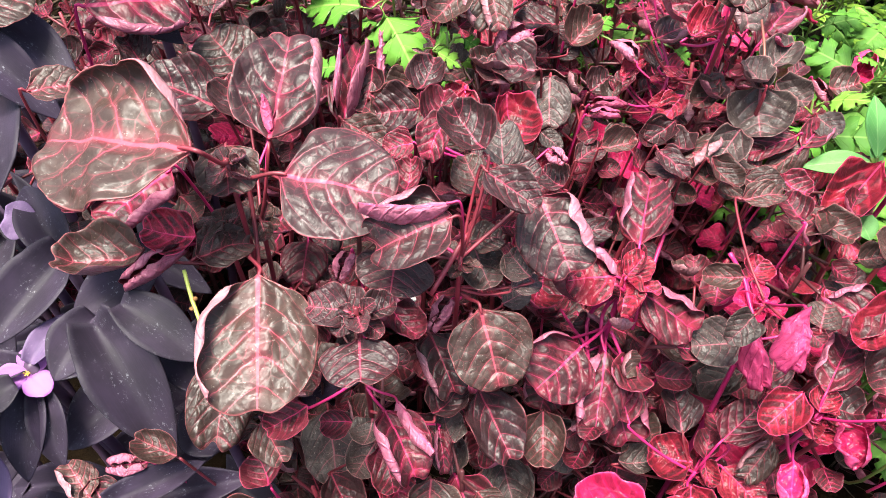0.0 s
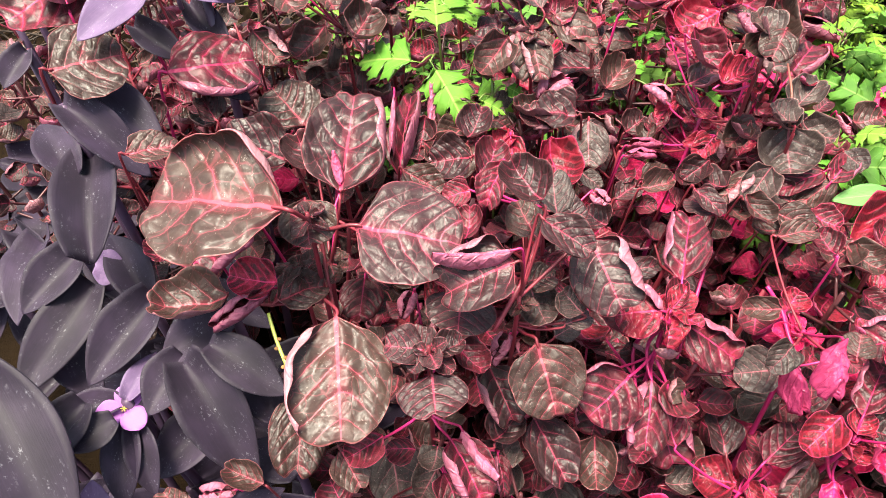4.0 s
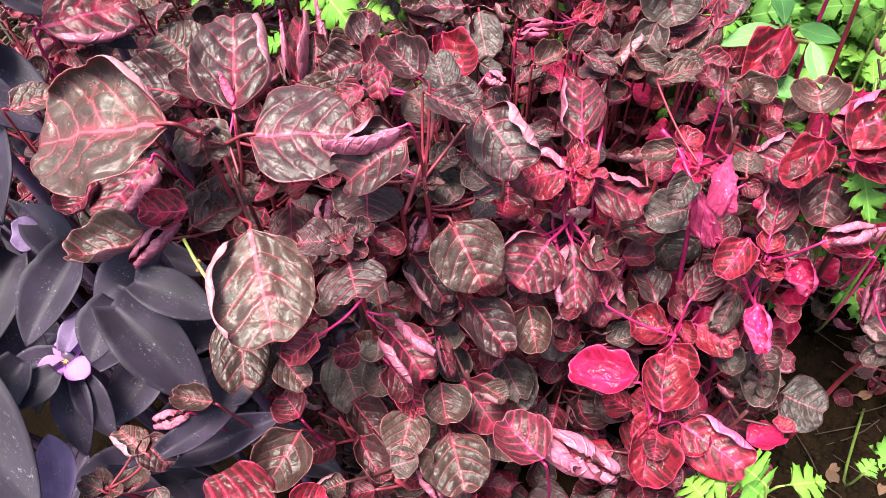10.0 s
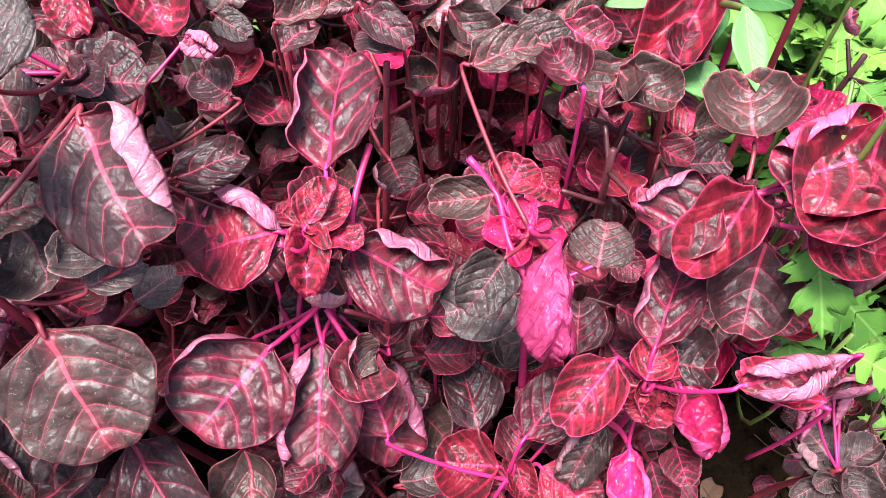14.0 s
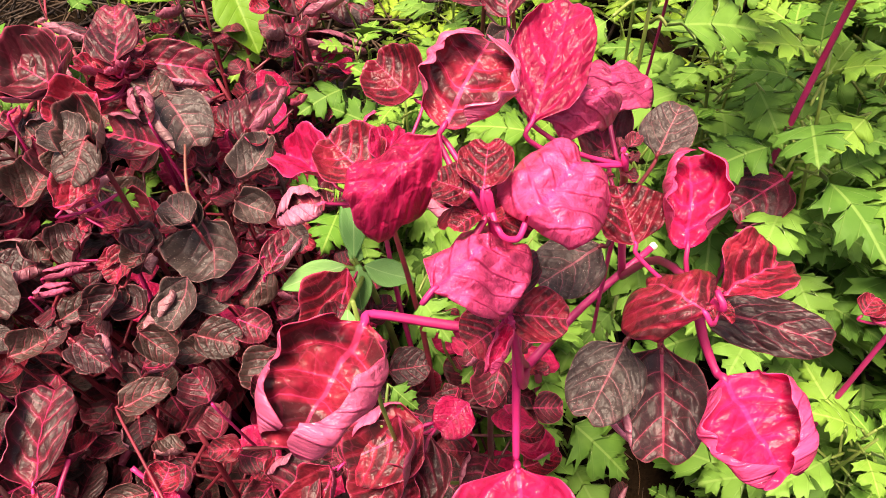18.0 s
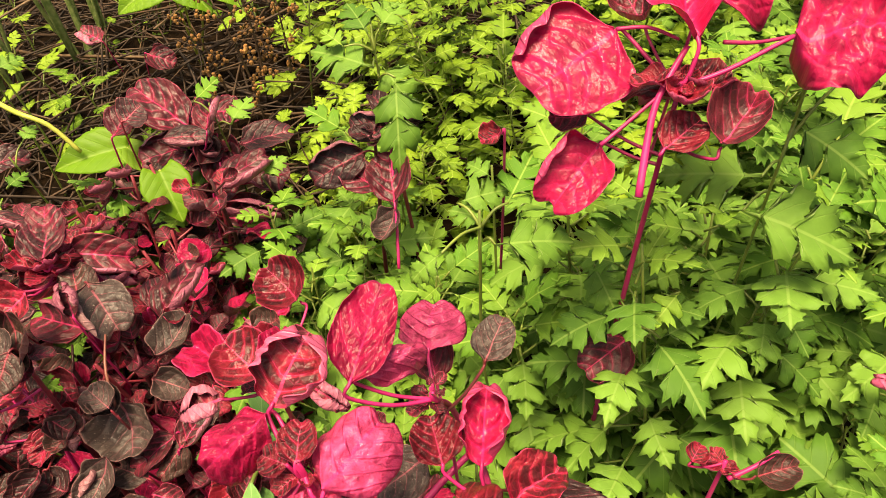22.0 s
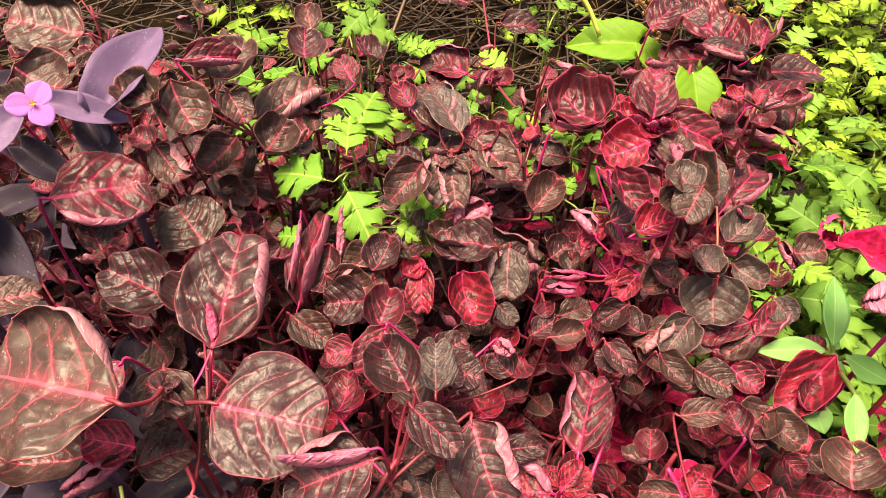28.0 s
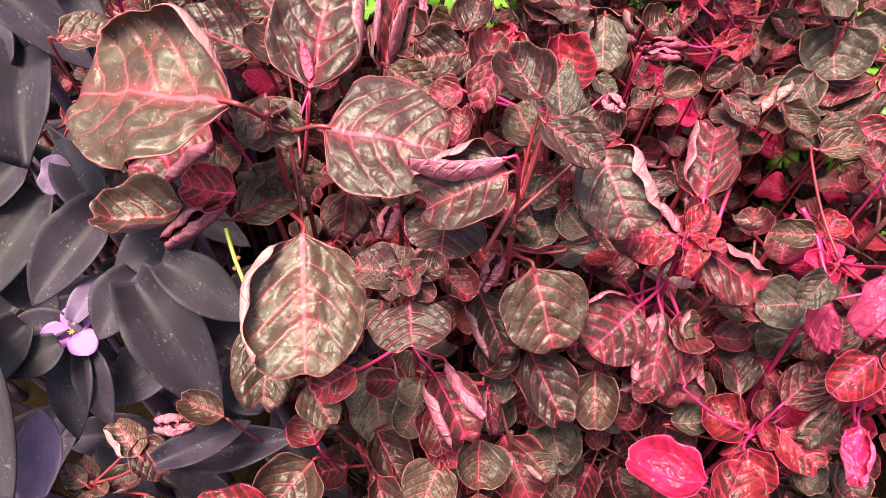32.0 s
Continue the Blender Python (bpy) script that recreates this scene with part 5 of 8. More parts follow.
leaf(p, (0.215, 0.169, 0.269), (0.231, 0.154, 0.270), (-0.313, -0.269, 0.911), 0.024, "cup", "red")
leaf(p, (0.241, 0.180, 0.283), (0.207, 0.176, 0.284), (0.055, -0.197, 0.979), 0.029, "fold", "red")
leaf(p, (0.283, 0.206, 0.263), (0.271, 0.189, 0.257), (-0.158, -0.225, 0.961), 0.017, "cup", "wine")
leaf(p, (0.237, 0.182, 0.283), (0.213, 0.156, 0.275), (-0.088, -0.207, 0.974), 0.028, "cup", "red")
leaf(p, (0.215, 0.200, 0.269), (0.221, 0.222, 0.276), (-0.069, -0.261, 0.963), 0.028, "flat", "brown")
leaf(p, (0.243, 0.183, 0.265), (0.220, 0.156, 0.257), (-0.093, -0.194, 0.977), 0.026, "flat", "wine")
leaf(p, (0.187, 0.239, 0.268), (0.201, 0.222, 0.267), (-0.250, -0.295, 0.922), 0.019, "flat", "brown")
leaf(p, (0.176, 0.264, 0.271), (0.189, 0.252, 0.271), (-0.201, -0.246, 0.948), 0.016, "cup", "wine")
leaf(p, (0.191, 0.242, 0.269), (0.173, 0.229, 0.266), (-0.025, -0.228, 0.973), 0.021, "flat", "brown")
leaf(p, (0.218, 0.137, 0.254), (0.193, 0.139, 0.249), (-0.237, -0.227, 0.945), 0.013, "roll", "wine")
p = bloodleaf((0.263, 0.152, 0.435), 0.007, "red")
leaf(p, (0.247, 0.138, 0.428), (0.269, 0.146, 0.431), (-0.004, -0.298, 0.955), 0.016, "under", "pink")
leaf(p, (0.267, 0.142, 0.434), (0.288, 0.155, 0.440), (-0.078, -0.326, 0.942), 0.019, "under", "pink")
leaf(p, (0.260, 0.169, 0.438), (0.276, 0.184, 0.446), (-0.039, -0.397, 0.917), 0.020, "pouch", "red")
leaf(p, (0.258, 0.169, 0.435), (0.237, 0.162, 0.433), (0.032, -0.360, 0.933), 0.014, "crumple", "pink")
leaf(p, (0.262, 0.151, 0.436), (0.267, 0.161, 0.440), (-0.030, -0.350, 0.936), 0.009, "crinkle", "red")
leaf(p, (0.260, 0.152, 0.435), (0.254, 0.157, 0.437), (-0.002, -0.344, 0.939), 0.008, "crinkle", "red")
p = bloodleaf((0.310, 0.134, 0.401), 0.006, "red")
leaf(p, (0.312, 0.149, 0.398), (0.324, 0.171, 0.407), (-0.172, -0.276, 0.946), 0.016, "pouch", "pink")
leaf(p, (0.301, 0.154, 0.398), (0.303, 0.170, 0.403), (-0.128, -0.284, 0.950), 0.014, "crinkle", "red")
leaf(p, (0.305, 0.130, 0.400), (0.299, 0.146, 0.403), (-0.137, -0.231, 0.963), 0.019, "crumple", "red")
leaf(p, (0.317, 0.139, 0.389), (0.337, 0.142, 0.394), (-0.191, -0.217, 0.957), 0.018, "crumple", "red")
leaf(p, (0.327, 0.154, 0.358), (0.354, 0.129, 0.359), (-0.192, -0.182, 0.964), 0.018, "flat", "dark")
leaf(p, (0.299, 0.147, 0.364), (0.280, 0.131, 0.360), (-0.080, -0.191, 0.978), 0.020, "flat", "old")
leaf(p, (0.314, 0.149, 0.349), (0.300, 0.119, 0.342), (-0.113, -0.163, 0.980), 0.023, "fold", "dark")
leaf(p, (0.313, 0.125, 0.374), (0.314, 0.098, 0.371), (-0.151, -0.132, 0.980), 0.027, "pouch", "pink")
p = bloodleaf((0.306, 0.174, 0.411), 0.006, "wine")
leaf(p, (0.282, 0.175, 0.427), (0.302, 0.199, 0.439), (-0.109, -0.389, 0.915), 0.014, "fold_left", "pink")
leaf(p, (0.285, 0.178, 0.426), (0.308, 0.180, 0.429), (-0.124, -0.363, 0.923), 0.010, "under", "pink")
leaf(p, (0.311, 0.190, 0.408), (0.320, 0.207, 0.416), (-0.154, -0.360, 0.920), 0.020, "under", "pink")
leaf(p, (0.312, 0.189, 0.389), (0.316, 0.212, 0.398), (-0.139, -0.337, 0.931), 0.016, "crinkle", "wine")
leaf(p, (0.335, 0.199, 0.376), (0.349, 0.211, 0.383), (-0.187, -0.315, 0.931), 0.017, "flat", "old")
leaf(p, (0.299, 0.166, 0.385), (0.278, 0.162, 0.382), (-0.084, -0.268, 0.960), 0.018, "flat", "old")
leaf(p, (0.319, 0.187, 0.257), (0.335, 0.149, 0.253), (-0.228, -0.172, 0.958), 0.019, "fold", "wine")
p = bloodleaf((0.266, 0.148, 0.394), 0.005, "red")
leaf(p, (0.233, 0.156, 0.398), (0.209, 0.132, 0.394), (0.104, -0.241, 0.965), 0.026, "pouch", "red")
leaf(p, (0.264, 0.148, 0.392), (0.254, 0.145, 0.391), (-0.006, -0.245, 0.969), 0.012, "crinkle", "red")
leaf(p, (0.266, 0.149, 0.394), (0.279, 0.143, 0.393), (-0.046, -0.246, 0.968), 0.011, "crinkle", "red")
leaf(p, (0.264, 0.143, 0.399), (0.255, 0.134, 0.397), (-0.009, -0.236, 0.972), 0.005, "pouch", "pink")
leaf(p, (0.266, 0.151, 0.399), (0.275, 0.161, 0.402), (-0.042, -0.279, 0.959), 0.011, "crinkle", "wine")
branch(p, 0.0030, "pink", (0.282, 0.175, 0.313), (0.307, 0.185, 0.324), (0.338, 0.194, 0.334))
leaf(p, (0.263, 0.136, 0.332), (0.252, 0.099, 0.325), (-0.183, -0.144, 0.972), 0.030, "crinkle", "pink")
p = bloodleaf((0.435, 0.234, 0.451), 0.014, "red")
leaf(p, (0.428, 0.270, 0.457), (0.387, 0.264, 0.445), (-0.208, -0.383, 0.900), 0.047, "fold", "pink")
leaf(p, (0.440, 0.266, 0.457), (0.441, 0.292, 0.468), (-0.255, -0.389, 0.885), 0.018, "flat", "wine")
leaf(p, (0.442, 0.238, 0.466), (0.452, 0.270, 0.483), (-0.285, -0.372, 0.884), 0.039, "crumple", "pink")
leaf(p, (0.471, 0.221, 0.466), (0.499, 0.203, 0.471), (-0.351, -0.296, 0.888), 0.042, "crumple", "pink")
leaf(p, (0.467, 0.265, 0.466), (0.494, 0.270, 0.477), (-0.316, -0.364, 0.876), 0.031, "crumple", "pink")
leaf(p, (0.413, 0.251, 0.418), (0.383, 0.237, 0.407), (-0.182, -0.327, 0.927), 0.027, "fold", "pink")
leaf(p, (0.415, 0.264, 0.425), (0.399, 0.271, 0.425), (-0.194, -0.359, 0.913), 0.022, "flat", "wine")
leaf(p, (0.439, 0.211, 0.433), (0.462, 0.221, 0.444), (-0.282, -0.296, 0.912), 0.021, "cup", "wine")
leaf(p, (0.421, 0.220, 0.434), (0.439, 0.223, 0.440), (-0.252, -0.311, 0.917), 0.018, "crinkle", "red")
leaf(p, (0.374, 0.263, 0.430), (0.365, 0.265, 0.427), (-0.321, -0.325, 0.889), 0.011, "flat", "red")
branch(p, 0.0026, "pink", (0.407, 0.213, 0.421), (0.421, 0.230, 0.442), (0.430, 0.236, 0.452), (0.441, 0.241, 0.461))
branch(p, 0.0015, "pink", (0.400, 0.231, 0.436), (0.412, 0.232, 0.442), (0.426, 0.234, 0.448))
branch(p, 0.0015, "pink", (0.454, 0.237, 0.461), (0.466, 0.232, 0.460), (0.480, 0.228, 0.461))
branch(p, 0.0014, "pink", (0.419, 0.256, 0.467), (0.430, 0.251, 0.467), (0.439, 0.244, 0.463))
p = bloodleaf((0.243, 0.557, 0.291), 0.028, "wine")
leaf(p, (0.235, 0.561, 0.296), (0.202, 0.605, 0.320), (0.057, -0.452, 0.890), 0.040, "flat", "wine")
leaf(p, (0.254, 0.548, 0.287), (0.251, 0.503, 0.266), (0.030, -0.416, 0.909), 0.033, "flat", "wine")
leaf(p, (0.235, 0.560, 0.280), (0.190, 0.556, 0.281), (0.062, -0.429, 0.901), 0.033, "fold", "wine")
leaf(p, (0.257, 0.574, 0.298), (0.277, 0.562, 0.292), (0.017, -0.442, 0.897), 0.032, "crinkle", "wine")
leaf(p, (0.180, 0.564, 0.303), (0.202, 0.584, 0.317), (-0.153, -0.455, 0.877), 0.028, "crinkle", "wine")
p = bloodleaf((0.359, 0.396, 0.353), 0.011, "dark")
leaf(p, (0.360, 0.398, 0.354), (0.336, 0.409, 0.358), (-0.070, -0.410, 0.909), 0.019, "fold", "dark")
leaf(p, (0.347, 0.362, 0.326), (0.356, 0.395, 0.340), (-0.074, -0.379, 0.922), 0.028, "crinkle", "wine")
leaf(p, (0.359, 0.395, 0.358), (0.358, 0.421, 0.370), (-0.083, -0.417, 0.905), 0.013, "flat", "dark")
leaf(p, (0.359, 0.395, 0.354), (0.380, 0.397, 0.358), (-0.095, -0.403, 0.910), 0.015, "flat", "dark")
p = bloodleaf((0.442, 0.160, 0.279), 0.009, "red")
leaf(p, (0.430, 0.231, 0.299), (0.401, 0.227, 0.290), (-0.234, -0.248, 0.940), 0.024, "flat", "wine")
leaf(p, (0.539, 0.135, 0.299), (0.525, 0.162, 0.298), (-0.287, -0.121, 0.950), 0.016, "boat", "red")
leaf(p, (0.425, 0.165, 0.282), (0.434, 0.170, 0.284), (-0.176, -0.152, 0.973), 0.011, "crinkle", "red")
leaf(p, (0.453, 0.150, 0.272), (0.474, 0.145, 0.276), (-0.210, -0.123, 0.970), 0.016, "flat", "brown")
branch(p, 0.0022, "pink", (0.440, 0.154, 0.273), (0.454, 0.153, 0.276), (0.467, 0.153, 0.281))
p = bloodleaf((0.149, 0.397, 0.333), 0.016, "red")
leaf(p, (0.188, 0.380, 0.289), (0.203, 0.397, 0.294), (0.094, -0.355, 0.930), 0.022, "fold", "wine")
leaf(p, (0.146, 0.397, 0.333), (0.153, 0.427, 0.347), (0.014, -0.414, 0.910), 0.026, "flat", "wine")
leaf(p, (0.154, 0.410, 0.325), (0.192, 0.396, 0.319), (-0.013, -0.397, 0.918), 0.024, "fold", "wine")
leaf(p, (0.138, 0.376, 0.330), (0.112, 0.367, 0.328), (0.044, -0.382, 0.923), 0.027, "cup", "red")
leaf(p, (0.149, 0.399, 0.325), (0.124, 0.410, 0.330), (0.029, -0.401, 0.916), 0.017, "crinkle", "red")
leaf(p, (0.159, 0.354, 0.325), (0.155, 0.376, 0.334), (0.006, -0.380, 0.925), 0.016, "boat", "wine")
leaf(p, (0.166, 0.378, 0.323), (0.178, 0.347, 0.311), (-0.012, -0.369, 0.929), 0.029, "fold", "old")
leaf(p, (0.118, 0.398, 0.324), (0.090, 0.429, 0.334), (-0.103, -0.415, 0.904), 0.036, "cup", "wine")
leaf(p, (0.146, 0.402, 0.331), (0.152, 0.433, 0.347), (-0.153, -0.415, 0.897), 0.027, "flat", "wine")
leaf(p, (0.160, 0.370, 0.320), (0.158, 0.396, 0.330), (-0.168, -0.384, 0.908), 0.023, "flat", "brown")
leaf(p, (0.154, 0.371, 0.297), (0.121, 0.395, 0.302), (-0.138, -0.371, 0.918), 0.024, "fold", "wine")
leaf(p, (0.193, 0.370, 0.285), (0.220, 0.399, 0.303), (-0.204, -0.353, 0.913), 0.026, "fold", "wine")
p = bloodleaf((0.054, 0.581, 0.248), 0.018, "wine")
leaf(p, (0.033, 0.554, 0.267), (-0.000, 0.557, 0.273), (0.122, -0.421, 0.899), 0.037, "fold", "wine")
leaf(p, (-0.060, 0.587, 0.257), (-0.052, 0.615, 0.271), (0.058, -0.452, 0.890), 0.027, "cup", "wine")
leaf(p, (0.035, 0.550, 0.268), (-0.001, 0.568, 0.276), (-0.002, -0.445, 0.896), 0.030, "fold", "wine")
p = bloodleaf((0.027, 0.366, 0.333), 0.011, "brown")
leaf(p, (0.032, 0.369, 0.342), (0.014, 0.394, 0.355), (0.163, -0.387, 0.908), 0.024, "flat", "old")
leaf(p, (0.040, 0.374, 0.336), (0.063, 0.352, 0.323), (0.131, -0.368, 0.921), 0.021, "flat", "brown")
leaf(p, (0.026, 0.362, 0.328), (0.031, 0.334, 0.317), (0.157, -0.348, 0.924), 0.018, "fold", "brown")
leaf(p, (0.008, 0.356, 0.318), (-0.007, 0.373, 0.328), (0.183, -0.354, 0.917), 0.021, "crinkle", "dark")
leaf(p, (0.020, 0.375, 0.339), (0.012, 0.407, 0.354), (-0.002, -0.424, 0.906), 0.026, "flat", "brown")
leaf(p, (0.018, 0.364, 0.330), (0.026, 0.337, 0.319), (-0.009, -0.382, 0.924), 0.025, "fold", "brown")
leaf(p, (0.010, 0.357, 0.327), (-0.007, 0.335, 0.318), (0.017, -0.377, 0.926), 0.022, "flat", "brown")
leaf(p, (0.039, 0.373, 0.328), (0.065, 0.368, 0.327), (-0.046, -0.396, 0.917), 0.031, "flat", "brown")
leaf(p, (0.049, 0.369, 0.331), (0.036, 0.380, 0.340), (0.182, -0.439, 0.880), 0.020, "flat", "wine")
leaf(p, (0.049, 0.368, 0.331), (0.051, 0.353, 0.324), (0.175, -0.427, 0.887), 0.011, "fold", "brown")
leaf(p, (-0.014, 0.324, 0.292), (-0.030, 0.308, 0.290), (0.205, -0.293, 0.934), 0.021, "crinkle", "brown")
leaf(p, (-0.005, 0.325, 0.298), (0.013, 0.321, 0.293), (0.179, -0.307, 0.935), 0.020, "crinkle", "brown")
p = bloodleaf((0.252, 0.272, 0.321), 0.015, "red")
leaf(p, (0.235, 0.269, 0.336), (0.217, 0.296, 0.344), (-0.090, -0.320, 0.943), 0.029, "crumple", "pink")
leaf(p, (0.247, 0.262, 0.333), (0.254, 0.287, 0.342), (-0.124, -0.307, 0.944), 0.028, "cup", "red")
leaf(p, (0.242, 0.359, 0.260), (0.260, 0.358, 0.265), (-0.260, -0.370, 0.892), 0.023, "crinkle", "brown")
leaf(p, (0.258, 0.361, 0.263), (0.273, 0.380, 0.275), (-0.271, -0.375, 0.886), 0.020, "pouch", "pink")
leaf(p, (0.232, 0.273, 0.267), (0.202, 0.248, 0.253), (-0.230, -0.236, 0.944), 0.024, "cup", "red")
leaf(p, (0.196, 0.284, 0.278), (0.175, 0.274, 0.271), (-0.201, -0.266, 0.943), 0.015, "flat", "brown")
leaf(p, (0.206, 0.304, 0.282), (0.214, 0.289, 0.280), (-0.224, -0.280, 0.933), 0.016, "crinkle", "old")
leaf(p, (0.192, 0.282, 0.277), (0.211, 0.300, 0.284), (-0.038, -0.355, 0.934), 0.015, "fold", "wine")
p = bloodleaf((0.350, 0.398, 0.354), 0.011, "dark")
leaf(p, (0.342, 0.398, 0.342), (0.305, 0.393, 0.338), (-0.042, -0.397, 0.917), 0.024, "fold", "dark")
leaf(p, (0.341, 0.374, 0.329), (0.326, 0.397, 0.338), (-0.053, -0.385, 0.921), 0.021, "flat", "wine")
leaf(p, (0.348, 0.366, 0.313), (0.332, 0.352, 0.306), (-0.059, -0.352, 0.934), 0.017, "flat", "old")
branch(p, 0.0018, "pink", (0.338, 0.341, 0.291), (0.347, 0.363, 0.316), (0.359, 0.396, 0.353))
p = bloodleaf((-0.090, 0.386, 0.324), 0.014, "brown")
leaf(p, (-0.109, 0.317, 0.300), (-0.130, 0.338, 0.313), (0.153, -0.419, 0.895), 0.038, "flat", "brown")
leaf(p, (-0.056, 0.329, 0.313), (-0.057, 0.289, 0.295), (0.076, -0.418, 0.905), 0.009, "roll", "wine")
leaf(p, (-0.081, 0.382, 0.273), (-0.100, 0.402, 0.285), (0.100, -0.438, 0.894), 0.023, "flat", "dark")
leaf(p, (-0.149, 0.291, 0.323), (-0.159, 0.302, 0.331), (0.210, -0.405, 0.890), 0.017, "crinkle", "dark")
leaf(p, (-0.127, 0.355, 0.366), (-0.151, 0.359, 0.374), (0.200, -0.397, 0.896), 0.024, "cup", "brown")
leaf(p, (-0.126, 0.371, 0.367), (-0.108, 0.348, 0.353), (0.171, -0.398, 0.901), 0.029, "cup", "brown")
leaf(p, (-0.104, 0.392, 0.352), (-0.091, 0.375, 0.343), (0.138, -0.408, 0.903), 0.020, "crinkle", "brown")
leaf(p, (-0.094, 0.402, 0.324), (-0.060, 0.435, 0.335), (0.105, -0.418, 0.903), 0.028, "flat", "brown")
leaf(p, (-0.124, 0.390, 0.373), (-0.093, 0.402, 0.373), (0.155, -0.432, 0.888), 0.017, "fold", "wine")
leaf(p, (-0.138, 0.355, 0.340), (-0.120, 0.337, 0.329), (0.180, -0.367, 0.913), 0.020, "flat", "brown")
leaf(p, (-0.102, 0.381, 0.325), (-0.119, 0.357, 0.318), (0.149, -0.377, 0.914), 0.022, "flat", "brown")
leaf(p, (-0.123, 0.382, 0.299), (-0.095, 0.366, 0.289), (0.139, -0.362, 0.922), 0.023, "crinkle", "brown")
leaf(p, (-0.083, 0.368, 0.324), (-0.072, 0.391, 0.332), (0.111, -0.395, 0.912), 0.025, "flat", "brown")
leaf(p, (-0.107, 0.390, 0.356), (-0.096, 0.421, 0.369), (0.125, -0.434, 0.892), 0.031, "cup", "brown")
p = bloodleaf((0.021, 0.389, 0.324), 0.014, "brown")
leaf(p, (0.004, 0.383, 0.348), (-0.005, 0.397, 0.355), (0.186, -0.388, 0.903), 0.015, "flat", "wine")
p = bloodleaf((-0.064, 0.422, 0.321), 0.015, "brown")
leaf(p, (-0.020, 0.437, 0.344), (-0.035, 0.449, 0.353), (0.198, -0.408, 0.891), 0.017, "crinkle", "dark")
leaf(p, (-0.037, 0.425, 0.339), (-0.047, 0.439, 0.348), (0.213, -0.396, 0.893), 0.016, "flat", "wine")
leaf(p, (-0.071, 0.446, 0.339), (-0.073, 0.469, 0.351), (0.096, -0.448, 0.889), 0.025, "crinkle", "dark")
leaf(p, (-0.046, 0.469, 0.324), (-0.048, 0.448, 0.314), (0.066, -0.433, 0.899), 0.016, "flat", "brown")
leaf(p, (-0.075, 0.494, 0.333), (-0.081, 0.513, 0.344), (0.095, -0.461, 0.883), 0.019, "crinkle", "brown")
p = bloodleaf((0.151, 0.431, 0.305), 0.019, "red")
leaf(p, (0.217, 0.454, 0.230), (0.210, 0.487, 0.244), (-0.192, -0.421, 0.886), 0.024, "flat", "old")
leaf(p, (0.199, 0.436, 0.245), (0.217, 0.447, 0.250), (-0.044, -0.368, 0.929), 0.026, "cup", "pink")
leaf(p, (0.096, 0.485, 0.319), (0.130, 0.471, 0.310), (0.049, -0.426, 0.903), 0.015, "fold", "dark")
leaf(p, (0.157, 0.420, 0.308), (0.122, 0.413, 0.300), (-0.135, -0.394, 0.909), 0.028, "cup", "red")
leaf(p, (0.138, 0.415, 0.306), (0.149, 0.439, 0.318), (-0.139, -0.403, 0.904), 0.019, "crinkle", "red")
leaf(p, (0.143, 0.451, 0.269), (0.177, 0.437, 0.268), (-0.160, -0.440, 0.884), 0.021, "boat", "wine")
leaf(p, (0.151, 0.416, 0.257), (0.170, 0.420, 0.262), (-0.163, -0.423, 0.891), 0.013, "flat", "old")
leaf(p, (0.238, 0.372, 0.259), (0.247, 0.348, 0.252), (-0.250, -0.369, 0.895), 0.011, "boat", "wine")
leaf(p, (0.105, 0.408, 0.276), (0.078, 0.413, 0.281), (0.101, -0.425, 0.899), 0.015, "flat", "old")
leaf(p, (0.101, 0.404, 0.298), (0.080, 0.408, 0.301), (0.076, -0.379, 0.922), 0.016, "flat", "brown")
p = bloodleaf((0.145, 0.313, 0.353), 0.011, "wine")
leaf(p, (0.144, 0.304, 0.357), (0.135, 0.319, 0.363), (0.031, -0.366, 0.930), 0.019, "flat", "old")
leaf(p, (0.147, 0.305, 0.361), (0.137, 0.288, 0.355), (0.029, -0.352, 0.936), 0.019, "flat", "brown")
leaf(p, (0.147, 0.328, 0.359), (0.145, 0.298, 0.347), (-0.181, -0.359, 0.916), 0.018, "flat", "brown")
leaf(p, (0.140, 0.313, 0.354), (0.140, 0.299, 0.347), (0.062, -0.436, 0.898), 0.024, "flat", "brown")
leaf(p, (0.121, 0.304, 0.329), (0.140, 0.313, 0.332), (0.041, -0.338, 0.940), 0.017, "crinkle", "red")
p = bloodleaf((0.240, 0.538, 0.286), 0.018, "dark")
leaf(p, (0.264, 0.463, 0.214), (0.295, 0.475, 0.227), (-0.238, -0.396, 0.887), 0.029, "flat", "old")
leaf(p, (0.243, 0.540, 0.284), (0.241, 0.586, 0.307), (0.038, -0.440, 0.897), 0.032, "crinkle", "wine")
leaf(p, (0.269, 0.534, 0.284), (0.313, 0.534, 0.284), (-0.004, -0.424, 0.906), 0.030, "flat", "dark")
leaf(p, (0.266, 0.535, 0.273), (0.295, 0.504, 0.259), (0.005, -0.409, 0.913), 0.033, "fold", "wine")
leaf(p, (0.237, 0.504, 0.241), (0.282, 0.494, 0.236), (0.023, -0.385, 0.923), 0.035, "flat", "wine")
leaf(p, (0.224, 0.506, 0.226), (0.191, 0.505, 0.228), (0.065, -0.379, 0.923), 0.022, "flat", "dark")
leaf(p, (0.268, 0.517, 0.262), (0.267, 0.543, 0.274), (-0.092, -0.415, 0.905), 0.029, "flat", "wine")
leaf(p, (0.244, 0.487, 0.283), (0.286, 0.498, 0.299), (-0.225, -0.396, 0.890), 0.028, "fold", "wine")
leaf(p, (0.243, 0.487, 0.262), (0.283, 0.464, 0.262), (-0.220, -0.374, 0.901), 0.020, "boat", "wine")
leaf(p, (0.250, 0.518, 0.314), (0.260, 0.543, 0.329), (-0.216, -0.431, 0.876), 0.020, "fold", "wine")
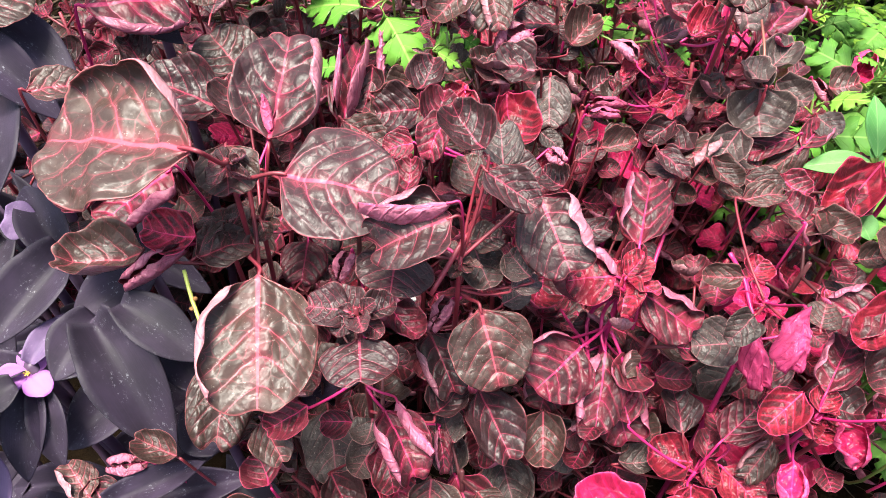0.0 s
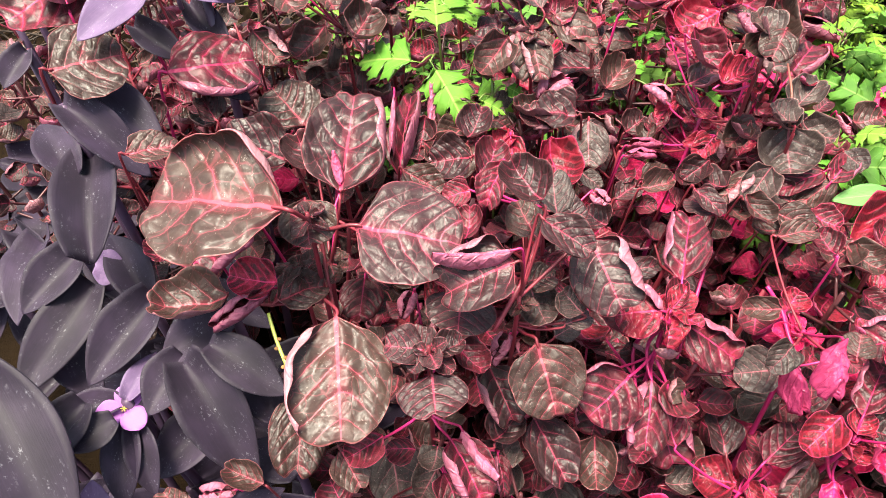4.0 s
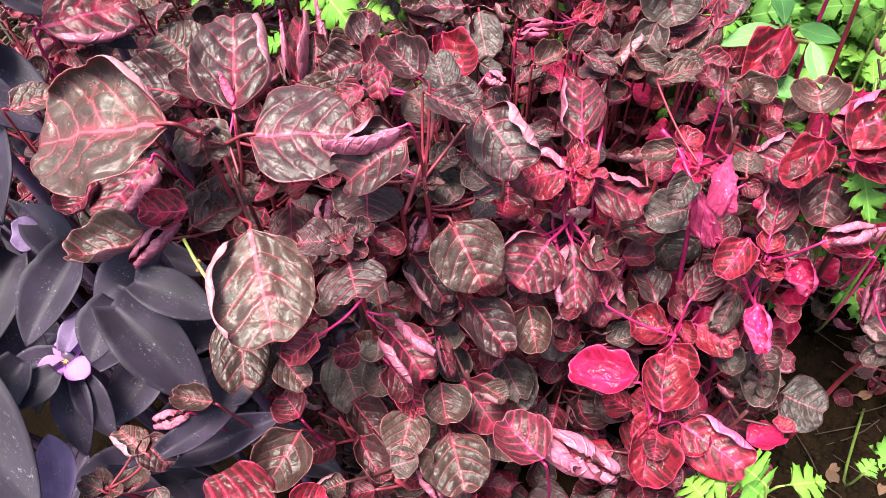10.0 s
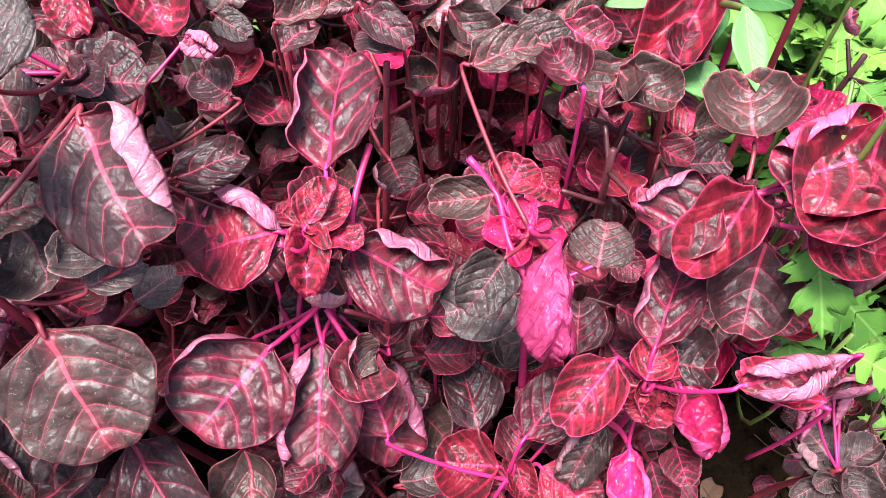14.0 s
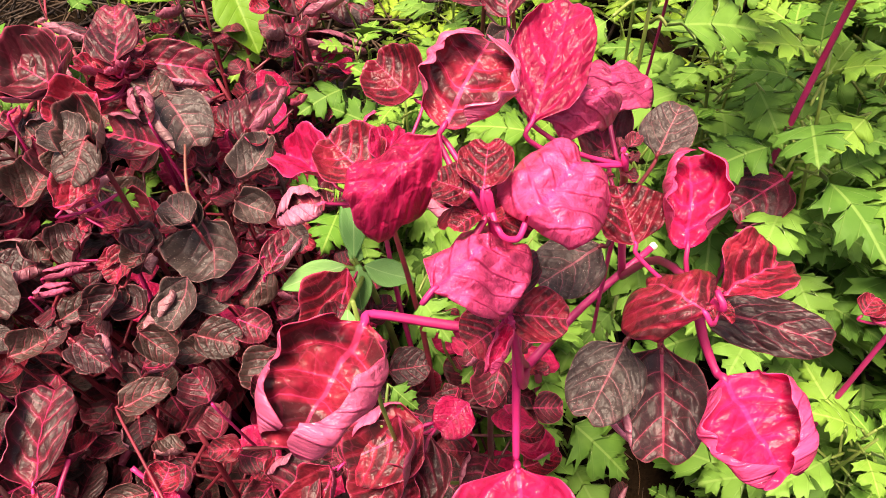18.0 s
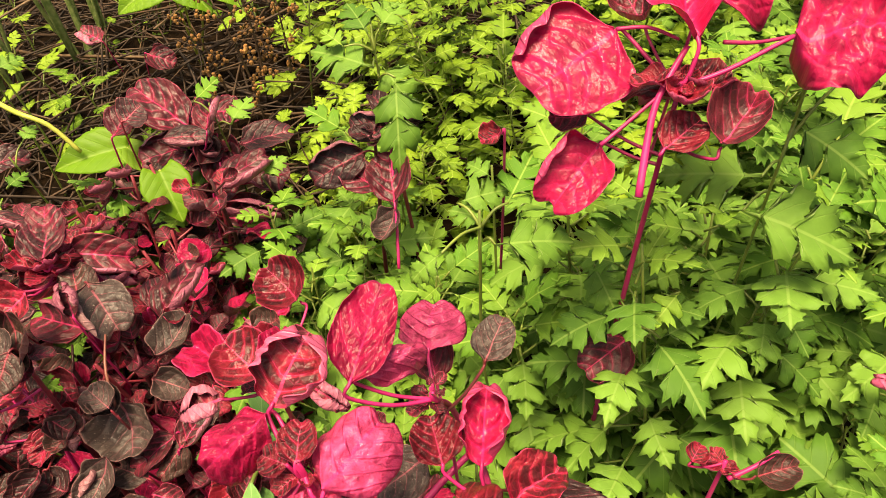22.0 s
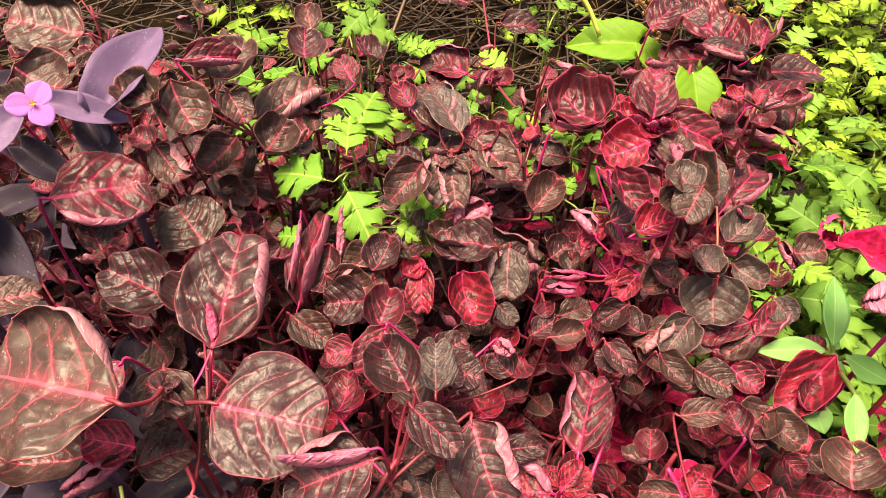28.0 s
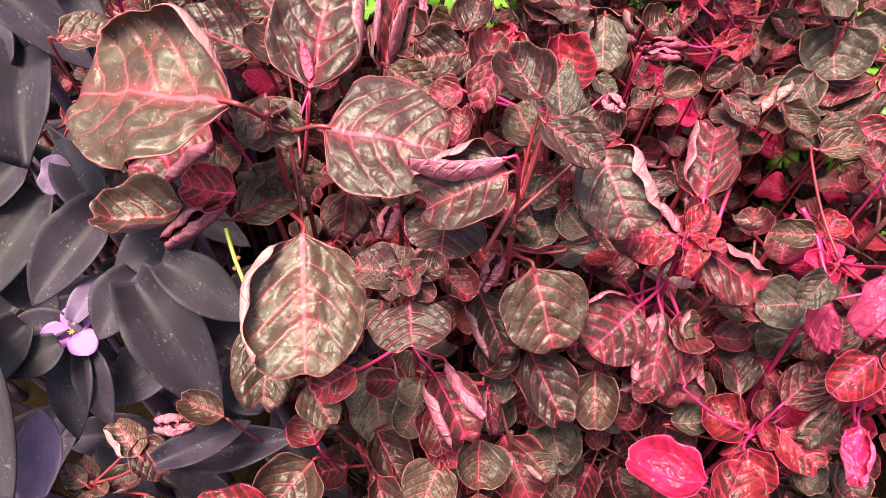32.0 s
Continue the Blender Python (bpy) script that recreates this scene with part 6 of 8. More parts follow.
leaf(p, (0.257, 0.533, 0.285), (0.220, 0.543, 0.282), (-0.193, -0.418, 0.888), 0.030, "crinkle", "dark")
leaf(p, (0.215, 0.544, 0.301), (0.251, 0.533, 0.303), (-0.193, -0.429, 0.883), 0.021, "fold", "dark")
leaf(p, (0.195, 0.542, 0.325), (0.211, 0.548, 0.331), (-0.173, -0.452, 0.875), 0.028, "crinkle", "dark")
branch(p, 0.0022, "pink", (0.215, 0.467, 0.191), (0.229, 0.496, 0.225), (0.242, 0.529, 0.263), (0.247, 0.556, 0.290))
branch(p, 0.0020, "pink", (0.227, 0.490, 0.222), (0.242, 0.515, 0.247), (0.250, 0.525, 0.279))
p = bloodleaf((-0.190, 0.394, 0.368), 0.013, "brown")
leaf(p, (-0.213, 0.310, 0.377), (-0.228, 0.336, 0.392), (0.305, -0.351, 0.885), 0.028, "cup", "wine")
leaf(p, (-0.213, 0.272, 0.368), (-0.183, 0.290, 0.365), (0.291, -0.312, 0.905), 0.044, "flat", "brown")
leaf(p, (-0.172, 0.303, 0.346), (-0.129, 0.323, 0.343), (0.217, -0.342, 0.914), 0.043, "fold", "wine")
leaf(p, (-0.202, 0.378, 0.362), (-0.198, 0.402, 0.371), (0.251, -0.395, 0.884), 0.026, "crinkle", "brown")
leaf(p, (-0.263, 0.495, 0.330), (-0.288, 0.482, 0.332), (0.268, -0.404, 0.875), 0.034, "flat", "brown")
leaf(p, (-0.176, 0.325, 0.383), (-0.195, 0.325, 0.389), (0.271, -0.369, 0.889), 0.019, "flat", "brown")
leaf(p, (-0.210, 0.340, 0.384), (-0.244, 0.302, 0.380), (0.295, -0.352, 0.888), 0.048, "crinkle", "wine")
leaf(p, (-0.236, 0.489, 0.333), (-0.287, 0.488, 0.347), (0.249, -0.417, 0.874), 0.045, "fold", "brown")
leaf(p, (-0.198, 0.359, 0.383), (-0.175, 0.355, 0.374), (0.239, -0.393, 0.888), 0.034, "cup", "brown")
p = bloodleaf((0.061, 0.602, 0.244), 0.015, "wine")
leaf(p, (0.153, 0.899, 0.235), (0.133, 0.917, 0.248), (0.082, -0.490, 0.868), 0.030, "flat", "wine")
leaf(p, (0.198, 0.867, 0.222), (0.226, 0.850, 0.211), (0.044, -0.476, 0.878), 0.031, "flat", "wine")
leaf(p, (0.035, 0.760, 0.228), (-0.003, 0.761, 0.232), (0.095, -0.462, 0.882), 0.034, "crinkle", "dark")
leaf(p, (0.063, 0.625, 0.274), (0.101, 0.625, 0.271), (0.063, -0.452, 0.890), 0.028, "crinkle", "dark")
p = bloodleaf((0.252, 0.251, 0.346), 0.010, "wine")
leaf(p, (0.276, 0.277, 0.358), (0.265, 0.301, 0.365), (-0.155, -0.335, 0.930), 0.026, "cup", "red")
leaf(p, (0.230, 0.251, 0.344), (0.210, 0.253, 0.343), (-0.084, -0.382, 0.920), 0.021, "boat", "wine")
leaf(p, (0.250, 0.249, 0.349), (0.238, 0.271, 0.356), (-0.129, -0.393, 0.910), 0.028, "cup", "red")
leaf(p, (0.268, 0.244, 0.339), (0.280, 0.229, 0.336), (-0.183, -0.341, 0.922), 0.014, "boat", "wine")
leaf(p, (0.255, 0.252, 0.350), (0.264, 0.269, 0.359), (-0.157, -0.391, 0.907), 0.017, "crumple", "pink")
p = bloodleaf((0.047, 0.375, 0.285), 0.010, "dark")
leaf(p, (0.062, 0.335, 0.285), (0.059, 0.307, 0.273), (-0.078, -0.404, 0.911), 0.024, "flat", "old")
leaf(p, (0.033, 0.311, 0.285), (0.043, 0.283, 0.274), (-0.051, -0.392, 0.919), 0.024, "crinkle", "red")
leaf(p, (0.088, 0.401, 0.320), (0.119, 0.434, 0.332), (0.065, -0.405, 0.912), 0.038, "cup", "wine")
leaf(p, (0.050, 0.348, 0.305), (0.034, 0.330, 0.301), (0.138, -0.331, 0.933), 0.015, "boat", "wine")
leaf(p, (0.077, 0.414, 0.294), (0.096, 0.425, 0.297), (0.079, -0.383, 0.920), 0.021, "flat", "dark")
leaf(p, (0.070, 0.400, 0.261), (0.090, 0.414, 0.265), (0.082, -0.355, 0.931), 0.026, "crinkle", "dark")
leaf(p, (0.049, 0.401, 0.241), (0.034, 0.419, 0.249), (0.115, -0.342, 0.933), 0.020, "crinkle", "dark")
leaf(p, (0.041, 0.388, 0.250), (0.048, 0.410, 0.259), (-0.031, -0.361, 0.932), 0.020, "boat", "wine")
leaf(p, (0.076, 0.366, 0.284), (0.094, 0.387, 0.294), (-0.080, -0.368, 0.926), 0.022, "flat", "brown")
leaf(p, (0.056, 0.415, 0.258), (0.044, 0.402, 0.253), (-0.036, -0.367, 0.929), 0.021, "crinkle", "brown")
leaf(p, (0.012, 0.312, 0.292), (0.013, 0.286, 0.283), (0.003, -0.314, 0.949), 0.016, "crinkle", "red")
leaf(p, (0.031, 0.320, 0.292), (0.024, 0.336, 0.298), (-0.016, -0.343, 0.939), 0.019, "crinkle", "dark")
branch(p, 0.0020, "dark", (0.083, 0.419, 0.304), (0.060, 0.578, 0.243), (0.055, 0.623, 0.251), (0.048, 0.718, 0.255))
leaf(p, (0.048, 0.349, 0.307), (0.030, 0.334, 0.305), (0.187, -0.393, 0.900), 0.020, "boat", "wine")
leaf(p, (0.077, 0.402, 0.281), (0.046, 0.398, 0.283), (0.138, -0.417, 0.898), 0.027, "flat", "dark")
leaf(p, (0.071, 0.422, 0.259), (0.042, 0.412, 0.259), (0.134, -0.409, 0.903), 0.012, "boat", "wine")
leaf(p, (0.066, 0.426, 0.249), (0.046, 0.404, 0.242), (0.133, -0.398, 0.908), 0.020, "fold", "dark")
leaf(p, (0.052, 0.323, 0.298), (0.027, 0.324, 0.303), (0.190, -0.376, 0.907), 0.026, "flat", "dark")
leaf(p, (0.056, 0.331, 0.274), (0.081, 0.339, 0.274), (0.142, -0.371, 0.918), 0.023, "flat", "dark")
leaf(p, (0.055, 0.304, 0.270), (0.067, 0.295, 0.265), (0.157, -0.336, 0.929), 0.012, "flat", "old")
leaf(p, (0.077, 0.403, 0.278), (0.101, 0.400, 0.273), (0.105, -0.418, 0.902), 0.009, "boat", "wine")
leaf(p, (0.042, 0.330, 0.290), (0.013, 0.336, 0.297), (0.152, -0.318, 0.936), 0.018, "flat", "brown")
leaf(p, (0.043, 0.354, 0.272), (0.081, 0.347, 0.266), (0.107, -0.321, 0.941), 0.020, "flat", "brown")
leaf(p, (0.085, 0.413, 0.256), (0.056, 0.406, 0.257), (0.090, -0.352, 0.932), 0.023, "flat", "dark")
p = bloodleaf((0.128, 0.328, 0.295), 0.008, "red")
leaf(p, (0.172, 0.310, 0.293), (0.169, 0.283, 0.281), (-0.214, -0.369, 0.904), 0.034, "cup", "old")
leaf(p, (0.169, 0.300, 0.299), (0.163, 0.317, 0.305), (-0.211, -0.389, 0.897), 0.016, "flat", "old")
leaf(p, (0.158, 0.289, 0.281), (0.142, 0.271, 0.271), (-0.192, -0.355, 0.915), 0.020, "flat", "old")
leaf(p, (0.188, 0.325, 0.285), (0.204, 0.311, 0.283), (-0.232, -0.374, 0.898), 0.018, "flat", "old")
leaf(p, (0.081, 0.310, 0.277), (0.100, 0.309, 0.280), (-0.116, -0.392, 0.913), 0.009, "boat", "red")
leaf(p, (0.125, 0.296, 0.282), (0.106, 0.286, 0.275), (-0.150, -0.374, 0.915), 0.016, "crinkle", "dark")
leaf(p, (0.189, 0.343, 0.282), (0.211, 0.362, 0.290), (-0.043, -0.338, 0.940), 0.022, "flat", "old")
leaf(p, (0.168, 0.300, 0.304), (0.159, 0.314, 0.309), (-0.003, -0.320, 0.947), 0.017, "flat", "old")
leaf(p, (0.114, 0.344, 0.335), (0.131, 0.322, 0.326), (0.049, -0.357, 0.933), 0.019, "flat", "wine")
leaf(p, (0.087, 0.340, 0.271), (0.101, 0.350, 0.276), (-0.091, -0.335, 0.938), 0.018, "crinkle", "dark")
leaf(p, (0.112, 0.358, 0.274), (0.120, 0.372, 0.281), (-0.113, -0.349, 0.930), 0.017, "flat", "wine")
leaf(p, (0.085, 0.322, 0.275), (0.107, 0.322, 0.278), (-0.097, -0.320, 0.943), 0.009, "boat", "red")
leaf(p, (0.090, 0.298, 0.269), (0.109, 0.304, 0.273), (-0.102, -0.299, 0.949), 0.015, "flat", "brown")
leaf(p, (0.075, 0.291, 0.260), (0.091, 0.301, 0.265), (-0.082, -0.291, 0.953), 0.015, "crinkle", "dark")
leaf(p, (0.134, 0.282, 0.273), (0.120, 0.295, 0.275), (-0.136, -0.286, 0.948), 0.019, "crinkle", "dark")
leaf(p, (0.144, 0.275, 0.264), (0.157, 0.287, 0.270), (-0.161, -0.271, 0.949), 0.015, "crinkle", "dark")
branch(p, 0.0015, "brown", (0.169, 0.304, 0.300), (0.170, 0.317, 0.314), (0.173, 0.338, 0.320))
leaf(p, (0.140, 0.327, 0.282), (0.131, 0.308, 0.273), (-0.166, -0.387, 0.907), 0.019, "flat", "brown")
leaf(p, (0.097, 0.326, 0.274), (0.102, 0.338, 0.280), (-0.122, -0.403, 0.907), 0.012, "crinkle", "brown")
leaf(p, (0.110, 0.360, 0.272), (0.126, 0.363, 0.275), (-0.136, -0.413, 0.900), 0.019, "crinkle", "red")
leaf(p, (0.126, 0.363, 0.276), (0.136, 0.341, 0.268), (-0.151, -0.404, 0.902), 0.018, "flat", "wine")
leaf(p, (0.191, 0.289, 0.280), (0.164, 0.283, 0.271), (-0.220, -0.352, 0.910), 0.017, "flat", "wine")
leaf(p, (0.102, 0.330, 0.277), (0.109, 0.346, 0.284), (-0.106, -0.333, 0.937), 0.014, "crinkle", "wine")
leaf(p, (0.123, 0.355, 0.288), (0.106, 0.341, 0.280), (-0.115, -0.342, 0.933), 0.014, "crinkle", "red")
leaf(p, (0.120, 0.356, 0.293), (0.132, 0.336, 0.287), (-0.130, -0.343, 0.930), 0.012, "flat", "dark")
leaf(p, (0.149, 0.291, 0.279), (0.129, 0.275, 0.271), (-0.151, -0.280, 0.948), 0.018, "flat", "brown")
leaf(p, (0.108, 0.266, 0.290), (0.121, 0.249, 0.287), (-0.131, -0.269, 0.954), 0.013, "crinkle", "dark")
leaf(p, (0.115, 0.329, 0.314), (0.135, 0.341, 0.317), (0.076, -0.418, 0.905), 0.016, "fold", "dark")
leaf(p, (0.111, 0.359, 0.326), (0.126, 0.349, 0.320), (0.084, -0.436, 0.896), 0.012, "fold", "red")
leaf(p, (0.122, 0.329, 0.297), (0.136, 0.330, 0.296), (0.067, -0.397, 0.915), 0.014, "crinkle", "red")
leaf(p, (0.133, 0.315, 0.287), (0.120, 0.300, 0.282), (0.072, -0.369, 0.927), 0.014, "crinkle", "red")
leaf(p, (0.132, 0.315, 0.283), (0.114, 0.311, 0.283), (0.076, -0.372, 0.925), 0.010, "crinkle", "red")
leaf(p, (0.085, 0.336, 0.264), (0.107, 0.334, 0.260), (0.105, -0.367, 0.924), 0.007, "boat", "brown")
leaf(p, (0.148, 0.309, 0.297), (0.133, 0.296, 0.292), (0.053, -0.376, 0.925), 0.015, "flat", "brown")
leaf(p, (0.108, 0.291, 0.275), (0.127, 0.296, 0.275), (0.085, -0.348, 0.933), 0.014, "crinkle", "brown")
leaf(p, (0.135, 0.263, 0.284), (0.148, 0.248, 0.278), (0.055, -0.320, 0.946), 0.014, "cup", "brown")
leaf(p, (0.171, 0.278, 0.267), (0.154, 0.292, 0.272), (0.020, -0.340, 0.940), 0.018, "flat", "old")
leaf(p, (0.136, 0.310, 0.301), (0.150, 0.297, 0.297), (0.024, -0.311, 0.950), 0.017, "crinkle", "dark")
leaf(p, (0.112, 0.341, 0.291), (0.100, 0.358, 0.298), (0.064, -0.341, 0.938), 0.014, "boat", "wine")
leaf(p, (0.133, 0.285, 0.266), (0.145, 0.268, 0.261), (0.027, -0.265, 0.964), 0.016, "cup", "brown")
p = bloodleaf((-0.168, 0.102, 0.224), 0.012, "brown")
leaf(p, (-0.081, 0.119, 0.204), (-0.100, 0.095, 0.201), (0.107, -0.190, 0.976), 0.028, "cup", "brown")
leaf(p, (-0.093, 0.082, 0.201), (-0.131, 0.095, 0.209), (0.133, -0.170, 0.976), 0.034, "flat", "red")
leaf(p, (-0.088, 0.083, 0.198), (-0.069, 0.087, 0.197), (0.094, -0.166, 0.982), 0.018, "crinkle", "red")
leaf(p, (-0.145, 0.109, 0.236), (-0.158, 0.123, 0.241), (0.184, -0.208, 0.961), 0.014, "flat", "brown")
leaf(p, (-0.147, 0.116, 0.236), (-0.135, 0.102, 0.231), (0.172, -0.200, 0.965), 0.016, "crinkle", "dark")
leaf(p, (-0.123, 0.122, 0.241), (-0.140, 0.119, 0.243), (0.164, -0.218, 0.962), 0.012, "boat", "wine")
leaf(p, (-0.110, 0.123, 0.243), (-0.129, 0.130, 0.247), (0.150, -0.227, 0.962), 0.013, "flat", "brown")
leaf(p, (-0.079, 0.126, 0.206), (-0.087, 0.140, 0.210), (0.097, -0.219, 0.971), 0.019, "crinkle", "wine")
leaf(p, (-0.145, 0.098, 0.219), (-0.141, 0.087, 0.217), (0.170, -0.176, 0.970), 0.011, "flat", "old")
leaf(p, (-0.170, 0.101, 0.223), (-0.181, 0.107, 0.227), (0.205, -0.186, 0.961), 0.009, "crinkle", "brown")

# ---------- purple heart, weeds, vines, single mugwort leaves ----------
heart_leaf(heart, (-0.191, 0.202, 0.308), (-0.210, 0.273, 0.346), (0.272, -0.394, 0.878), 0.029, HEART)
heart_leaf(heart, (-0.227, 0.244, 0.272), (-0.251, 0.209, 0.266), (0.286, -0.336, 0.898), 0.025, HEART)
heart_leaf(heart, (-0.220, 0.231, 0.260), (-0.243, 0.169, 0.246), (0.278, -0.305, 0.911), 0.029, HEART)
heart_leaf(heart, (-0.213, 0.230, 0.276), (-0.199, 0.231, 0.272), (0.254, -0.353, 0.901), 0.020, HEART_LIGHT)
heart_leaf(heart, (-0.182, 0.212, 0.265), (-0.212, 0.249, 0.288), (0.246, -0.357, 0.901), 0.022, HEART)
heart_leaf(heart, (-0.174, 0.208, 0.274), (-0.200, 0.165, 0.266), (0.245, -0.315, 0.917), 0.027, HEART)
heart_leaf(heart, (-0.226, 0.149, 0.297), (-0.173, 0.083, 0.264), (0.283, -0.243, 0.928), 0.038, HEART)
heart_leaf(heart, (-0.182, 0.092, 0.233), (-0.192, 0.128, 0.244), (0.246, -0.218, 0.945), 0.019, HEART_LIGHT)
heart_leaf(heart, (-0.153, 0.173, 0.269), (-0.113, 0.127, 0.247), (0.185, -0.283, 0.941), 0.030, HEART)
heart_leaf(heart, (-0.156, 0.181, 0.262), (-0.170, 0.153, 0.257), (0.217, -0.296, 0.930), 0.023, HEART)
heart_leaf(heart, (-0.180, 0.159, 0.258), (-0.172, 0.184, 0.264), (0.232, -0.299, 0.926), 0.012, HEART_LIGHT)
heart_leaf(heart, (-0.185, 0.156, 0.244), (-0.179, 0.118, 0.232), (0.235, -0.248, 0.940), 0.018, HEART)
heart_leaf(heart, (-0.180, 0.154, 0.243), (-0.165, 0.125, 0.232), (0.224, -0.252, 0.941), 0.015, HEART)
heart_leaf(heart, (-0.184, 0.160, 0.252), (-0.212, 0.156, 0.258), (0.256, -0.276, 0.926), 0.015, HEART)
heart_leaf(heart, (-0.182, 0.149, 0.258), (-0.200, 0.132, 0.259), (0.255, -0.261, 0.931), 0.017, HEART)
heart_leaf(heart, (-0.137, 0.106, 0.236), (-0.103, 0.126, 0.235), (0.166, -0.235, 0.958), 0.014, HEART)
heart_leaf(heart, (-0.210, 0.265, 0.353), (-0.170, 0.246, 0.332), (0.260, -0.425, 0.867), 0.022, HEART)
heart_leaf(heart, (-0.193, 0.328, 0.359), (-0.166, 0.316, 0.345), (0.229, -0.479, 0.848), 0.017, HEART)
heart_leaf(heart, (-0.137, 0.174, 0.282), (-0.100, 0.157, 0.269), (0.170, -0.315, 0.934), 0.022, HEART)
heart_leaf(heart, (-0.134, 0.201, 0.271), (-0.167, 0.175, 0.268), (0.203, -0.326, 0.923), 0.026, HEART)
heart_leaf(heart, (-0.196, 0.155, 0.263), (-0.214, 0.122, 0.260), (0.273, -0.257, 0.927), 0.023, HEART)
heart_leaf(heart, (-0.151, 0.171, 0.220), (-0.176, 0.141, 0.217), (0.203, -0.261, 0.944), 0.027, HEART)
heart_leaf(heart, (-0.111, 0.159, 0.239), (-0.134, 0.186, 0.252), (0.163, -0.301, 0.940), 0.021, HEART)
heart_leaf(heart, (-0.240, 0.210, 0.240), (-0.216, 0.182, 0.224), (0.265, -0.293, 0.919), 0.024, HEART)
heart_leaf(heart, (-0.103, 0.143, 0.211), (-0.128, 0.159, 0.219), (0.147, -0.262, 0.954), 0.025, HEART)
heart_leaf(heart, (-0.190, 0.124, 0.189), (-0.159, 0.106, 0.179), (0.206, -0.201, 0.958), 0.021, HEART)
flower(heart, (-0.182, 0.157, 0.253), (0.311, -0.361, 0.812), 0.019)
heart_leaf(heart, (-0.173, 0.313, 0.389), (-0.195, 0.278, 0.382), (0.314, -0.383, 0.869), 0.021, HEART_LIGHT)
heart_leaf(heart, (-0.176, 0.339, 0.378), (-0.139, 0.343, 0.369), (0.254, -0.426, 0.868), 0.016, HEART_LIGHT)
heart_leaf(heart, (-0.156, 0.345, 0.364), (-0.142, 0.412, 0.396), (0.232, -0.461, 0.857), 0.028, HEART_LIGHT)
heart_leaf(heart, (-0.169, 0.352, 0.359), (-0.146, 0.327, 0.341), (0.243, -0.405, 0.881), 0.018, HEART)
heart_leaf(heart, (-0.205, 0.285, 0.353), (-0.164, 0.260, 0.331), (0.295, -0.326, 0.898), 0.023, HEART)
heart_leaf(heart, (-0.345, 0.455, 0.304), (-0.330, 0.496, 0.318), (0.342, -0.411, 0.845), 0.024, HEART)
heart_leaf(heart, (-0.212, 0.247, 0.320), (-0.237, 0.280, 0.341), (0.333, -0.294, 0.896), 0.021, HEART)
heart_leaf(heart, (-0.175, 0.335, 0.329), (-0.140, 0.324, 0.315), (0.234, -0.376, 0.897), 0.020, HEART)
flower(heart, (-0.150, 0.297, 0.406), (0.340, -0.507, 0.643), 0.016)
vine_leaf((0.181, 0.594, 0.273), (0.121, 0.591, 0.280), (0.120, -0.481, 0.868), 0.042)
vine_leaf((0.207, 0.52, 0.29), (0.212, 0.483, 0.27), (0.071, -0.452, 0.889), 0.037)
vine_leaf((0.182, 0.584, 0.278), (0.200, 0.560, 0.263), (0.086, -0.475, 0.876), 0.024)
vine_leaf((0.248, 0.885, 0.294), (0.186, 0.865, 0.284), (0.048, -0.564, 0.824), 0.052)
vine_leaf((0.259, 0.870, 0.297), (0.284, 0.832, 0.272), (0.010, -0.560, 0.829), 0.047)
vine_leaf((0.291, 0.861, 0.299), (0.316, 0.823, 0.274), (-0.012, -0.559, 0.829), 0.041)
weed_leaf((0.234, 0.280, 0.272), (0.244, 0.317, 0.289), (-0.102, -0.396, 0.913), 0.014)
weed_leaf((0.229, 0.277, 0.272), (0.195, 0.279, 0.270), (-0.060, -0.371, 0.927), 0.014)
weed_leaf((0.238, 0.273, 0.273), (0.258, 0.258, 0.270), (-0.119, -0.353, 0.928), 0.014)
weed_leaf((0.225, 0.241, 0.287), (0.220, 0.215, 0.278), (-0.086, -0.323, 0.943), 0.011)
weed_leaf((0.232, 0.281, 0.271), (0.239, 0.285, 0.273), (-0.096, -0.374, 0.923), 0.009)
weed_leaf((0.235, 0.278, 0.269), (0.229, 0.258, 0.260), (-0.091, -0.351, 0.932), 0.014)
weed_leaf((0.222, 0.256, 0.256), (0.224, 0.240, 0.250), (-0.254, -0.349, 0.902), 0.014)
broad_leaf((0.135, 0.070, 0.147), (0.115, 0.072, 0.145), (-0.141, -0.146, 0.979), 0.025)
broad_leaf((0.151, 0.078, 0.118), (0.160, 0.066, 0.118), (-0.164, -0.137, 0.977), 0.033)
broad_leaf((0.155, 0.071, 0.134), (0.147, 0.085, 0.135), (-0.164, -0.148, 0.975), 0.028)
broad_leaf((0.189, 0.082, 0.078), (0.214, 0.079, 0.083), (-0.193, -0.132, 0.972), 0.022)
broad_leaf((0.118, 0.063, 0.148), (0.113, 0.077, 0.149), (-0.132, -0.147, 0.980), 0.020)
yellow_vine(0.0015, (0.048, 0.705, 0.349), (0.058, 0.703, 0.324), (0.081, 0.669, 0.314), (0.112, 0.615, 0.317), (0.132, 0.602, 0.306), (0.146, 0.592, 0.281))
yellow_vine(0.0010, (0.068, 0.690, 0.353), (0.082, 0.675, 0.339), (0.082, 0.671, 0.327))
pale_blade(0.0024, (-0.067, 0.585, 0.408), (-0.056, 0.630, 0.366), (-0.048, 0.694, 0.307), (-0.025, 0.738, 0.250))
bud_stem(0.0016, (-0.106, 0.178, 0.299), (-0.102, 0.168, 0.293), (-0.097, 0.158, 0.288), (-0.095, 0.153, 0.286))
heart_leaf(heart, (-0.382, 0.535, 0.343), (-0.374, 0.457, 0.301), (0.355, -0.419, 0.835), 0.017, HEART_LIGHT)
